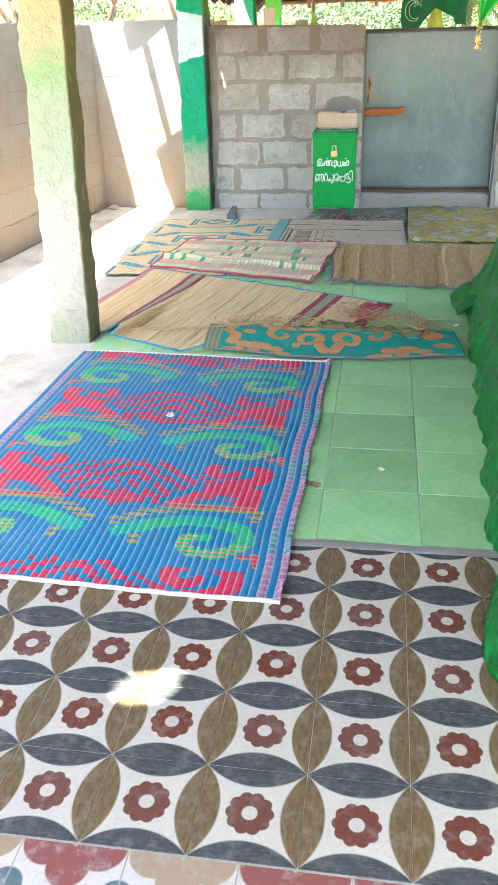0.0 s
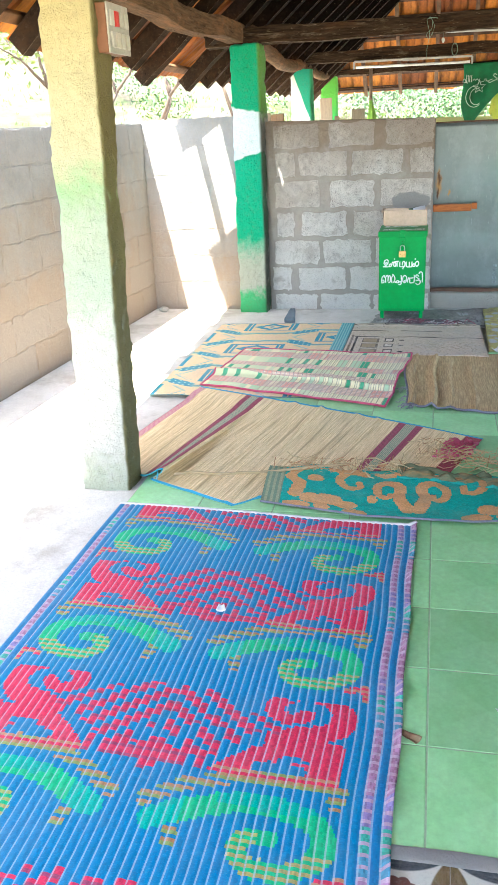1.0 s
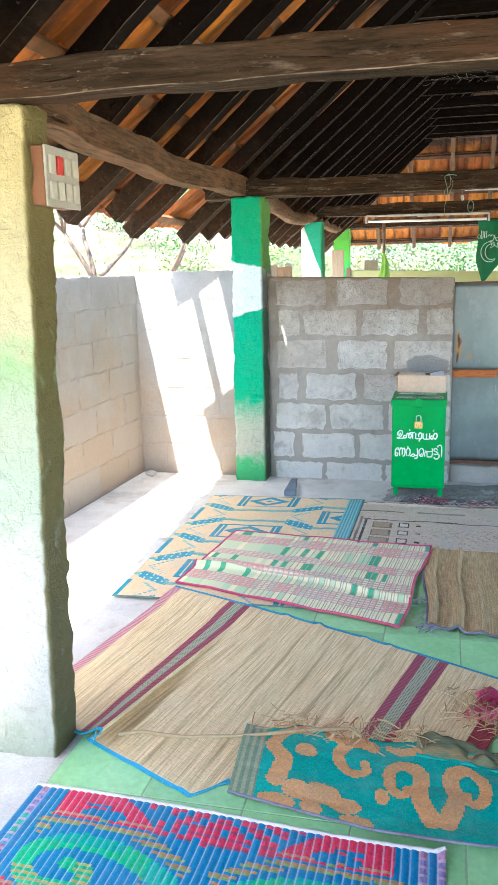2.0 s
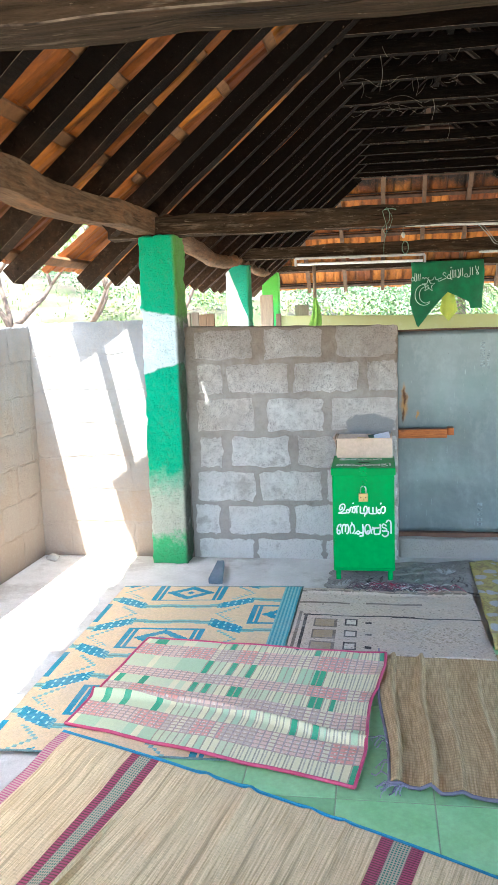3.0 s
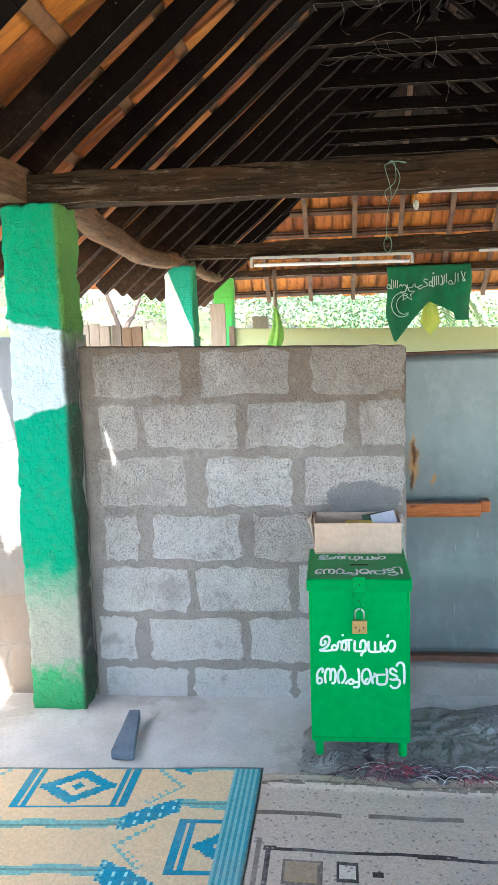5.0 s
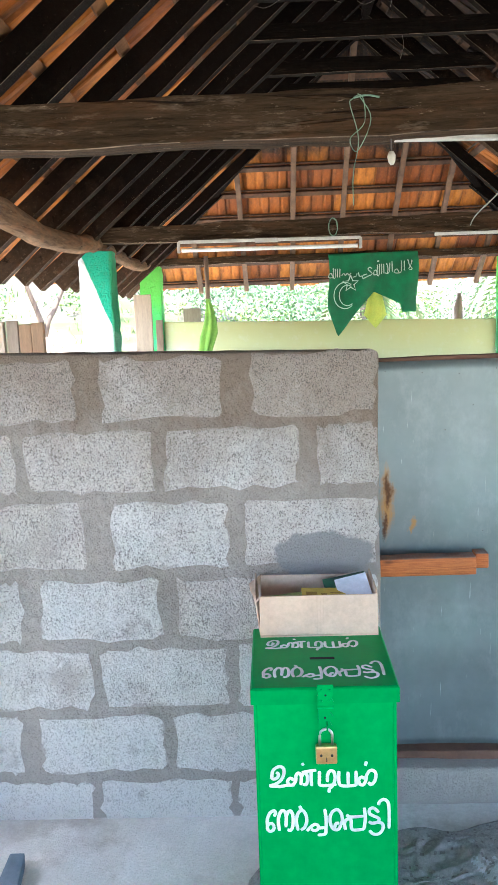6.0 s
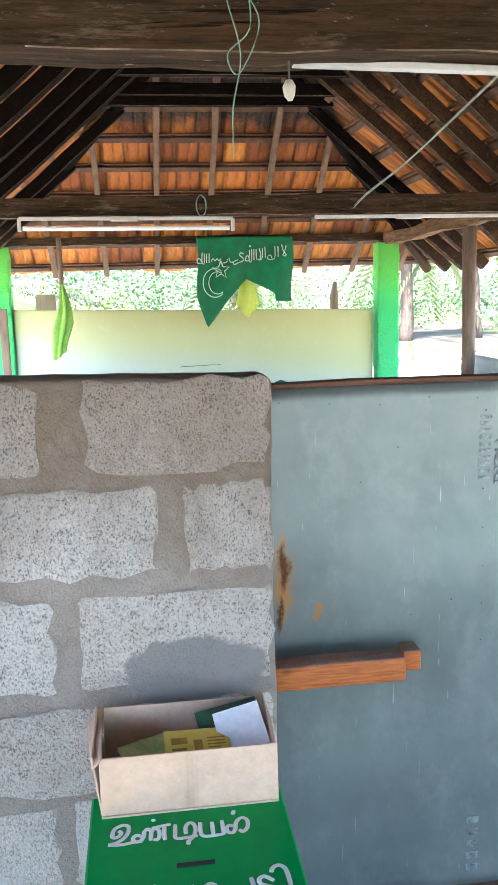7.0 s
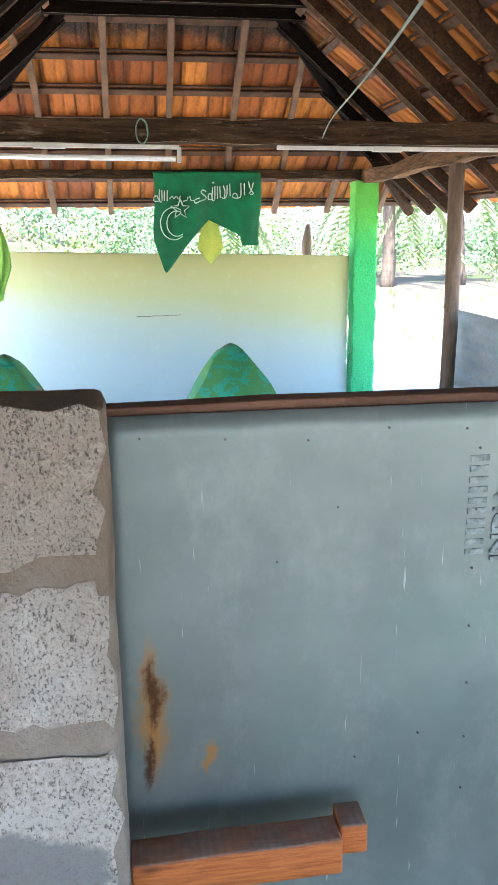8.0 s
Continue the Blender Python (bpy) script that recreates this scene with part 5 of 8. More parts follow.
part("flap", sheet([(0.765, 3.455, 0), (1.24, 3.36, 0), (1.26, 3.47, 0), (0.765, 3.565, 0)], 60, 14, 0.005, flap_bend, wave=lambda u, v: (0.0, 0.02 * math.sin(u * 11) * v, 0)), M_OLIVE, flap)
part("edging", tube([(0.765 + 0.475 * t, 3.452 - 0.095 * t, flap_bend(t, 0.0) + 0.004) for t in [k / 30 for k in range(31)]], 0.006, 6), surface("teal_edging", (0.01, 0.33, 0.27), (0.02, 0.26, 0.22), 30, 0.7, 0.4, 90), flap, "teal woven edging", smooth=True)

def plaid_fold(u, v):
    d = (v - 0.30 - 0.05 * math.sin(u * 4)) / 0.022
    return 0.024 * math.exp(-d * d) + 0.012 * max(0, u - 0.9) / 0.1 * abs(math.sin(v * 14))
rug("plaid_mat", "faded pink and mint plastic mat with crimson edging", [(-0.375, 4.645), (0.665, 4.345), (0.765, 5.315), (-0.285, 5.425)], (1.06, 1.02), M_PLAID, 0.008, plaid_fold, 0.003, 200, 120, 0.010, 4.0, lambda u, v: (0.0 if u < 0.9 else 0.010 * math.sin(v * 9) * (u - 0.9) / 0.1, 0, 0), (M_HEM_PINK, ("near", "far", "left", "right"), 0.006), DYE_PLAID)
rug("tan_mat", "tan plastic mat with blue stepped diamonds", [(-0.622, 4.455), (0.335, 4.47), (0.350, 6.175), (-0.612, 6.125)], (0.965, 1.72), M_TANBLUE, 0.001, None, 0.003, 114, 181, 0.005, 5.0, None, None, DYE_TAN)

def reed_fold(u, v):
    r = 0.0
    for c, h in ((0.035, 0.020), (0.12, 0.024), (0.19, 0.010), (0.285, 0.012), (0.40, 0.010), (0.53, 0.026), (0.66, 0.010), (0.77, 0.014)):
        d = u - c - 0.03 * (v - 0.5)
        d /= 0.020 if d < 0 else 0.006
        r += 1.15 * h * math.exp(-d * d) * (1 - 0.92 * v ** 3)
    return r
rug("reed_mat", "brown reed mat with raised creases and a dark hem", [(0.770, 4.375), (2.0, 4.15), (2.05, 5.33), (0.732, 5.385)], (1.2, 1.0), M_REED, 0.004, reed_fold, 0.003, 220, 40, 0.004, 6.0, lambda u, v: (0.008 * math.sin(v * 8), 0.006 * math.sin(u * 40) * (1 - v) ** 2, 0), (M_HEM_DARK, ("near", "left"), 0.006))
FRAY = [M_HEM_DARK, surface("pale_thread", (0.42, 0.40, 0.44), (0.30, 0.28, 0.34), 40, 0.8, 0.3, 90)]
fray = thing("frayed_thread", "loose lilac threads fraying from a reed mat's corner", "thread")
rng = random.Random(31)
for k in range(26):
    a = rng.random()
    x, y = (0.772 + 0.10 * a * a, 4.372 - 0.01 * a) if k % 2 else (0.770 - 0.012 * a, 4.39 + 0.32 * a)
    d = Vector((rng.gauss(-0.5, 0.5), rng.gauss(-0.5, 0.4), 0)).normalized() * rng.uniform(0.025, 0.07)
    pts = [(x, y, 0.010), (x + d.x * 0.4, y + d.y * 0.4, 0.014 + rng.random() * 0.01), (x + d.x * 0.8 + rng.gauss(0, 0.008), y + d.y * 0.8, 0.008), (x + d.x, y + d.y + rng.gauss(0, 0.012), 0.006)]
    part("thread", tube(pts, rng.uniform(0.0012, 0.0026), 5), FRAY[k % 3 != 0], fray, smooth=True)
rug("grey_rug", "dusty grey rug with framed squares", [(0.345, 5.34), (1.22, 5.30), (1.20, 6.12), (0.355, 6.13)], (0.86, 0.86), M_DARKRUG, 0.003, lambda u, v: 0.010 * math.exp(-((v - 0.92 - 0.012 * math.sin(u * 9)) / 0.02) ** 2), 0.006, 120, 120, 0.010, 7.0, None, None, DYE_GREY)
rug("yellow_cloth", "crumpled yellow and grey printed cloth", [(1.225, 5.42), (2.15, 5.32), (2.2, 6.6), (1.245, 6.62)], (1.0, 1.2), M_YELLOW, 0.004, lambda u, v: 0.03 * abs(noise.noise(Vector((u * 6, v * 7, 2)))), 0.004, 60, 60, 0.02, 8.0)

def crumple(name, label, corners, material, amp, freq, seed, thick=0.006, n=70, dye=None):
    def bend(u, v):
        e = min(1.0, 6 * min(u, v, 1 - u, 1 - v))
        ridge = 1 - abs(noise.noise(Vector((u * freq * 1.6, v * freq, seed))) * 2)
        return e * amp * (0.45 * ridge + 0.55 * abs(noise.noise(Vector((u * freq * 3, v * freq * 3, seed + 3))))) + 0.002
    return tagged(part(name, sheet([(x, y, 0) for x, y in corners], n, n, thick, bend, wave=lambda u, v: (0.05 * noise.noise(Vector((u * 5, v * 5, seed))), 0.05 * noise.noise(Vector((u * 5, v * 5, seed + 9))), 0), dye=dye), material), label, "rug")
crumple("crumpled_rug", "crumpled dusty grey rug bunched on the floor", [(0.44, 6.09), (1.25, 6.06), (1.28, 6.64), (0.52, 6.56)], M_DARKRUG, 0.014, 7, 3, n=130, dye=DYE_BORDER)
# a dark fringed end of the rug with red threads
M_DARKCLOTH = surface("dark_red_cloth", (0.07, 0.05, 0.06), (0.11, 0.08, 0.09), 14, 0.9, 0.8, 80, c=(0.30, 0.03, 0.06))
rng = random.Random(8)
fr = thing("fringe_bundle", "tangled dark threads with red and white ends", "threads")
for k in range(110):
    x, y = rng.uniform(0.62, 1.0) + rng.gauss(0, 0.06), rng.gauss(6.13, 0.025)
    a, bow = rng.uniform(-0.9, 0.9), rng.uniform(-0.02, 0.02)
    lift = rng.uniform(0.012, 0.03)
    pts = [(x + math.cos(a) * t * 0.011 + bow * math.sin(t * 0.5), y + math.sin(a) * t * 0.006 + bow * math.cos(t * 0.7), 0.012 + lift * math.sin(t * 0.4 + 0.3)) for t in range(8)]
    part("thread", tube(pts, 0.0013, 4), (M_DARKCLOTH, M_HEM_PINK, M_HEM_WHITE)[0 if k % 3 else rng.randrange(3)], fr)

# loose straw and torn ends beside the teal mat
M_STRAND = surface("dry_straw", (0.56, 0.42, 0.24), (0.48, 0.33, 0.16), 20, 0.8, 0.3, 60)
M_STRAND_O = surface("orange_strand", (0.55, 0.28, 0.12), (0.45, 0.22, 0.10), 20, 0.8, 0.3, 60)
tuft = tagged(thing("torn_strands", "loose torn straw and orange strands lying in a tangle", "straw"), kind="stuff")
bm, bm2 = bmesh.new(), bmesh.new()
for k in range(330):
    t = rng.random()
    if k < 210:
        x, y = 0.86 + 0.44 * t + rng.gauss(0, 0.04), 3.74 - 0.26 * t + rng.gauss(0, 0.05)
    else:
        x, y = 0.30 + 0.52 * t + rng.gauss(0, 0.03), 3.50 + rng.gauss(0, 0.03)
    a = rng.uniform(0, math.pi)
    ln = rng.uniform(0.03, 0.10)
    h = 0.02 + rng.random() * 0.03
    pts = [(x + math.cos(a) * ln * s, y + math.sin(a) * ln * s, h + 0.012 * math.sin(s * 3 + k)) for s in (0, 0.5, 1)]
    tube(pts, rng.uniform(0.0008, 0.0026), 3, bm if k % 3 else bm2)
part("straw_strand", bm, M_STRAND, tuft)
part("orange_strand", bm2, M_STRAND_O, tuft)
bm = tube([(-0.14 + 0.07 * i, 3.375 + 0.012 * i + 0.012 * math.sin(i * 1.3), 0.024 + 0.004 * math.sin(i * 2)) for i in range(7)] + [(0.42, 3.50, 0.03), (0.56, 3.53, 0.035), (0.60, 3.50, 0.03)], 0.0055, 6)
tagged(part("straw_braid", bm, M_STRAND, smooth=True), "pale loose straw braid lying across a mat", "straw")
crumple("torn_corner", "torn teal and crimson mat corner folded over", [(0.90, 3.72), (1.03, 3.70), (1.10, 3.88), (0.98, 3.90)], M_HEM_PINK, 0.05, 5, 5, n=16)

# ---- small litter ----
M_LEAF = surface("dry_leaf", (0.22, 0.13, 0.07), (0.34, 0.22, 0.12), 30, 0.8, 0.4, 90)
def curl(name, label, at, w, l, material, turn, cat):
    bm = sheet([(-w / 2, -l / 2, 0), (w / 2, -l / 2, 0), (w / 2 * 0.5, l / 2, 0), (-w / 2 * 0.6, l / 2, 0)], 6, 6, 0.0008, lambda u, v: 0.25 * w * ((u - 0.5) ** 2 * 3 + 0.1 * math.sin(v * 7)))
    return tagged(part(name, bm, material, loc=pose(at[0], at[1], at[2], 0, 0, turn)), label, cat)
curl("dry_leaf", "curled brown dry leaf lying on green tile", (0.862, 1.985, 0.001), 0.03, 0.05, M_LEAF, 60, "leaf")
curl("paper_scrap", "tiny white paper scrap on green tile", (1.075, 2.11, 0.001), 0.022, 0.022, M_WHITE, 30, "paper")
curl("paper_scrap", "tiny white paper scrap on a blue mat", (0.293, 2.44, 0.012), 0.03, 0.035, M_WHITE, 10, "paper")
curl("paper_scrap", "crumpled white paper scrap beside a reed mat", (1.27, 5.36, 0.03), 0.07, 0.08, M_WHITE, 20, "paper")
curl("paper_scrap", "white paper scrap on green tile", (1.41, 3.62, 0.001), 0.05, 0.02, M_WHITE, 10, "paper")
M_STONE = surface("dark_whetstone", (0.10, 0.13, 0.16), (0.15, 0.18, 0.21), 12, 0.7, 0.3, 60)
bm = rough_box((-0.045, 0, 0), (0.045, 0.26, 0.035), 0.03, 0.003, 12, 0.006)
for v in bm.verts:
    v.co.x = v.co.x * (0.9 - 0.45 * v.co.y / 0.26) - v.co.y * 0.07
    v.co.z += 0.02 * v.co.y / 0.26
tagged(part("stone_wedge", bm, M_STONE, smooth=True, loc=pose(-0.134, 6.22, -0.01, 0, 0, 0)), "dark blue-grey stone wedge lying on cement", "stone")
bm = bmesh.new()
bmesh.ops.create_icosphere(bm, subdivisions=2, radius=0.03)
for v in bm.verts:
    v.co = Vector((v.co.x * 1.4, v.co.y, v.co.z * 0.7)) + noise.noise_vector(v.co * 40) * 0.012
tagged(part("pebble", bm, M_PALEMORTAR, loc=pose(-1.22, 6.60, 0.008)), "broken bit of pale stone in a corner", "stone")

# ---- donation box ----
def smooth(pts, n=5):
    """A flowing line through the points."""
    q = [Vector((*p, 0.0)) if len(p) == 2 else Vector(p) for p in pts]
    q = [q[0] * 2 - q[1], *q, q[-1] * 2 - q[-2]]
    out = []
    for a, b, c, d in zip(q, q[1:], q[2:], q[3:]):
        for k in range(n):
            t = k / n
            out.append(0.5 * (2 * b + (c - a) * t + (2 * a - 5 * b + 4 * c - d) * t * t + (3 * b - a - 3 * c + d) * t ** 3))
    return out + [q[-2]]

# brush strokes of the painted words, letter by letter, in half millimetres
TAMIL, MALAYALAM = [], []
TAMIL.append([[(90, 96), (86, 107), (97, 117), (115, 109), (122, 91), (111, 80)], [(86, 105), (95, 68), (125, 49), (148, 58), (150, 89), (134, 123), (104, 145), (76, 153), (125, 158), (171, 152), (206, 151)]])
TAMIL.append([[(201, 126), (185, 114), (169, 127), (174, 148), (194, 151), (210, 129), (213, 100), (227, 86), (240, 103), (237, 152)], [(239, 109), (253, 89), (269, 96), (273, 126), (264, 150), (248, 148)], [(243, 84), (278, 77), (319, 72)], [(292, 77), (291, 120), (293, 158)], [(246, 32), (253, 45)]])
TAMIL.append([[(336, 77), (334, 120), (337, 154), (380, 157), (422, 151)], [(376, 137), (377, 100), (390, 77), (408, 82), (416, 115), (406, 152), (385, 177), (383, 196)]])
TAMIL.append([[(436, 79), (434, 126), (441, 155), (468, 162), (524, 159)], [(483, 84), (483, 157)], [(524, 80), (524, 162)]])
TAMIL.append([[(569, 123), (552, 114), (538, 129), (543, 152), (560, 157), (573, 137), (578, 107), (594, 82), (615, 80), (627, 103), (620, 137), (601, 157), (587, 143)], [(579, 30), (572, 53)]])
MALAYALAM.append([[(92, 380), (78, 363), (60, 370), (55, 392), (68, 407), (85, 400), (92, 380)], [(57, 385), (55, 342), (70, 306), (92, 292), (100, 305), (92, 324)]])
MALAYALAM.append([[(118, 405), (113, 345), (127, 299), (147, 296), (155, 328), (152, 385)], [(155, 330), (165, 300), (181, 296), (191, 328), (188, 382), (174, 404), (161, 398)]])
MALAYALAM.append([[(216, 405), (208, 352), (218, 308), (240, 293), (258, 316), (262, 355), (250, 388), (230, 403)], [(237, 292), (227, 267)]])
MALAYALAM.append([[(262, 408), (284, 385), (305, 372), (322, 381), (318, 401), (300, 407), (285, 398)], [(322, 394), (361, 390)], [(358, 288), (364, 340), (362, 398), (357, 427), (318, 432)]])
MALAYALAM.append([[(441, 378), (426, 403), (402, 400), (387, 372), (385, 332), (400, 302), (424, 292), (442, 312), (449, 348), (441, 378)], [(406, 398), (414, 372), (432, 366)]])
MALAYALAM.append([[(464, 405), (460, 368), (474, 347), (494, 352), (500, 404), (560, 405)], [(564, 284), (569, 345), (560, 405)], [(472, 320), (490, 334), (560, 331)]])
MALAYALAM.append([[(640, 311), (612, 286), (592, 295), (593, 319), (618, 333), (640, 345), (634, 364), (606, 371), (586, 362)], [(606, 369), (652, 370), (661, 399), (641, 429), (611, 432), (589, 411)]])
MALAYALAM.append([[(637, 270), (648, 248), (670, 240), (689, 260), (694, 320), (692, 402)]])

def lettering(strokes, sx, sz, ox, oz, r):
    """Strokes as flat rounded ribbons of paint in the x-y plane."""
    bm = bmesh.new()
    for pts in strokes:
        line = smooth([((x - 371) * sx + ox, (185 - y) * sz + oz) for x, y in pts])
        tube(line, r, 8, bm, radii=[r * (0.75 if i in (0, len(line) - 1) else 1.0) for i in range(len(line))])
    for v in bm.verts:
        v.co.z *= 0.18
    return bm

def box():
    root = thing("donation_box", "green steel donation box with painted white lettering and a brass padlock", "donation box", (0.667, 6.375, 0.03))
    w, d = 0.155, 0.163
    bm = block((-w, -d, 0.055), (w, d, 0.565), 0.004, 2)
    body = part("body", bm, M_BOXGREEN, root)
    for sx in (-1, 1):
        bm = block((sx * w - 0.004, -d - 0.003, 0.055), (sx * w + 0.004, -d + 0.01, 0.565), 0.002)
        part("corner_strip", bm, M_BOXGREEN, body)
    bm = block((-w, -d - 0.003, 0.052), (w, -d + 0.006, 0.068), 0.002)
    part("bottom_strip", bm, M_BOXGREEN, body)
    for sx in (-1, 1):
        for sy in (-1, 1):
            bm = tube([(sx * 0.135, sy * 0.143, 0.0), (sx * 0.135, sy * 0.143, 0.055)], 0.014, 10)
            part("leg", bm, M_BOXGREEN, root)
    # lid with a turned-down lip, rising slightly to the back
    bm = bmesh.new()
    lip = 0.034
    for k, (e, z) in enumerate(((0.010, 0.0), (0.010, lip), (0.006, lip + 0.004))):
        for sx, sy in ((-1, -1), (1, -1), (1, 1), (-1, 1)):
            bm.verts.new((sx * (w + e), sy * (d + e), 0.565 + z + (0.002 if sy > 0 and k else 0.0)))
    bm.verts.ensure_lookup_table()
    for k in (0, 1):
        for i in range(4):
            a, b = k * 4 + i, k * 4 + (i + 1) % 4
            bm.faces.new([bm.verts[q] for q in (a, b, b + 4, a + 4)])
    bm.faces.new([bm.verts[i] for i in (8, 9, 10, 11)])
    bm.faces.new([bm.verts[i] for i in (3, 2, 1, 0)])
    lid = part("lid", bm, M_BOXGREEN, root)
    tilt = math.atan2(0.002, 2 * d)
    top = Matrix.Translation((0, -d, 0.604)) @ Matrix.Rotation(tilt, 4, "X")
    bm = block((-0.026, 0.136, -0.001), (0.033, 0.144, 0.0015), 0.0005, m=top)
    part("slot", bm, M_BLACK, lid)
    def painted(word, m, sx, sz, oz, parent, words, r=0.0038):
        for strokes in word:
            bm = lettering(strokes, sx, sz, 0.0, oz, r)
            bmesh.ops.transform(bm, matrix=m, verts=bm.verts)
            part("letter", bm, M_LETTER, parent, words, smooth=True)
    face = Matrix.Translation((0, -d - 0.0005, 0.350)) @ Matrix.Rotation(radians(90), 4, "X")
    painted(TAMIL, face, 0.000435, 0.000447, 0.0, body, "hand-painted white Tamil letter")
    painted(MALAYALAM, face, 0.000435, 0.000447, 0.0, body, "hand-painted white Malayalam letter")
    painted(TAMIL, top @ Matrix.Translation((-0.010, 0.190, 0.0004)), 0.00041, 0.00044, 0.0, lid, "hand-painted white Tamil letter", 0.0036)
    painted(MALAYALAM, top @ Matrix.Translation((0.0, 0.140, 0.0004)), 0.00043, 0.00044, 0.0, lid, "hand-painted white Malayalam letter", 0.0037)
    # painted-over hasp: a riveted plate on the lip, a notched strap below it
    def plate_(outline, y0, y1):
        bm = bmesh.new()
        f = [bm.verts.new((x, y0, z)) for x, z in outline]
        b = [bm.verts.new((x, y1, z)) for x, z in outline]
        n = len(outline)
        bm.faces.new(f)
        bm.faces.new(b[::-1])
        for k in range(n):
            bm.faces.new((f[k], b[k], b[(k + 1) % n], f[(k + 1) % n]))
        bmesh.ops.recalc_face_normals(bm, faces=bm.faces)
        return bm
    hasp = part("hasp", plate_([(-0.017, 0.612), (-0.018, 0.600), (-0.014, 0.592), (-0.018, 0.584), (-0.016, 0.562), (0.017, 0.560), (0.019, 0.572), (0.014, 0.580), (0.018, 0.590), (0.018, 0.613)], -d - 0.016, -d - 0.011), M_BOXGREEN, lid)
    part("hinge_strap", plate_([(-0.014, 0.559), (-0.015, 0.520), (-0.008, 0.508), (0.006, 0.505), (0.015, 0.512), (0.010, 0.525), (0.018, 0.536), (0.010, 0.546), (0.016, 0.559)], -d - 0.014, -d - 0.008), M_BOXGREEN, lid)
    part("hinge_pin", tube([(-0.018, -d - 0.014, 0.560), (0.019, -d - 0.014, 0.560)], 0.0042, 8), M_BOXGREEN, lid, smooth=True)
    for x, z in ((-0.009, 0.574), (0.009, 0.575), (-0.009, 0.601), (0.010, 0.600)):
        part("rivet", tube([(x, -d - 0.016, z), (x, -d - 0.0195, z)], 0.0032, 8), M_BOXGREEN, lid)
    for x, z in ((0.001, 0.588), (-0.001, 0.535)):
        part("hole", tube([(x, -d - 0.0155, z), (x, -d - 0.0163, z)], 0.0026, 8), M_BLACK, lid)
    part("staple", tube([(0.003, -d, 0.525), (0.003, -d - 0.022, 0.523), (0.003, -d - 0.022, 0.503), (0.003, -d, 0.501)], 0.0032, 6), M_BOXGREEN, body, smooth=True)
    # padlock
    lock = part("padlock", block((-0.0235, -d - 0.028, 0.430), (0.0235, -d - 0.010, 0.472), 0.003, 2), M_BRASS, root, "brass padlock with a steel shackle")
    pts = [(-0.014, -d - 0.019, 0.470), (-0.014, -d - 0.019, 0.495)] + [(0.014 * math.cos(math.pi - math.pi * i / 8), -d - 0.019, 0.495 + 0.015 * math.sin(math.pi * i / 8)) for i in range(1, 8)] + [(0.014, -d - 0.019, 0.495), (0.014, -d - 0.019, 0.470)]
    part("shackle", tube(pts, 0.0032, 8), M_STEEL, lock, smooth=True)
    for x in (-0.012, 0.012):
        part("stud", tube([(x, -d - 0.028, 0.452), (x, -d - 0.0295, 0.452)], 0.003, 8), M_DARKMETAL, lock)
    part("keyhole", block((-0.001, -d - 0.0287, 0.437), (0.001, -d - 0.028, 0.447)), M_DARKMETAL, lock)
    return root
M_BLACK = surface("dark_slot", (0.012, 0.012, 0.012), (0.02, 0.02, 0.02), 5, 0.9)
M_LETTER = surface("white_letter_paint", (0.74, 0.76, 0.74), (0.66, 0.70, 0.68), 40, 0.6, 0.2, 90)
M_BRASS = surface("worn_brass", (0.80, 0.54, 0.24), (0.66, 0.42, 0.17), 25, 0.35, 0.15, 90, metal=0.85)
M_STEEL = surface("bright_steel", (0.62, 0.62, 0.62), (0.50, 0.50, 0.50), 25, 0.3, 0.1, 90, metal=1.0)
M_DARKMETAL = surface("dark_metal", (0.10, 0.09, 0.08), (0.06, 0.055, 0.05), 25, 0.5, 0.1, 90, metal=0.6)
box()

# ---- carton on the box, with booklets ----
M_CARD = surface("brown_cardboard", (0.54, 0.39, 0.28), (0.60, 0.45, 0.34), 5, 0.85, 0.15, 60, vary=0.1)
def carton():
    root = thing("carton", "open brown cardboard carton holding booklets, standing on the lid", "carton", pose(0.672, 6.575, 0.634, 0, 0, 0.0))
    w, d, h = 0.15, 0.09, 0.110
    t = 0.004
    def wall(name, lo, hi, m=None):
        bm = block(lo, hi, 0.0012)
        for v in bm.verts:
            v.co += noise.noise_vector(v.co * 14) * 0.0025
        if m is not None:
            bmesh.ops.transform(bm, matrix=m, verts=bm.verts)
        part(name, bm, M_CARD, root)
    part("bottom", block((-w, -d, 0), (w, d, t)), M_CARD, root)
    wall("front_wall", (-w, -d, t), (w, -d + t, h))
    wall("back_wall", (-w, d - t, t), (w, d, h - 0.004))
    wall("left_wall", (-w, -d + t, t), (-w + t, d - t, h + 0.004), Matrix.Translation((-w, 0, 0)) @ Matrix.Rotation(radians(-7), 4, "Y") @ Matrix.Translation((w, 0, 0)))
    wall("right_wall", (w - t, -d + t, t), (w, d - t, h + 0.01))
    bm = sheet([(-w - 0.012, -d + 0.002, 0), (-w + 0.006, -d, 0), (-w + 0.002, d, 0), (-w - 0.03, d - 0.02, 0)], 4, 6, 0.004, lambda u, v: h - 0.022 + 0.02 * u + 0.006 * math.sin(v * 6))
    part("torn_flap", bm, M_CARD, root)
    bm = bmesh.new()
    for x in (-0.004, 0.004, 0.012):
        block((x - 0.0012, -d - 0.0012, 0.008), (x + 0.0012, -d, h - 0.004), bm=bm)
    part("crease", bm, M_CARD, root)
carton()
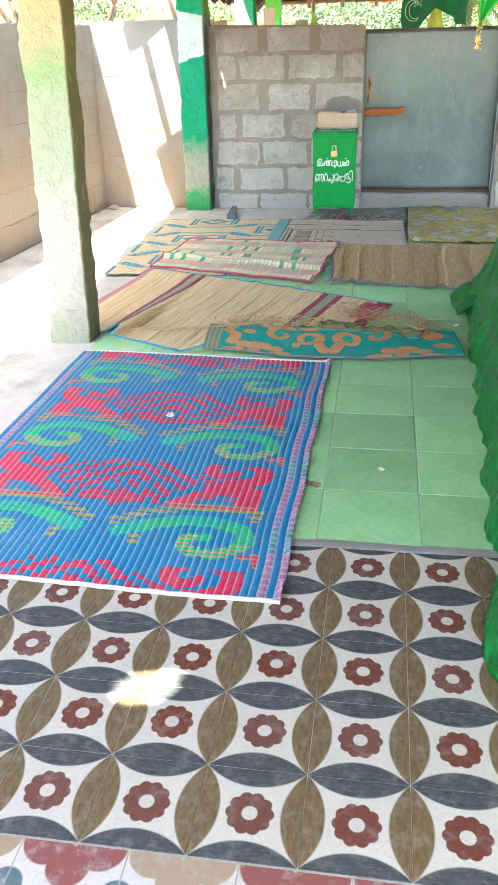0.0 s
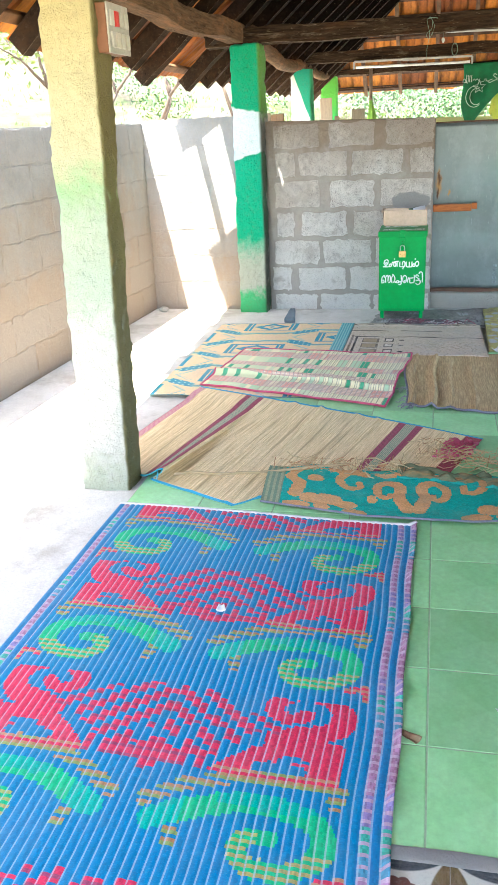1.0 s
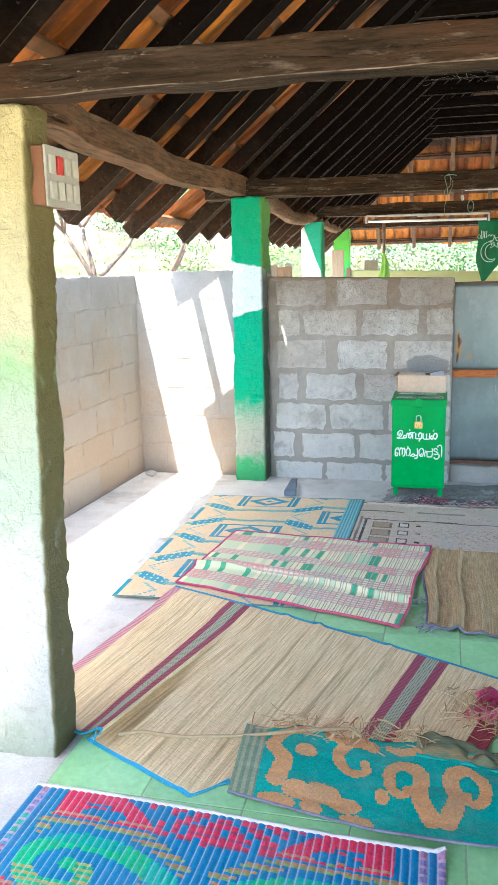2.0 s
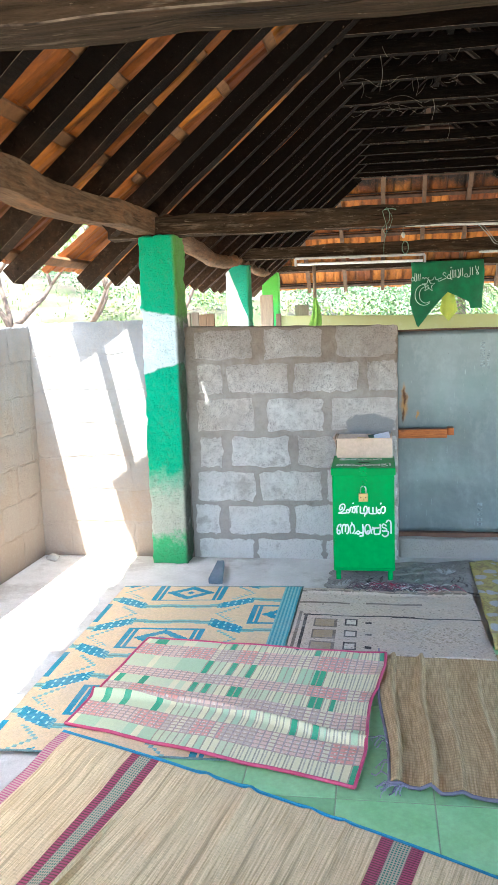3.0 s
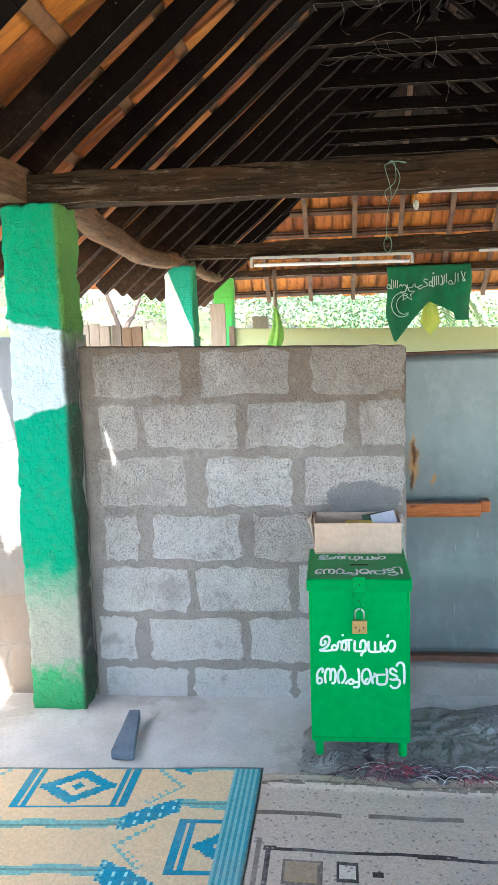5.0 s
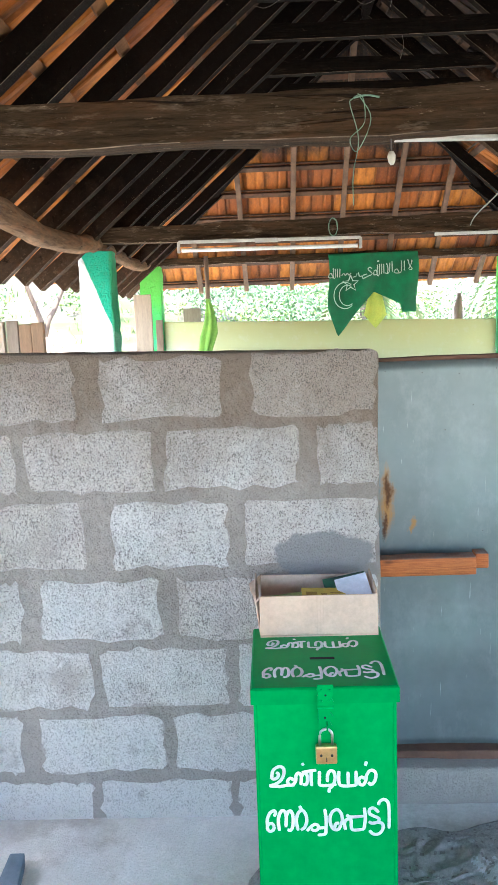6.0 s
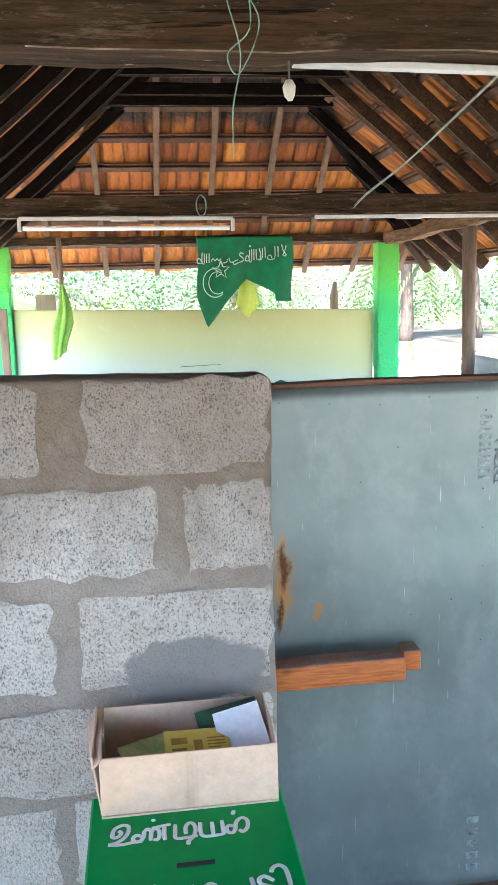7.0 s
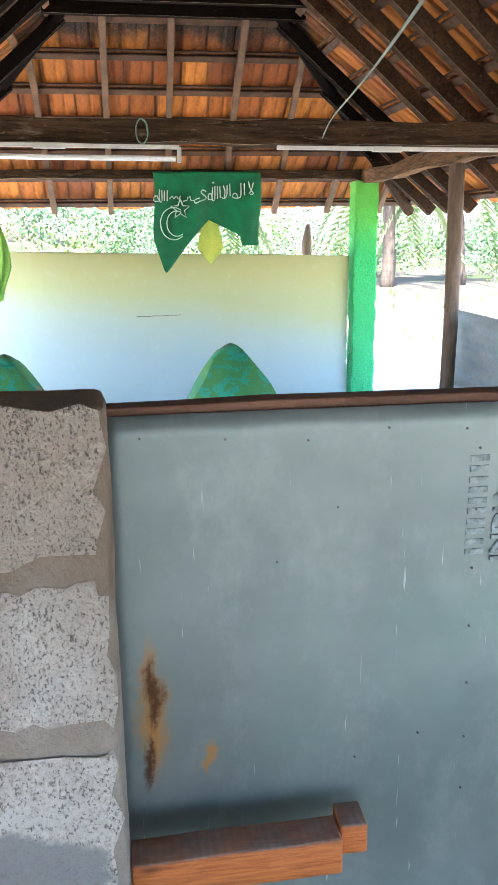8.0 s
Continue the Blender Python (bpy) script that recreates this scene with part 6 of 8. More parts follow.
def booklet(label, material, size, m, bars=None, thick=0.006):
    root = thing("booklet", label, "booklet", m)
    w, l = size
    part("pages", block((-w / 2 + 0.001, -l / 2 + 0.001, -thick), (w / 2 - 0.001, l / 2 - 0.001, -0.0008)), M_WHITE, root)
    part("cover", block((-w / 2, -l / 2, -0.0006), (w / 2, l / 2, 0.0)), material, root)
    if bars:
        for x0, y0, x1, y1 in bars[1]:
            part("printed_bar", block((x0 * w / 2, y0 * l / 2, 0.0), (x1 * w / 2, y1 * l / 2, 0.0004)), bars[0], root)
    return root
M_YELLOWCOVER = surface("yellow_cover", (0.68, 0.47, 0.06), (0.72, 0.52, 0.10), 12, 0.5, 0.05, 60)
M_GREENCOVER = surface("green_cover", (0.20, 0.34, 0.10), (0.50, 0.48, 0.20), 30, 0.5, 0.05, 90)
M_BLACKCOVER = surface("dark_cover", (0.02, 0.025, 0.03), (0.03, 0.10, 0.05), 18, 0.4, 0.05, 60)
M_BROWNINK = surface("brown_ink", (0.28, 0.16, 0.02), (0.34, 0.2, 0.03), 40, 0.6)
M_PLAINPAPER = surface("white_paper", (0.72, 0.74, 0.80), (0.78, 0.80, 0.84), 5, 0.6, 0.03, 60, vary=0.05)
z0 = 0.634
booklet("yellow printed booklet lying open-edged in a carton", M_YELLOWCOVER, (0.115, 0.075), pose(0.690, 6.540, z0 + 0.088, 14, 3, 4), (M_BROWNINK, [(-0.8, 0.1, -0.3, 0.5), (-0.8, -0.3, -0.35, -0.15), (-0.12, -0.35, 0.14, 0.3), (0.3, 0.35, 0.85, 0.42), (0.3, 0.15, 0.85, 0.22), (0.3, -0.05, 0.85, 0.02), (0.3, -0.25, 0.7, -0.18)]))
booklet("green printed booklet tilted in a carton", M_GREENCOVER, (0.105, 0.075), pose(0.612, 6.555, z0 + 0.070, 16, 6, 34))
booklet("pale printed booklet in a carton", M_GREENCOVER, (0.10, 0.08), pose(0.640, 6.565, z0 + 0.066, 12, 0, 8))
booklet("black and green booklet leaning in a carton", M_BLACKCOVER, (0.115, 0.085), pose(0.752, 6.585, z0 + 0.096, 26, -9, 5))
booklet("plain white paper leaning in a carton", M_PLAINPAPER, (0.085, 0.085), pose(0.768, 6.565, z0 + 0.098, 30, -12, 3), thick=0.002)

# ---- metal sheet closing the gap, with battens ----
def metal_sheet():
    root = thing("metal_sheet", "dull zinc sheet nailed to a frame, with rust streaks and stencilling", "metal sheet", (0.845, 6.848, 0))
    def dent(x, z):
        return 0.014 * noise.noise(Vector((x * 2.2, z * 2.2, 0))) + 0.003 * noise.noise(Vector((x * 6, z * 6, 1)))
    bm = bmesh.new()
    grid = {}
    for i in range(43):
        for j in range(41):
            x, z = 1.05 * i / 42, 0.118 + 1.183 * j / 40
            grid[i, j] = bm.verts.new((x, dent(x, z), z))
    for i in range(42):
        for j in range(40):
            bm.faces.new((grid[i, j], grid[i + 1, j], grid[i + 1, j + 1], grid[i, j + 1]))
    ext = bmesh.ops.extrude_face_region(bm, geom=bm.faces[:])
    bmesh.ops.translate(bm, vec=(0, 0.002, 0), verts=[g for g in ext["geom"] if isinstance(g, bmesh.types.BMVert)])
    bmesh.ops.recalc_face_normals(bm, faces=bm.faces)
    body = part("sheet", bm, M_SHEET, root, smooth=True)
    part("top_rail", rough_box((0, 0.012, 1.296), (1.06, 0.05, 1.311), 0.1, 0.003, 5, 0.004), M_RAILWOOD, root, "dark wooden rail")
    part("bottom_rail", rough_box((-0.0, -0.04, 0.095), (1.05, 0.03, 0.125), 0.1, 0.004, 5, 0.004), M_RAILWOOD, root, "worn wooden rail")
    for x, z in [(0.05 + 0.105 * k, 1.273 - 0.006 * (k % 3)) for k in range(10)] + [(0.49, 1.24 - 0.085 * k) for k in range(7)] + [(0.33, 0.80), (0.42, 0.83), (0.22, 1.1), (0.30, 1.17)]:
        part("nail", tube([(x, dent(x, z) - 0.002, z), (x, dent(x, z) + 0.004, z)], 0.0017, 6), M_DARKMETAL, root)
    # stencilled maker's mark as plain bars
    def bar(x0, z0, x1, z1):
        y = dent((x0 + x1) / 2, (z0 + z1) / 2)
        part("stencil_bar", block((x0, y - 0.0014, z0), (x1, y + 0.002, z1)), M_INK, body)
    for k in range(5):
        z = 1.09 + 0.0295 * k
        bar(0.478, z, 0.504, z + 0.008)
        bar(0.478, z + 0.014, 0.504, z + 0.022)
        bar(0.470, 0.16 + 0.03 * k, 0.498, 0.176 + 0.03 * k)
    # the country of make, stencilled upwards beside the mark
    text = bpy.data.curves.new("stencil_word", "FONT")
    text.body, text.size, text.extrude, text.offset = "INDIA", 0.024, 0.0035, 0.0006
    holder = bpy.data.objects.new("stencil_word", text)
    me = bpy.data.meshes.new_from_object(holder)
    bpy.data.objects.remove(holder)
    wide = max(v.co.x for v in me.vertices)
    me.transform(Matrix(((0, -1, 0, 0.531), (0, 0, -1, dent(0.52, 1.13)), (0.108 / wide, 0, 0, 1.078), (0, 0, 0, 1))))
    piece("stencil_word", me, M_INK, body)
    return root
M_RAILWOOD = surface("dark_rail_wood", (0.16, 0.08, 0.05), (0.10, 0.05, 0.035), 7, 0.8, 0.6, 50)
M_INK = surface("faded_stencil_ink", (0.08, 0.10, 0.11), (0.25, 0.30, 0.31), 60, 0.6)
def zinc():
    """Dull zinc: chalky blue-grey clouds, scratches, and rust running down from two nail holes."""
    n = Nodes("zinc_sheet")
    x, y, z = n.xyz()
    big = n.noise(2.2, 5, 0.65)
    col = n.mix(n.ramp(big, (0.35, 0.0), (0.65, 1.0)), (0.125, 0.152, 0.156), (0.188, 0.220, 0.224))
    col = n.mix(n.ramp(n.noise(1.3, 4, 0.6), (0.5, 0.0), (0.72, 0.5)), col, (0.13, 0.215, 0.19))
    cloud = n.noise(8, 6, 0.75, n.vec((1, 1, 0.6)))
    col = n.mix(n.ramp(cloud, (0.5, 0.0), (0.75, 0.45)), col, (0.29, 0.32, 0.32))
    streak = n.ramp(n.noise(26, 3, 0.6, n.vec((5, 1, 0.3))), (0.68, 0.0), (0.74, 0.8))
    col = n.mix(n.math("MULTIPLY", streak, 0.6), col, (0.6, 0.64, 0.64))
    scuff = n.ramp(n.noise(60, 3, 0.7, n.vec((0.3, 1, 2), (0, 0.5, 0))), (0.70, 0.0), (0.76, 0.5))
    col = n.mix(scuff, col, (0.14, 0.16, 0.16))
    wob = n.math("MULTIPLY_ADD", n.noise(16, 5, 0.75), 0.05, n.math("SUBTRACT", x, 0.025))
    ragged = n.math("MULTIPLY_ADD", n.noise(40, 5, 0.8, n.vec((2.2, 1, 0.22))), 1.6, -0.8)
    def spot(cx, top, low, w):
        """A run of rust, widest a third of the way down."""
        a = n.math("DIVIDE", n.math("ABSOLUTE", n.math("SUBTRACT", wob, cx)), w)
        b = n.math("DIVIDE", n.math("ABSOLUTE", n.math("SUBTRACT", z, (top + low) / 2)), (top - low) / 2)
        d = n.math("ADD", n.math("ADD", a, n.math("POWER", b, 2.0)), ragged)
        return n.math("SUBTRACT", 1.0, n.step(d, 0.75, 0.6))
    rust = either(n, spot(0.052, 0.985, 0.865, 0.015), spot(0.043, 0.865, 0.77, 0.010))
    halo = either(n, spot(0.050, 1.01, 0.78, 0.024), spot(0.125, 0.85, 0.79, 0.009))
    col = n.mix(n.math("MULTIPLY", halo, 0.85), col, (0.34, 0.165, 0.035))
    col = n.mix(n.math("MULTIPLY", rust, 0.95), col, (0.06, 0.022, 0.008))
    n.bump(n.noise(3.0, 3, 0.5), 0.45, 0.04)
    n.bump(n.noise(11, 3, 0.6), 0.12, 0.01)
    return n.done(col, n.math("MULTIPLY_ADD", cloud, 0.25, 0.34), 0.45, 0.35)
M_SHEET = zinc()
metal_sheet()
def sawn_wood():
    """Sawn reddish wood: long grain, small knots and a greyed, dusty upper side."""
    n = Nodes("sawn_orange_wood")
    grain = n.noise(40, 5, 0.7, n.vec((0.35, 5, 5)), 0.6)
    col = n.mix(n.ramp(grain, (0.32, 0.0), (0.68, 1.0)), (0.22, 0.062, 0.018), (0.46, 0.15, 0.040))
    knot = n.cells(11, n.vec((0.7, 1, 1.6)))
    col = n.mix(n.ramp(knot, (0.06, 0.9), (0.16, 0.0)), col, (0.09, 0.028, 0.012))
    up = n.xyz(n.t.nodes.new("ShaderNodeNewGeometry").outputs["Normal"])[2]
    saw = n.math("FRACT", n.math("MULTIPLY", n.xyz()[0], 90.0))
    dust = n.mix(n.ramp(n.noise(30, 5, 0.75), (0.35, 0.0), (0.65, 1.0)), (0.15, 0.105, 0.085), (0.23, 0.175, 0.15))
    dust = n.mix(n.math("MULTIPLY", n.step(saw, 0.5, 0.3), 0.25), dust, (0.12, 0.085, 0.07))
    col = n.mix(n.math("MULTIPLY", n.step(up, 0.6, 0.2), n.ramp(n.noise(14, 4, 0.7), (0.3, 0.35), (0.6, 0.9))), col, dust)
    n.bump(grain, 0.4, 0.003)
    return n.done(col, 0.65, spec=0.25)
M_ORANGEWOOD = sawn_wood()
bat = thing("wooden_batten", "sawn orange-brown batten across a metal sheet", "batten", (0.86, 6.750, 0.010))
part("batten", rough_box((0, -0.005, 0.688), (0.274, 0.045, 0.740), 0.03, 0.0022, 9, 0.004), M_ORANGEWOOD, bat, smooth=True)
part("short_block", rough_box((0.275, 0.014, 0.700), (0.312, 0.062, 0.744), 0.03, 0.0022, 9, 0.004), M_ORANGEWOOD, bat, smooth=True)

# ---- switch board on the cream pillar ----
M_BOARD = surface("board_wood", (0.24, 0.10, 0.04), (0.18, 0.075, 0.03), 8, 0.7, 0.3, 60)
M_PLASTIC = surface("aged_white_plastic", (0.28, 0.265, 0.21), (0.36, 0.34, 0.28), 12, 0.5, 0.1, 60)
sb = thing("switch_board", "wooden switch board with aged switches on a pillar", "switch board", pose(-0.243, 3.395, 1.683))
part("back_box", block((-0.025, -0.10, -0.076), (0.028, 0.10, 0.076), 0.003), M_BOARD, sb)
face_ = part("face_plate", block((0.028, -0.101, -0.078), (0.034, 0.101, 0.078), 0.002), M_PLASTIC, sb)
M_FIXTURE_OLD = surface("yellowed_switch", (0.46, 0.43, 0.34), (0.38, 0.35, 0.27), 20, 0.5, 0.1, 60)
M_REDKEY = surface("red_switch", (0.45, 0.03, 0.02), (0.5, 0.04, 0.03), 8, 0.4)
for i in range(4):
    for j in range(2):
        m = M_REDKEY if (i, j) == (1, 1) else M_FIXTURE_OLD
        part("switch", block((0.034, -0.088 + 0.046 * i, -0.060 + 0.066 * j), (0.042, -0.056 + 0.046 * i, -0.012 + 0.066 * j), 0.002), m, sb)

# ---- lamps under the beams ----
M_FIXTURE = surface("lamp_white", (0.42, 0.40, 0.36), (0.34, 0.32, 0.28), 9, 0.4, 0.05, 60)
M_GLASS = surface("milky_tube", (0.62, 0.61, 0.58), (0.56, 0.55, 0.52), 9, 0.25, 0.02, 60)
def tube_lamp(x0, x1, y, z_top, drop, label, tilt=0.0, depth=0.02):
    root = thing("tube_lamp", label, "tube lamp", pose((x0 + x1) / 2, y, z_top, 0, tilt, 0), group="tube lamps under the beams")
    h = (x1 - x0) / 2
    part("channel", block((-h, -0.014, -depth), (h, 0.014, 0.0), 0.002), M_FIXTURE, root)
    if drop:
        part("tube", tube([(-h + 0.02, -0.006, -drop), (h - 0.02, -0.006, -drop)], 0.014, 10), M_GLASS, root, smooth=True)
        for sx in (-1, 1):
            part("end_holder", block((sx * h - 0.01, -0.016, -drop - 0.018), (sx * h + 0.01, 0.012, -0.01), 0.003), M_FIXTURE, root)
    part("ballast_cover", block((-0.10, -0.02, -depth - 0.006), (0.06, 0.016, 0.0015), 0.003), M_FIXTURE, root)
    return root
tube_lamp(-0.045, 1.205, 10.272, 1.940, 0.066, "white twin-bar tube lamp hung under a tie beam", 0.6)
tube_lamp(1.71, 2.93, 10.272, 1.932, 0.0, "white tube lamp fixed under a tie beam", 0.3)
tube_lamp(0.885, 2.2, 6.690, 1.866, 0.0, "long white tube lamp fixed under a tie beam", 1.4, 0.011)
bulb = thing("bulb_holder", "small white bulb holder hanging from a tie beam", "bulb holder", (0.889, 6.655, 1.842))
part("cord", tube([(0, 0, 0.035), (0, 0, -0.002)], 0.002, 5), M_DARKMETAL, bulb)
part("holder", tube([(0, 0, -0.002), (0, 0, -0.012), (0.001, 0, -0.026), (0.002, 0, -0.034)], 0.01, 10, radii=[0.006, 0.011, 0.009, 0.004]), M_PLASTIC, bulb, smooth=True)

# ---- ropes and wires ----
M_ROPE = surface("green_rope", (0.12, 0.21, 0.14), (0.19, 0.28, 0.20), 40, 0.8, 0.4, 90)
M_WIRE = surface("grey_green_wire", (0.13, 0.15, 0.12), (0.20, 0.21, 0.17), 30, 0.8)
def cord(name, label, pts, r, material, cat="rope"):
    return tagged(part(name, tube(smooth(pts), r, 5), material, smooth=True), label, cat)
loop = [(0.80 + 0.021 * math.sin(t * 1.7) * (1 + 0.5 * math.sin(t * 2.1)), 6.586 - 0.006 * math.sin(t * 1.7), 1.90 + 0.065 * math.cos(t * 1.15 + 0.6 * math.sin(t * 0.7)) + 0.016 * math.sin(t * 3)) for t in range(0, 8)]
cord("green_rope", "tangled green cord looped round a tie beam", loop + [(0.80, 6.585, 1.86), (0.786, 6.585, 1.78), (0.785, 6.585, 1.705)], 0.0012, M_ROPE)
cord("green_rope", "frayed green cord end sticking out from a beam", [(0.79, 6.586, 1.955), (0.82, 6.578, 1.958), (0.85, 6.576, 1.952)], 0.0024, M_ROPE)
cord("green_rope", "green cord tied round a tie beam", [(1.02 + 0.03 * math.sin(t), 10.285, 2.0 + 0.06 * math.cos(t)) for t in range(9)], 0.004, M_ROPE)
cord("electric_wire", "thin twisted wire slung between tie beams", [(1.27, 6.62, 1.87), (1.50, 7.9, 1.89), (1.70, 9.1, 1.92), (1.953, 10.28, 1.975)], 0.0028, M_WIRE, "wire")
cord("electric_wire", "thin wire slung between tie beams", [(1.28, 6.62, 1.88), (1.51, 7.9, 1.90), (1.71, 9.1, 1.935), (1.955, 10.28, 1.99)], 0.002, M_WIRE, "wire")
rng = random.Random(12)
for k in range(6):
    y = rng.choice((7.345, 7.895, 8.445, 8.755, 6.845, 6.345))
    x = rng.uniform(0.5, 1.6)
    pts = [(x + 0.07 * t + rng.uniform(-0.01, 0.01), y - 0.004, 2.935 + 0.03 * math.sin(t * 1.1 + k) + rng.uniform(-0.012, 0.012)) for t in range(7)]
    cord("cobweb_string", "dusty cobweb string under the rafters", pts, 0.0006, M_STRAND_GREY, "cobweb")
for x, y, ln in ((0.78, 7.36, 0.2), (1.02, 7.9, 0.12), (1.16, 8.46, 0.16), (0.66, 7.92, 0.1), (1.34, 9.33, 0.14)):
    cord("cobweb_string", "dusty cobweb string hanging from a collar tie", [(x, y, 2.94), (x + 0.012, y - 0.01, 2.94 - ln * 0.5), (x - 0.006, y, 2.94 - ln)], 0.0009, M_STRAND_GREY, "cobweb")
bm = bmesh.new()
for k in range(36):
    c = Vector((rng.choice((0.55, 0.8, 1.05, 1.3)) + rng.gauss(0, 0.09), rng.choice((7.36, 7.9, 8.46)) - 0.01 + rng.gauss(0, 0.02), 2.93 + rng.gauss(0, 0.035)))
    d = Vector((rng.gauss(0, 1), rng.gauss(0, 0.3), rng.gauss(-0.2, 0.8))).normalized() * rng.uniform(0.02, 0.09)
    tube([c, c + d * 0.5 + Vector((0, 0, -0.008)), c + d], 0.0007, 3, bm)
tagged(part("cobwebs", bm, M_STRAND_GREY), "tangled dusty cobwebs on the collar ties", "cobweb", kind="stuff")

# ---- behind the block wall ----
def panel_paint():
    """Whitewash, lemon above and pale aqua below."""
    n = Nodes("pale_panel_paint")
    x, y, z = n.xyz()
    w = n.math("MULTIPLY_ADD", n.noise(2.0, 5, 0.7), 0.3, n.math("MULTIPLY_ADD", x, 0.12, z))
    col = n.ramp(n.math("MULTIPLY", w, 0.5), (0.34, (0.34, 0.42, 0.41)), (0.50, (0.37, 0.43, 0.35)), (0.62, (0.39, 0.41, 0.22)), (0.78, (0.39, 0.38, 0.16)))
    col = n.mix(n.ramp(n.noise(9, 5, 0.7), (0.55, 0.0), (0.75, 0.25)), col, (0.50, 0.52, 0.46))
    n.bump(n.noise(12, 4, 0.7), 0.2, 0.01)
    return n.done(col, 0.8)
M_PANEL = panel_paint()
bm = rough_box((-0.572, 13.33, -0.05), (2.96, 13.43, 1.36), 0.25, 0.006, 2, 0.01)
for v in bm.verts:
    v.co.z -= 0.017 * (v.co.x + 0.57) * max(0.0, v.co.z)
tagged(part("wall_far", bm, M_PANEL, smooth=True), "low plastered wall washed pale aqua and lemon", "wall", kind="structure")
bm = tube([(1.0 + 0.04 * i, 13.326, 0.765 + 0.002 * math.sin(i * 1.9) + 0.001 * i) for i in range(11)], 0.0026, 5)
tagged(part("wall_crack", bm, M_DARKMETAL), "dark hairline crack in a plastered wall", "crack", kind="structure")

M_FLAG = surface("green_flag_cloth", (0.0, 0.07, 0.02), (0.0, 0.12, 0.04), 5, 0.75, 0.2, 90)
M_FLAGMARK = surface("white_flag_print", (0.46, 0.54, 0.46), (0.30, 0.42, 0.33), 30, 0.8)
# strokes of the words: metres along the flag and down from its top
SCRIPT = []
SCRIPT.append([[(0.862, 0.092), (0.848, 0.143), (0.827, 0.182)], [(0.82, 0.082), (0.836, 0.143), (0.862, 0.183), (0.834, 0.189)]])
SCRIPT.append([[(0.786, 0.098), (0.786, 0.195)]])
SCRIPT.append([[(0.757, 0.094), (0.755, 0.198), (0.728, 0.218), (0.686, 0.213), (0.69, 0.186), (0.714, 0.179), (0.728, 0.211)]])
SCRIPT.append([[(0.659, 0.099), (0.662, 0.202)]])
SCRIPT.append([[(0.636, 0.112), (0.631, 0.198), (0.607, 0.222), (0.587, 0.211)], [(0.602, 0.115), (0.617, 0.164), (0.611, 0.222)]])
SCRIPT.append([[(0.573, 0.12), (0.576, 0.218)]])
SCRIPT.append([[(0.552, 0.119), (0.552, 0.224)]])
SCRIPT.append([[(0.531, 0.119), (0.528, 0.227), (0.507, 0.227), (0.511, 0.127)], [(0.507, 0.227), (0.473, 0.226), (0.476, 0.188), (0.497, 0.182), (0.506, 0.216)], [(0.507, 0.096), (0.516, 0.086), (0.525, 0.096)]])
SCRIPT.append([[(0.452, 0.163), (0.425, 0.151), (0.408, 0.173), (0.439, 0.197), (0.452, 0.222), (0.404, 0.241), (0.356, 0.261), (0.353, 0.233), (0.396, 0.217)], [(0.349, 0.237), (0.318, 0.236), (0.308, 0.198)]])
SCRIPT.append([[(0.294, 0.208), (0.284, 0.235), (0.249, 0.245)]])
SCRIPT.append([[(0.232, 0.203), (0.212, 0.223), (0.194, 0.202), (0.174, 0.223), (0.157, 0.202), (0.136, 0.225)]])
SCRIPT.append([[(0.119, 0.153), (0.115, 0.242)]])
SCRIPT.append([[(0.095, 0.156), (0.091, 0.241)]])
SCRIPT.append([[(0.072, 0.152), (0.071, 0.241), (0.05, 0.237), (0.052, 0.143)], [(0.05, 0.241), (0.005, 0.24), (0.009, 0.205), (0.029, 0.199), (0.043, 0.23)]])

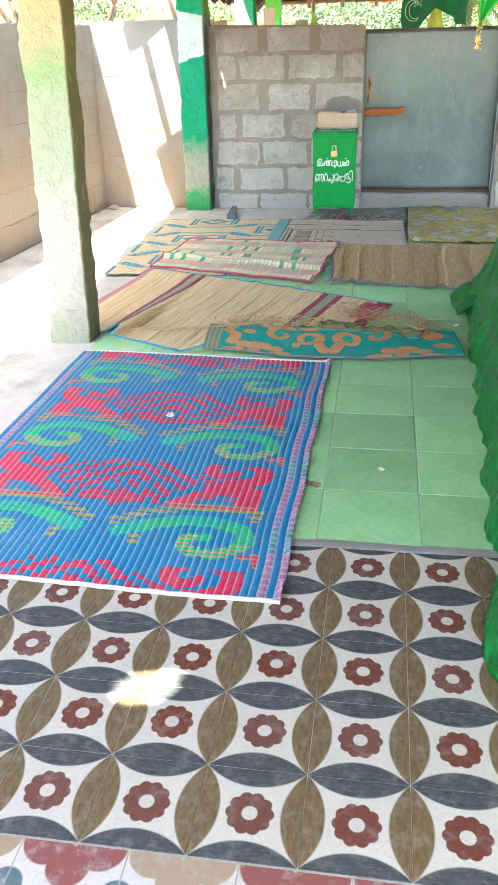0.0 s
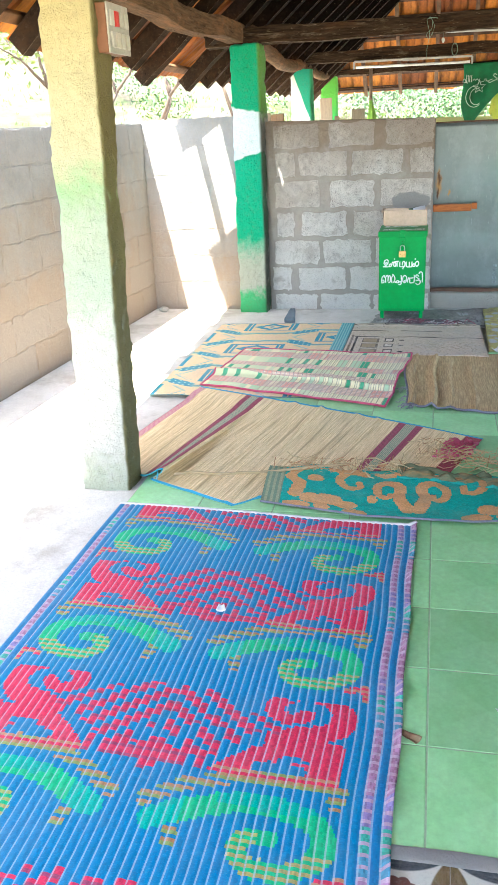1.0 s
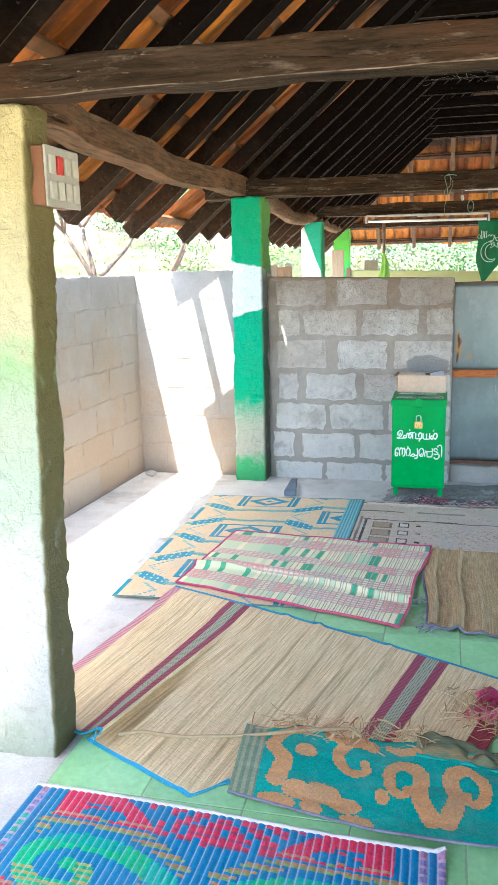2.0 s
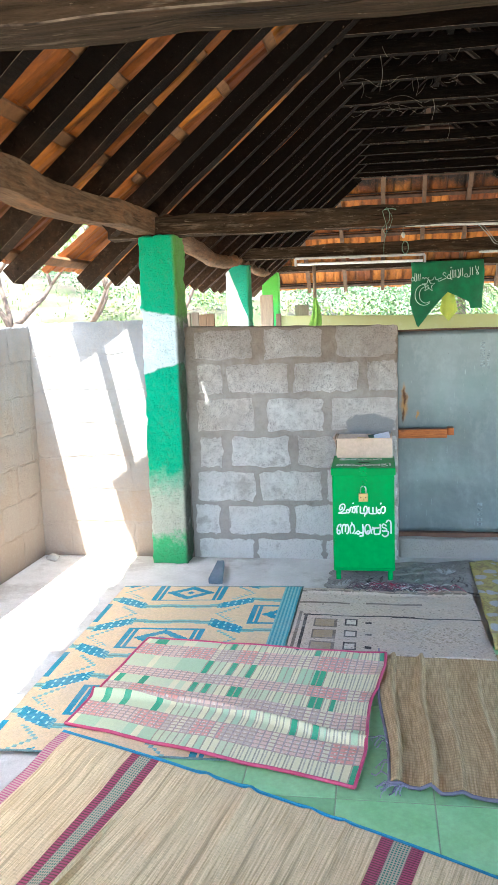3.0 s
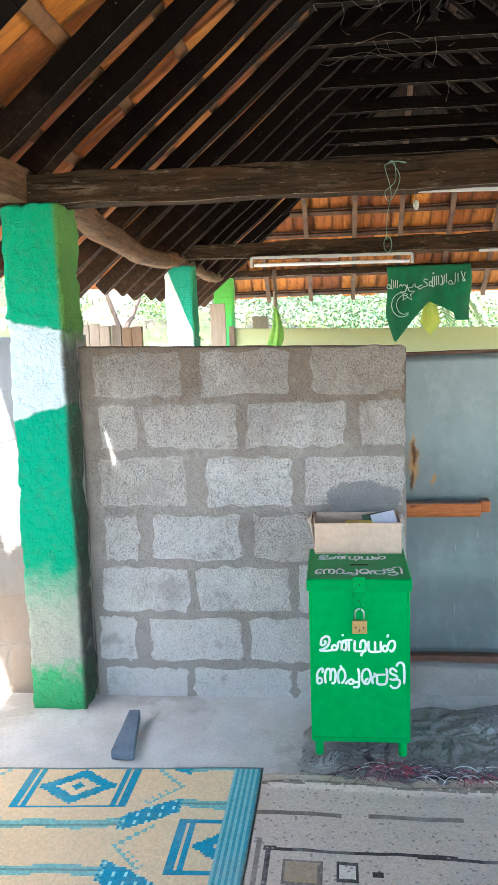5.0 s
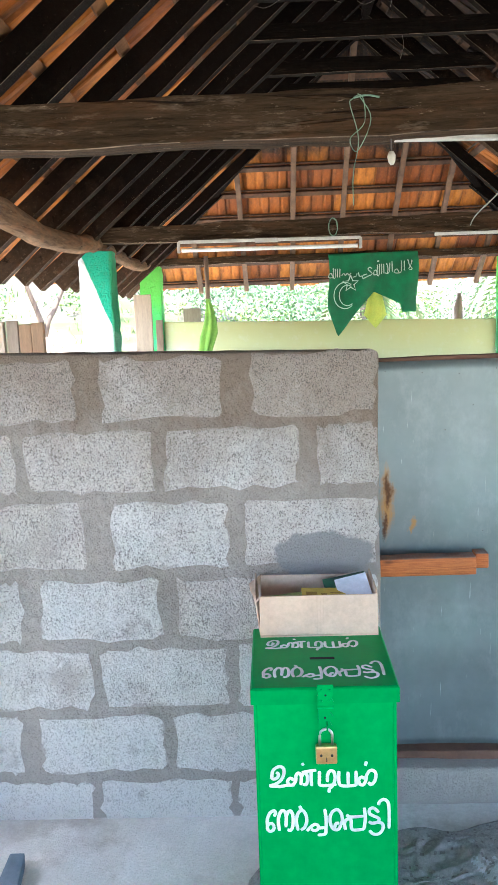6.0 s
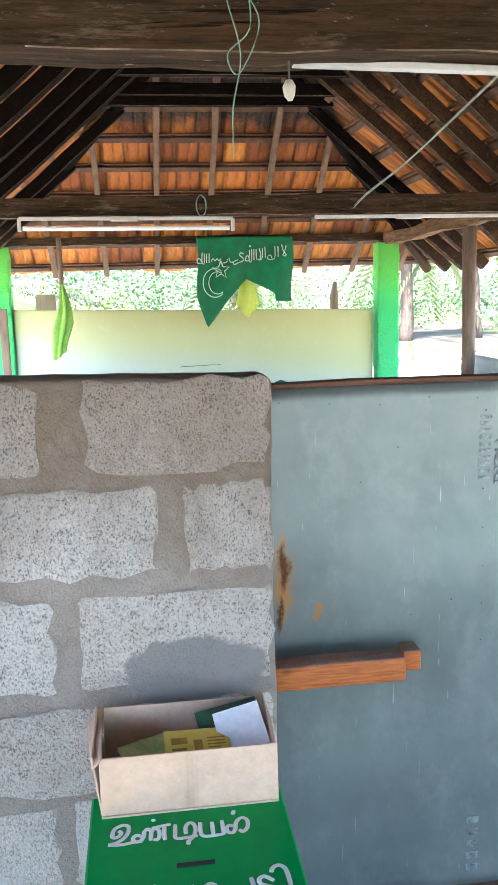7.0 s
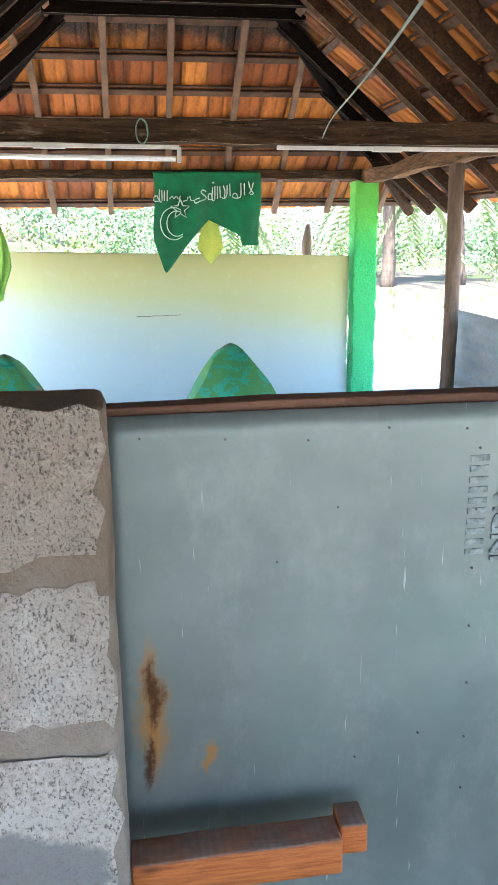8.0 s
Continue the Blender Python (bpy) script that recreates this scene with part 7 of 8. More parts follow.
def flag():
    root = thing("flag", "dark green swallow-tailed flag with white printing, hung from a beam", "flag", (1.19, 13.22, 2.0))
    bm = bmesh.new()
    w, nu, nv = 0.925, 48, 30
    rows = {}
    def low(u):
        # two tails with a notch between them, the first one drawn down to a knot
        if u < 0.52:
            t = u / 0.52
            return 0.86 - 0.30 * min(1, abs(t - 0.14) / 0.14) if t < 0.14 else 0.86 - (0.86 - 0.40) * ((t - 0.14) / 0.86)
        return 0.40 + (u - 0.52) / 0.48 * 0.22 if u < 0.83 else 0.62
    for i in range(nu + 1):
        u = i / nu
        for j in range(nv + 1):
            v = j / nv
            h = low(u) * v
            yy = 0.022 * math.sin(u * 11 + h * 5) * (0.3 + v) + 0.01 * math.sin(u * 23 + 2)
            rows[i, j] = bm.verts.new((u * w + 0.012 * math.sin(h * 9), yy, -h))
    for i in range(nu):
        for j in range(nv):
            bm.faces.new((rows[i, j], rows[i, j + 1], rows[i + 1, j + 1], rows[i + 1, j]))
    ext = bmesh.ops.extrude_face_region(bm, geom=bm.faces[:])
    bmesh.ops.translate(bm, vec=(0, 0.003, 0), verts=[g for g in ext["geom"] if isinstance(g, bmesh.types.BMVert)])
    bmesh.ops.recalc_face_normals(bm, faces=bm.faces)
    cloth = part("cloth", bm, M_FLAG, root, smooth=True)
    def y_at(u, h):
        v = h / low(u)
        return 0.022 * math.sin(u * 11 + h * 5) * (0.3 + v) + 0.01 * math.sin(u * 23 + 2) - 0.006
    # the white line of script, brush stroke by brush stroke
    for strokes in SCRIPT:
        bm = bmesh.new()
        for pts in strokes:
            line = smooth([(x, y_at(x / w, h) - 0.001, -h) for x, h in pts], 4)
            tube(line, 0.0052, 6, bm)
        part("letter", bm, M_FLAGMARK, cloth, "white Arabic letter")
    def arc(cx, cz, rx, rz, a0, a1):
        return [(cx + rx * math.cos(radians(a0 + (a1 - a0) * k / 24)), -0.028, cz + rz * math.sin(radians(a0 + (a1 - a0) * k / 24))) for k in range(25)]
    bm = tube(arc(0.165, -0.43, 0.115, 0.135, 55, 310), 0.0045, 5)
    tube(arc(0.19, -0.43, 0.085, 0.105, 60, 305), 0.0045, 5, bm)
    part("crescent", bm, M_FLAGMARK, cloth)
    bm = bmesh.new()
    pts = [(0.225 + (0.085 if k % 2 == 0 else 0.036) * math.sin(k * math.pi / 5), -0.03, -0.31 + (0.085 if k % 2 == 0 else 0.036) * math.cos(k * math.pi / 5)) for k in range(10)]
    part("star", tube(pts + [pts[0]], 0.006, 4), M_FLAGMARK, cloth)
    return root
flag()
M_YELLOWCLOTH = surface("yellow_green_cloth", (0.42, 0.44, 0.06), (0.32, 0.40, 0.06), 8, 0.7, 0.3, 60)
M_LIMECLOTH = surface("lime_cloth", (0.20, 0.36, 0.05), (0.12, 0.28, 0.04), 8, 0.7, 0.3, 60)
bm = sheet([(0.42, 0, 0), (0.66, 0, 0), (0.60, 0, 0.26), (0.48, 0, 0.26)], 12, 12, 0.003, wave=lambda u, v: (0, 0.02 * math.sin(u * 7), -0.14 * (1 - abs(2 * u - 1)) * (1 - v)))
tagged(part("pennant", bm, M_YELLOWCLOTH, loc=pose(1.14, 13.28, 1.36)), "small yellow pennant hanging behind a flag", "pennant")

def gathered(name, label, at, top, width, length, material, seed, cat="cloth"):
    """A cloth knotted at its top and hanging in folds."""
    bm = bmesh.new()
    n, m = 40, 24
    g = {}
    for j in range(m + 1):
        v = j / m
        r = width * (0.16 + 0.84 * min(1, v * 1.7)) * (1 - 0.35 * max(0, v - 0.6) / 0.4)
        for i in range(n):
            a = 2 * math.pi * i / n
            k = 1 + 0.35 * math.sin(a * 5 + seed + v * 2)
            g[i, j] = bm.verts.new((math.cos(a) * r * 0.5 * k + 0.05 * v * math.sin(v * 4 + seed), math.sin(a) * r * 0.22 * k, -length * v * (1 - 0.12 * (1 + math.sin(a + seed)) * 0.5)))
    for j in range(m):
        for i in range(n):
            bm.faces.new((g[i, j], g[(i + 1) % n, j], g[(i + 1) % n, j + 1], g[i, j + 1]))
    bm.faces.new([g[i, 0] for i in range(n)])
    bmesh.ops.recalc_face_normals(bm, faces=bm.faces)
    root = thing(name, label, cat, at)
    part("cloth", bm, material, root, smooth=True)
    part("tie", tube([(0, 0, top), (0.004, 0, 0.06), (0, 0, -0.02)], 0.022, 8), M_ROUGHWOOD, root, smooth=True)
    return root
gathered("hanging_cloth", "lime green cloth knotted to a pole under a beam", (-0.03, 12.5, 1.60), 0.38, 0.14, 0.66, M_LIMECLOTH, 1)

# cloth-covered headstones
M_PRINT = floral("green_print_cloth", (0.06, 0.26, 0.07), (0.40, 0.17, 0.10), (0.02, 0.30, 0.20), 1.0, 1.0, 6)
def headstone(x, y, top, w, label):
    bm = bmesh.new()
    uvl = bm.loops.layers.uv.verify()
    n = 28
    prof = []
    for k in range(n + 1):
        t = k / n
        a = math.pi * t
        px = -w / 2 * math.cos(a)
        pz = top * (0.62 + 0.38 * math.sin(a) ** 0.8) if 0 < t < 1 else 0.0
        if 0 < t < 1:
            pz = top - 0.36 * abs(px / (w / 2)) ** 1.6
        prof.append((px, pz))
    front = [bm.verts.new((px + 0.006 * math.sin(k), -0.09, pz)) for k, (px, pz) in enumerate(prof)]
    back = [bm.verts.new((px, 0.09, pz)) for px, pz in prof]
    f = bm.faces.new(front)
    b = bm.faces.new(back[::-1])
    for k in range(n):
        bm.faces.new((front[k], back[k], back[k + 1], front[k + 1]))
    bmesh.ops.bevel(bm, geom=[e for e in bm.edges if len(e.link_faces) == 2 and (f in e.link_faces or b in e.link_faces)], offset=0.03, segments=3, affect="EDGES")
    bmesh.ops.recalc_face_normals(bm, faces=bm.faces)
    for fc in bm.faces:
        for l in fc.loops:
            l[uvl].uv = (l.vert.co.x + 0.5, l.vert.co.z * 0.9 + l.vert.co.y)
    return tagged(part("headstone", bm, M_PRINT, smooth=True, loc=pose(x, y, -0.01)), label, "headstone", group="cloth-covered headstones")
headstone(1.36, 9.5, 1.03, 0.50, "rounded headstone draped in green flowered cloth")
headstone(0.36, 9.5, 1.01, 0.50, "rounded headstone draped in green flowered cloth, beside a block wall")
bm = rough_box((0.35, 9.6, -0.012), (1.6, 11.9, 0.26), 0.2, 0.02, 3, 0.05)
tagged(part("grave", bm, M_CLOTH, smooth=True), "long low grave covered by green cloth", "grave")

# stacked roof tiles and planks behind the wall
M_STACK = surface("weathered_plank", (0.26, 0.16, 0.09), (0.19, 0.12, 0.07), 6, 0.85, 0.6, 50, stretch=(5, 5, 0.6), vary=0.5)
M_STACKPALE = surface("pale_weathered_plank", (0.33, 0.26, 0.19), (0.26, 0.20, 0.15), 6, 0.85, 0.6, 50, stretch=(5, 5, 0.6), vary=0.4)
rng = random.Random(5)
stack = thing("plank_stack", "short weathered planks stacked upright behind a wall", "planks", (-0.98, 8.5, 0))
for k in range(7):
    bm = rough_box((0.065 * k, -0.015 + rng.uniform(-0.01, 0.01), -0.012), (0.065 * k + 0.06, 0.015, 1.44 + rng.uniform(-0.012, 0.02)), 0.3, 0.004, 4, 0.004, k)
    part("plank", bm, M_STACK if k > 4 else M_STACKPALE, stack)
for x0, x1, y, top, m in ((-0.60, -0.45, 11.6, 1.62, M_STACKPALE), (-0.42, -0.36, 11.6, 1.4, M_ROUGHWOOD), (-0.42, -0.22, 13.9, 1.5, M_STACKPALE)):
    tagged(part("plank", rough_box((x0, y, -0.012), (x1, y + 0.03, top), 0.25, 0.005, 4, 0.005, x0), m), "weathered plank standing beside a pillar", "plank")
bm = tube([(2.70, 13.9, -0.012), (2.70, 13.9, 1.0), (2.69, 13.9, 1.40), (2.70, 13.9, 1.56)], 0.04, 8, radii=[0.045, 0.045, 0.05, 0.02])
tagged(part("wooden_stake", bm, M_ROUGHWOOD, smooth=True), "carved dark wooden stake before a wall", "stake")
# corrugated sheet at the right side
M_CORR = surface("grey_corrugated_sheet", (0.44, 0.46, 0.47), (0.36, 0.38, 0.40), 3, 0.5, 0.2, 30, metal=0.4)
bm = bmesh.new()
g = {}
for i in range(41):
    for j in range(60):
        g[i, j] = bm.verts.new((3.26 + 0.012 * math.sin(j * 0.9), 9.5 + 2.05 * i / 40, -0.012 + 0.96 * j / 59))
for i in range(40):
    for j in range(59):
        bm.faces.new((g[i, j], g[i + 1, j], g[i + 1, j + 1], g[i, j + 1]))
ext = bmesh.ops.extrude_face_region(bm, geom=bm.faces[:])
bmesh.ops.translate(bm, vec=(0.002, 0, 0), verts=[v for v in ext["geom"] if isinstance(v, bmesh.types.BMVert)])
tagged(part("corrugated_sheet", bm, M_CORR, smooth=True), "grey corrugated sheet fence beside a wooden post", "fence")

# ---- green cloth over the near grave, and the pennant above it ----
def draped_grave():
    root = thing("draped_grave", "long grave covered by shiny green satin falling to the floor", "grave", (0, 0, 0))
    part("plinth", block((1.66, 0.8, -0.012), (2.55, 3.85, 0.44), 0.02), M_CEMENT, root)
    bm = bmesh.new()
    nu, nv = 260, 60
    g = {}
    for i in range(nu + 1):
        y = 0.75 + 3.27 * i / nu
        foot = 1.36 + 0.05 * max(0.0, (y - 1.2)) + 0.008 * math.sin(y * 9) + 0.006 * math.sin(y * 23 + 1)
        foot += 0.55 * max(0.0, 1.19 - y) ** 1.2 - 0.045 * max(0.0, 1.0 - abs(y - 1.26) / 0.36)
        flare = max(0.0, (y - 3.75) / 0.27)
        for j in range(nv + 1):
            v = j / nv
            if v < 0.55:
                t = v / 0.55
                x = foot + (1.63 - foot) * t ** 1.35 + 0.008 * math.sin(y * 17 + 2.5 * t) * (1 - t) + 0.014 * noise.noise(Vector((y * 9, t * 4, 0))) + 0.010 * noise.noise(Vector((y * 26, t * 9, 5))) + 0.006 * noise.noise(Vector((y * 55, t * 30, 9)))
                z = -0.008 + 0.475 * t ** 0.92
            else:
                t = (v - 0.55) / 0.45
                x = 1.63 + 0.98 * t
                z = 0.467 + 0.014 * noise.noise(Vector((x * 5, y * 5, 1)))
            z *= 1 - 0.75 * flare ** 1.5
            y2 = y + 0.03 * noise.noise(Vector((x * 6, y * 2, 4)))
            g[i, j] = bm.verts.new((x - 0.05 * flare * (1 - v), y2, max(z, -0.008 + 0.002)))
    for i in range(nu):
        for j in range(nv):
            bm.faces.new((g[i, j], g[i, j + 1], g[i + 1, j + 1], g[i + 1, j]))
    ext = bmesh.ops.extrude_face_region(bm, geom=bm.faces[:])
    bmesh.ops.translate(bm, vec=(0.003, 0, 0.003), verts=[v for v in ext["geom"] if isinstance(v, bmesh.types.BMVert)])
    bmesh.ops.recalc_face_normals(bm, faces=bm.faces)
    part("cloth", bm, M_CLOTH, root, smooth=True)
    # a turned-up lip of cloth where the edge lifts off the floor
    bm = sheet([(1.43, 3.72, 0.02), (1.58, 3.60, 0.10), (1.56, 3.98, 0.10), (1.41, 4.00, 0.03)], 10, 10, 0.003, lambda u, v: 0.04 * math.sin(u * 3) + 0.01 * math.sin(v * 8))
    part("cloth_corner", bm, M_CLOTH, root, smooth=True)
draped_grave()
M_SATIN = surface("bright_green_satin", (0.01, 0.26, 0.03), (0.03, 0.34, 0.05), 7, 0.35, 0.3, 40)
M_TINSEL = surface("gold_tinsel", (0.75, 0.42, 0.10), (0.85, 0.58, 0.22), 60, 0.3, 0.3, 120, metal=0.7)
def pennant():
    root = thing("fringed_pennant", "green satin pennant with gold tinsel fringe hanging from a beam", "pennant", (1.30, 3.24, 1.86))
    left, tip, right = Vector((0.0, 0, 0)), Vector((0.068, 0, -0.60)), Vector((0.50, 0, 0))
    def edge_r(t):
        # the right side sags in a curve down to the tip
        return right.lerp(tip, t) + Vector((-0.10 * math.sin(t * math.pi), 0, -0.12 * math.sin(t * math.pi) ** 1.5))
    bm = bmesh.new()
    g = {}
    for j in range(25):
        t = j / 24
        for i in range(17):
            u = i / 16
            p = left.lerp(tip, t).lerp(edge_r(t), u)
            g[i, j] = bm.verts.new((p.x, 0.015 * math.sin(u * 9 + t * 3), p.z))
    for j in range(24):
        for i in range(16):
            bm.faces.new((g[i, j], g[i + 1, j], g[i + 1, j + 1], g[i, j + 1]))
    ext = bmesh.ops.extrude_face_region(bm, geom=bm.faces[:])
    bmesh.ops.translate(bm, vec=(0, 0.002, 0), verts=[v for v in ext["geom"] if isinstance(v, bmesh.types.BMVert)])
    bmesh.ops.remove_doubles(bm, verts=bm.verts, dist=0.0003)
    bmesh.ops.recalc_face_normals(bm, faces=bm.faces)
    part("cloth", bm, M_SATIN, root, smooth=True)
    r = random.Random(6)
    bm = bmesh.new()
    for k in range(420):
        t = r.random()
        p = left.lerp(tip, t) if k % 2 else edge_r(t)
        d = Vector((r.gauss(0, 1), r.gauss(0, 0.8), r.gauss(-0.3, 1))).normalized() * r.uniform(0.006, 0.016)
        s = d.cross(Vector((0.3, 1, 0.2))).normalized() * 0.0014
        bm.faces.new([bm.verts.new(q) for q in (p - s, p + s, p + d + s, p + d - s)])
    for k in range(60):
        p = tip + Vector((r.gauss(0, 0.004), r.gauss(0, 0.004), r.uniform(-0.045, 0.0)))
        d = Vector((r.gauss(0, 1), r.gauss(0, 1), r.gauss(-0.5, 1))).normalized() * 0.01
        s = d.cross(Vector((0.3, 1, 0.2))).normalized() * 0.0014
        bm.faces.new([bm.verts.new(q) for q in (p - s, p + s, p + d + s, p + d - s)])
    tagged(part("tinsel_fringe", bm, M_TINSEL, root), kind="stuff")
pennant()

# ---- trees and bushes outside ----
M_BARK = surface("grey_bark", (0.10, 0.07, 0.05), (0.05, 0.035, 0.027), 5, 0.9, 0.8, 30, stretch=(3, 3, 1))
def foliage(name, a, b, c):
    n = Nodes(name)
    r = n.island()
    col = n.ramp(r, (0.0, a), (0.5, b), (1.0, c))
    n.b.inputs["Subsurface Weight"].default_value = 0.0
    n.b.inputs["Transmission Weight"].default_value = 0.0
    return n.done(col, 0.6, spec=0.3)
M_LEAVES = foliage("leaves_fresh", (0.06, 0.11, 0.02), (0.11, 0.16, 0.035), (0.16, 0.20, 0.05))
M_LEAVES_DARK = foliage("leaves_dark", (0.06, 0.12, 0.05), (0.09, 0.16, 0.07), (0.13, 0.20, 0.10))
M_FROND = foliage("palm_leaflet", (0.08, 0.14, 0.05), (0.14, 0.18, 0.07), (0.22, 0.22, 0.12))

def leaf_cloud(bm, centre, radius, count, size, r, flat=0.7):
    for k in range(count):
        d = Vector((r.gauss(0, 1), r.gauss(0, 1), r.gauss(0, flat)))
        p = Vector(centre) + d.normalized() * radius * r.random() ** 0.4
        a = Vector((r.gauss(0, 1), r.gauss(0, 1), r.gauss(0, 1))).normalized()
        b = a.cross(Vector((r.gauss(0, 1), r.gauss(0, 1), r.gauss(0, 1)))).normalized()
        s = size * r.uniform(0.6, 1.3)
        bm.faces.new([bm.verts.new(q) for q in (p - a * s, p + b * s * 0.45, p + a * s, p - b * s * 0.45)])

def tree(x, y, height, seed, label, leaves, spread=1.2, leaf_size=0.07, per=140, material=None, base=-0.3, lean=0.0):
    r = random.Random(seed)
    root = thing("tree", label, "tree", (x, y, base))
    trunk = bmesh.new()
    tips = []
    def grow(p, d, length, rad, depth):
        pts = [p]
        q = p
        for k in range(4):
            d = (d + Vector((r.gauss(0, 0.16), r.gauss(0, 0.16), r.gauss(0.03, 0.1)))).normalized()
            q = q + d * length / 4
            pts.append(q)
        tube(pts, rad, 7, trunk, radii=[rad * (1 - 0.11 * k) for k in range(5)])
        if depth == 0:
            tips.append(q)
            return
        tips.append(q) if depth == 1 else None
        for k in range(r.choice((2, 2, 3))):
            side = Vector((r.gauss(0, 1), r.gauss(0, 1), 0)).normalized()
            grow(q, (d * 0.75 + side * 0.7 * spread * 0.8 + Vector((0, 0, 0.25))).normalized(), length * r.uniform(0.62, 0.8), rad * 0.6, depth - 1)
    grow(Vector((0, 0, 0)), Vector((lean, 0, 1)), height * 0.42, height * 0.024, 3)
    part("trunk", trunk, M_BARK, root, smooth=True)
    crown = bmesh.new()
    for t in tips:
        leaf_cloud(crown, t, 0.13 * height, per, leaf_size, r)
    part("crown", crown, material or leaves, root)
    return root
tree(-6.7, 16.2, 4.2, 3, "small grey tree with forked limbs and light leaves", M_LEAVES, 1.2, 0.06, 60, lean=0.15)
tree(-4.85, 16.4, 3.6, 8, "small crooked tree with sparse leaves", M_LEAVES, 1.3, 0.05, 25, lean=-0.1)
tree(-2.6, 17.5, 3.8, 12, "slender tree with a pale trunk", M_LEAVES, 1.0, 0.06, 40)
tree(-9.5, 14.0, 5.0, 15, "small tree with fresh green leaves", M_LEAVES, 1.2, 0.07, 90)

def palm(x, y, height, seed, label):
    r = random.Random(seed)
    root = thing("palm_tree", label, "palm tree", (x, y, -0.2))
    pts = [Vector((0.25 * math.sin(t * 0.2 + seed), 0, height * t / 8)) for t in range(9)]
    bm = tube(pts, 0.2, 10, radii=[0.20 - 0.010 * t for t in range(9)])
    for v in bm.verts:
        v.co += noise.noise_vector(v.co * 5) * 0.04
    part("trunk", bm, M_BARK, root, smooth=True)
    fr = bmesh.new()
    for k in range(18):
        a = k * 2.4 + r.random()
        rise = r.uniform(-0.4, 0.9)
        base_ = pts[-1]
        for s in range(26):
            t = s / 25
            p = base_ + Vector((math.cos(a), math.sin(a), 0)) * 2.0 * t + Vector((0, 0, rise * t * 1.6 - 2.2 * t * t))
            side = Vector((-math.sin(a), math.cos(a), -0.35)).normalized()
            for sg in (-1, 1):
                e = p + (side * sg + Vector((math.cos(a), math.sin(a), 0)) * 0.5).normalized() * 0.55 * (1 - 0.6 * t) + Vector((0, 0, -0.2))
                w = Vector((0, 0, 0.03)) + Vector((math.cos(a), math.sin(a), 0)) * 0.03
                fr.faces.new([fr.verts.new(q) for q in (p - w, p + w, e)])
    part("fronds", fr, M_FROND, root)
    return root
palm(7.6, 27.0, 3.3, 1, "palm tree with a stout rough trunk and drooping fronds")
palm(9.6, 27.0, 3.6, 2, "palm tree with drooping dry fronds")
palm(3.6, 29.0, 2.6, 4, "short palm with spreading grey-green fronds")
palm(12.5, 26.5, 3.2, 7, "palm tree with drooping dry fronds")

r = random.Random(44)
bm, bm2 = bmesh.new(), bmesh.new()
for k in range(95):
    x = -26 + 56 * k / 94 + r.uniform(-0.4, 0.4)
    y = 30 + r.uniform(-3, 5) + 0.02 * (x - 2) ** 2
    if x < -3.5 and k % 5:
        continue
    h = r.uniform(0.5, 1.4) + (0.7 if -2 < x < 4 else 0.0)
    for c in range(3):
        leaf_cloud(bm if (k + c) % 3 else bm2, (x + r.gauss(0, 0.6), y + r.gauss(0, 0.6), land(x, y) + h * (0.3 + 0.35 * c)), 0.95, 330, 0.062, r)
tagged(part("bushes", bm, M_LEAVES_DARK), "dense green bushes beyond the hall", "bushes", kind="stuff")
tagged(part("scrub", bm2, M_LEAVES), "light green scrub beyond the hall", "bushes", kind="stuff")
bm = bmesh.new()
for k in range(2600):
    x, y = r.uniform(-24, 22), r.uniform(15.5, 34)
    if -3 < x < 4.5 and y < 16.5 or x > 2.5 and k % 6:
        continue
    z = -0.14 + land(x, y)
    for b in range(3):
        a = r.uniform(0, 6.28)
        h = r.uniform(0.08, 0.24)
        p = Vector((x + r.gauss(0, 0.05), y + r.gauss(0, 0.05), z))
        w = Vector((math.cos(a), math.sin(a), 0)) * 0.02
        bm.faces.new([bm.verts.new(q) for q in (p - w, p + w, p + Vector((r.gauss(0, 0.06), r.gauss(0, 0.06), h)))])
tagged(part("grass", bm, M_LEAVES), "thin dry grass tufts on sandy ground", "grass", kind="stuff")

# ---- blocks of the walls ----
def block_mesh(w, h, d, seed):
    """One rough concrete block, worn round its front edges; origin at the middle of its back."""
    bm = bmesh.new()
    r = random.Random(seed)
    pts = []
    for s in range(4):
        for f in ((0.0, 0.05, 0.16, 0.3, 0.42, 0.55, 0.68, 0.8, 0.94) if s % 2 == 0 else (0.0, 0.1, 0.3, 0.5, 0.7, 0.9)):
            cx, cy = [(-1 + 2 * f, -1), (1, -1 + 2 * f), (1 - 2 * f, 1), (-1, 1 - 2 * f)][s]
            k = 0.975 if f == 0.0 else 1.0
            pts.append((cx * k * w / 2 + r.uniform(-0.010, 0.008), cy * k * h / 2 + r.uniform(-0.011, 0.008)))
    back = [bm.verts.new((x, 0, z)) for x, z in pts]
    mid = [bm.verts.new((x, -d + min(0.003, d * 0.6), z)) for x, z in pts]
    front = [bm.verts.new((x * (1 - 0.012 / w), -d + r.uniform(-0.001, 0.001), z * (1 - 0.012 / h))) for x, z in pts]
    n = len(pts)
    for a, b in ((back, mid), (mid, front)):
        for i in range(n):
            bm.faces.new((a[i], a[(i + 1) % n], b[(i + 1) % n], b[i]))
    bm.faces.new(front)
    bmesh.ops.recalc_face_normals(bm, faces=bm.faces)
    me = bpy.data.meshes.new("block")
    bm.to_mesh(me)
    bm.free()
    return me

rng = random.Random(21)
def lay(parent, base, spans, z0, z1, proud, material):
    for x0, x1 in spans:
        me = block_mesh(x1 - x0, z1 - z0, proud, rng.random())
        piece("block", me, material, parent, loc=base @ pose((x0 + x1) / 2, 0, (z0 + z1) / 2, 0, rng.uniform(-0.7, 0.7)))

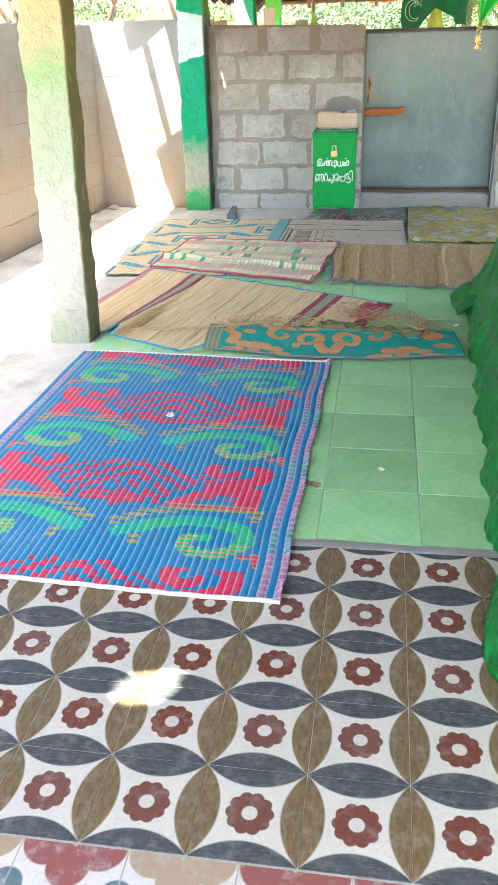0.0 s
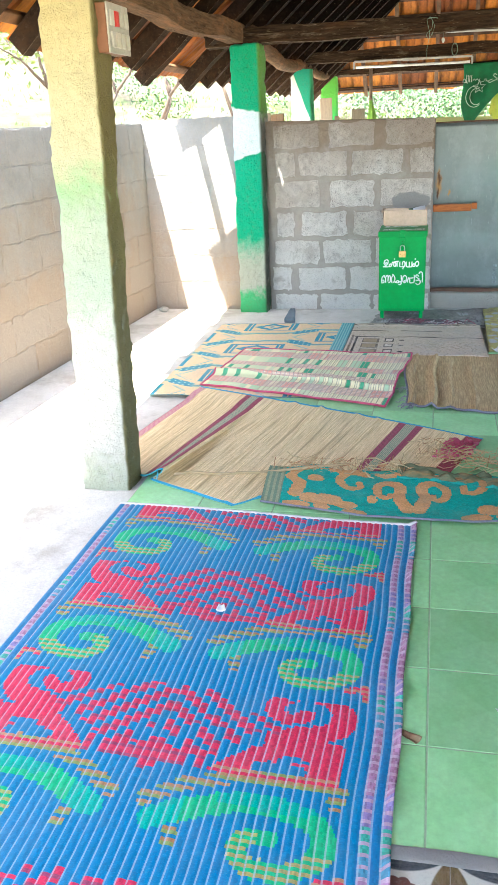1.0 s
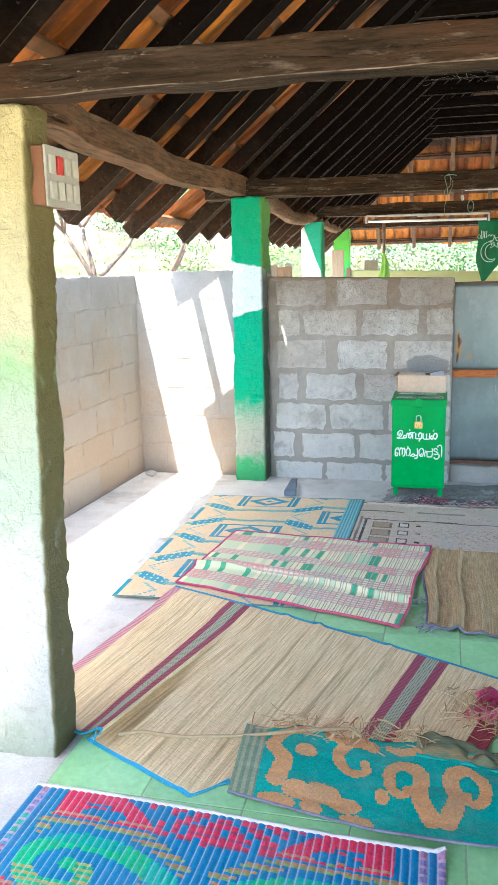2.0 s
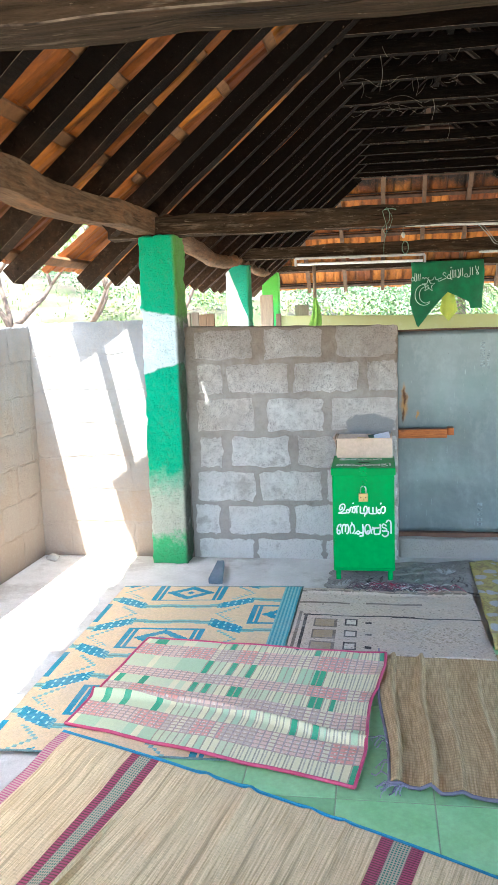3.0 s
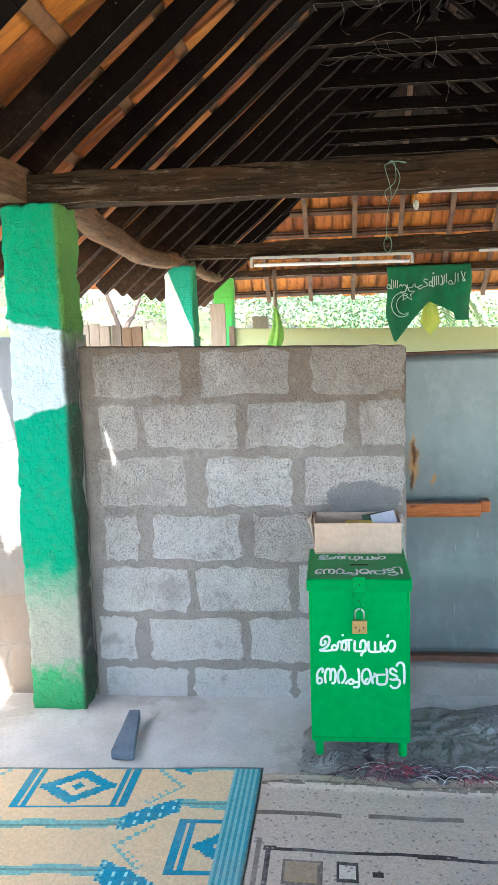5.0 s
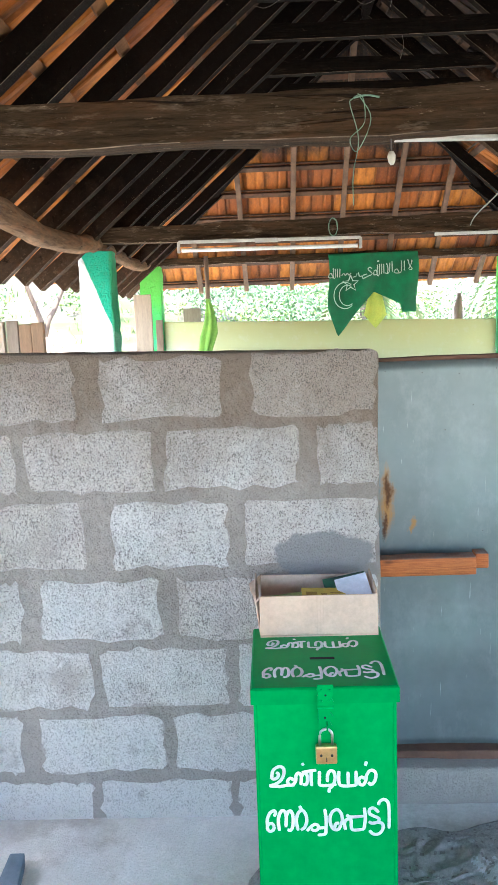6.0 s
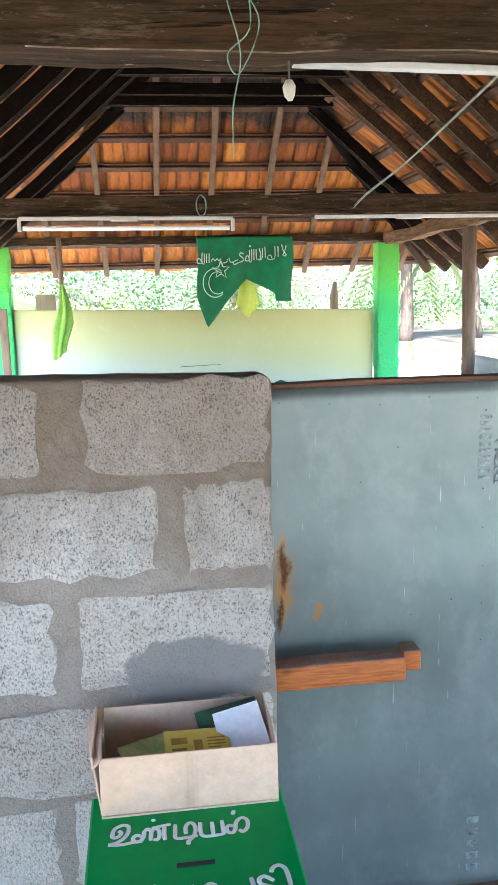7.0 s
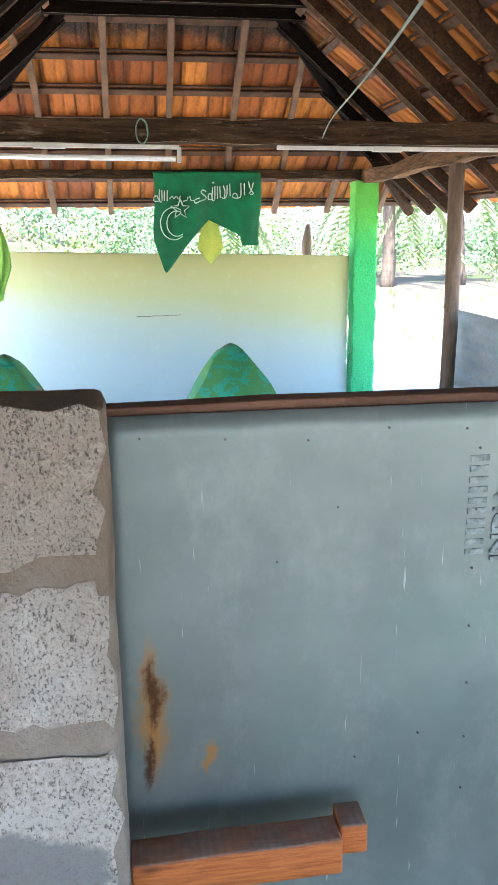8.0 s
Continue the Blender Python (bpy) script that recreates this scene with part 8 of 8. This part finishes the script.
back = Matrix.Translation((0, WALL_Y + 0.008, 0))
COURSES = [  # foot and head of each course, and where its blocks run
    (1.178, 1.344, [(-0.300, 0.033), (0.108, 0.432), (0.520, 0.851)]), (0.980, 1.146, [(-0.288, -0.142), (-0.114, 0.241), (0.274, 0.640), (0.690, 0.851)]),
    (0.758, 0.944, [(-0.298, 0.031), (0.118, 0.434), (0.482, 0.851)]), (0.545, 0.722, [(-0.290, -0.157), (-0.106, 0.235), (0.286, 0.620), (0.668, 0.851)]),
    (0.340, 0.518, [(-0.318, 0.026), (0.058, 0.418), (0.452, 0.852)]), (0.140, 0.314, [(-0.330, -0.190), (-0.132, 0.228), (0.264, 0.610), (0.650, 0.852)]),
    (-0.020, 0.108, [(-0.322, 0.008), (0.030, 0.412), (0.444, 0.852)])]
for k, (low, top, spans) in enumerate(COURSES):
    lay(wall_back, back, [(a + rng.uniform(-0.004, 0.004), b + rng.uniform(-0.004, 0.002)) for a, b in spans], low, top, 0.0015 if k else 0.003, M_BLOCK)
corner = Matrix.Translation((0, WALL_Y + 0.013, 0))
for k in range(7):
    low, top = 0.004 + 0.203 * k, 0.201 + 0.203 * k
    cuts = [-1.31, -0.93, -0.55, -0.37] if k % 2 else [-1.31, -1.13, -0.72, -0.37]
    lay(wall_corner, corner, [(a + 0.003, b - 0.003) for a, b in zip(cuts, cuts[1:])], low, top, 0.003, M_PALEBLOCK)
side = LEFT @ Matrix.Rotation(radians(90), 4, "Z") @ Matrix.Translation((0, 0.002, 0))
for k in range(7):
    low, top = 0.004 + 0.2 * k, 0.2 + 0.2 * k
    x = -7.0 + 0.21 * (k % 2)
    while x < -0.02:
        b = min(x + 0.415, -0.004)
        lay(wall_left, side, [(x, b + 0.002)], low, top, 0.003, M_PALEBLOCK)
        x += 0.42
right = Matrix.Translation((0, WALL_Y + 0.014, 0))
for k in range(6):
    lay(wall_right, right, [(1.93 + 0.42 * i + 0.2 * (k % 2), 2.31 + 0.42 * i + 0.2 * (k % 2)) for i in range(3)], 0.01 + 0.22 * k, 0.2 + 0.22 * k, 0.012, M_BLOCK)

# ---- floor tiles ----
def slab(w, h, d, bevel):
    bm = block((-w / 2, -h / 2, -d), (w / 2, h / 2, 0), bevel)
    me = bpy.data.meshes.new("tile")
    bm.to_mesh(me)
    bm.free()
    return me

G = 0.292
green_slab = slab(G - 0.004, G - 0.004, 0.012, 0.0015)
green_slab.materials.append(M_GREENTILE)
for i in range(-4, 7):
    for j in range(13):
        if i < -3 and j > 5:
            continue
        piece("green_tile", green_slab, None, floor, loc=pose(0.902 + G * (i + 0.5) , 1.672 + G * (j + 0.5), rng.uniform(-0.0006, 0.0004), 0, 0, rng.uniform(-0.15, 0.15)))
P, Q = 0.1945, 0.2005
pattern_slab = slab(P - 0.0016, Q - 0.0016, 0.012, 0.0006)
pattern_slab.materials.append(M_PATTERN)
for i in range(-8, 6):
    for j in range(4):
        piece("pattern_tile", pattern_slab, None, floor, loc=pose(0.950 + P * (i + 0.5), 0.853 + Q * (j + 0.5), rng.uniform(-0.0006, 0.0003), 0, 0, rng.uniform(-0.2, 0.2)))
    half = piece("pattern_tile", pattern_slab, None, floor, loc=pose(0.950 + P * (i + 0.5), 0.853 - Q * 0.5, rng.uniform(-0.0006, 0.0003)))
old_slab = slab(P - 0.002, Q - 0.002, 0.012, 0.0008)
old_slab.materials.append(M_OLDPATTERN)
for i in range(-8, 6):
    for j in range(3):
        piece("old_tile", old_slab, None, floor, loc=pose(0.850 + P * (i + 0.5), 0.650 - Q * (j + 0.5), -0.001))
part("green_grout", block((0.902 - 4 * G, 1.67, -0.013), (0.902 + 7 * G, 1.672 + 13 * G, -0.0016)), M_GROUT_GREEN, floor, "pale green grout")
part("grey_grout", block((0.950 - 8 * P, 0.05, -0.013), (0.950 + 6 * P, 1.64, -0.0016)), M_GROUT, floor, "grey cement grout")
bm = rough_box((-0.30, 1.638, -0.02), (2.6, 1.674, 0.003), 0.05, 0.003, 9, 0.003)
tagged(part("cement_joint", bm, M_MORTAR, floor, smooth=True), "rough cement joint between two tiled floors")
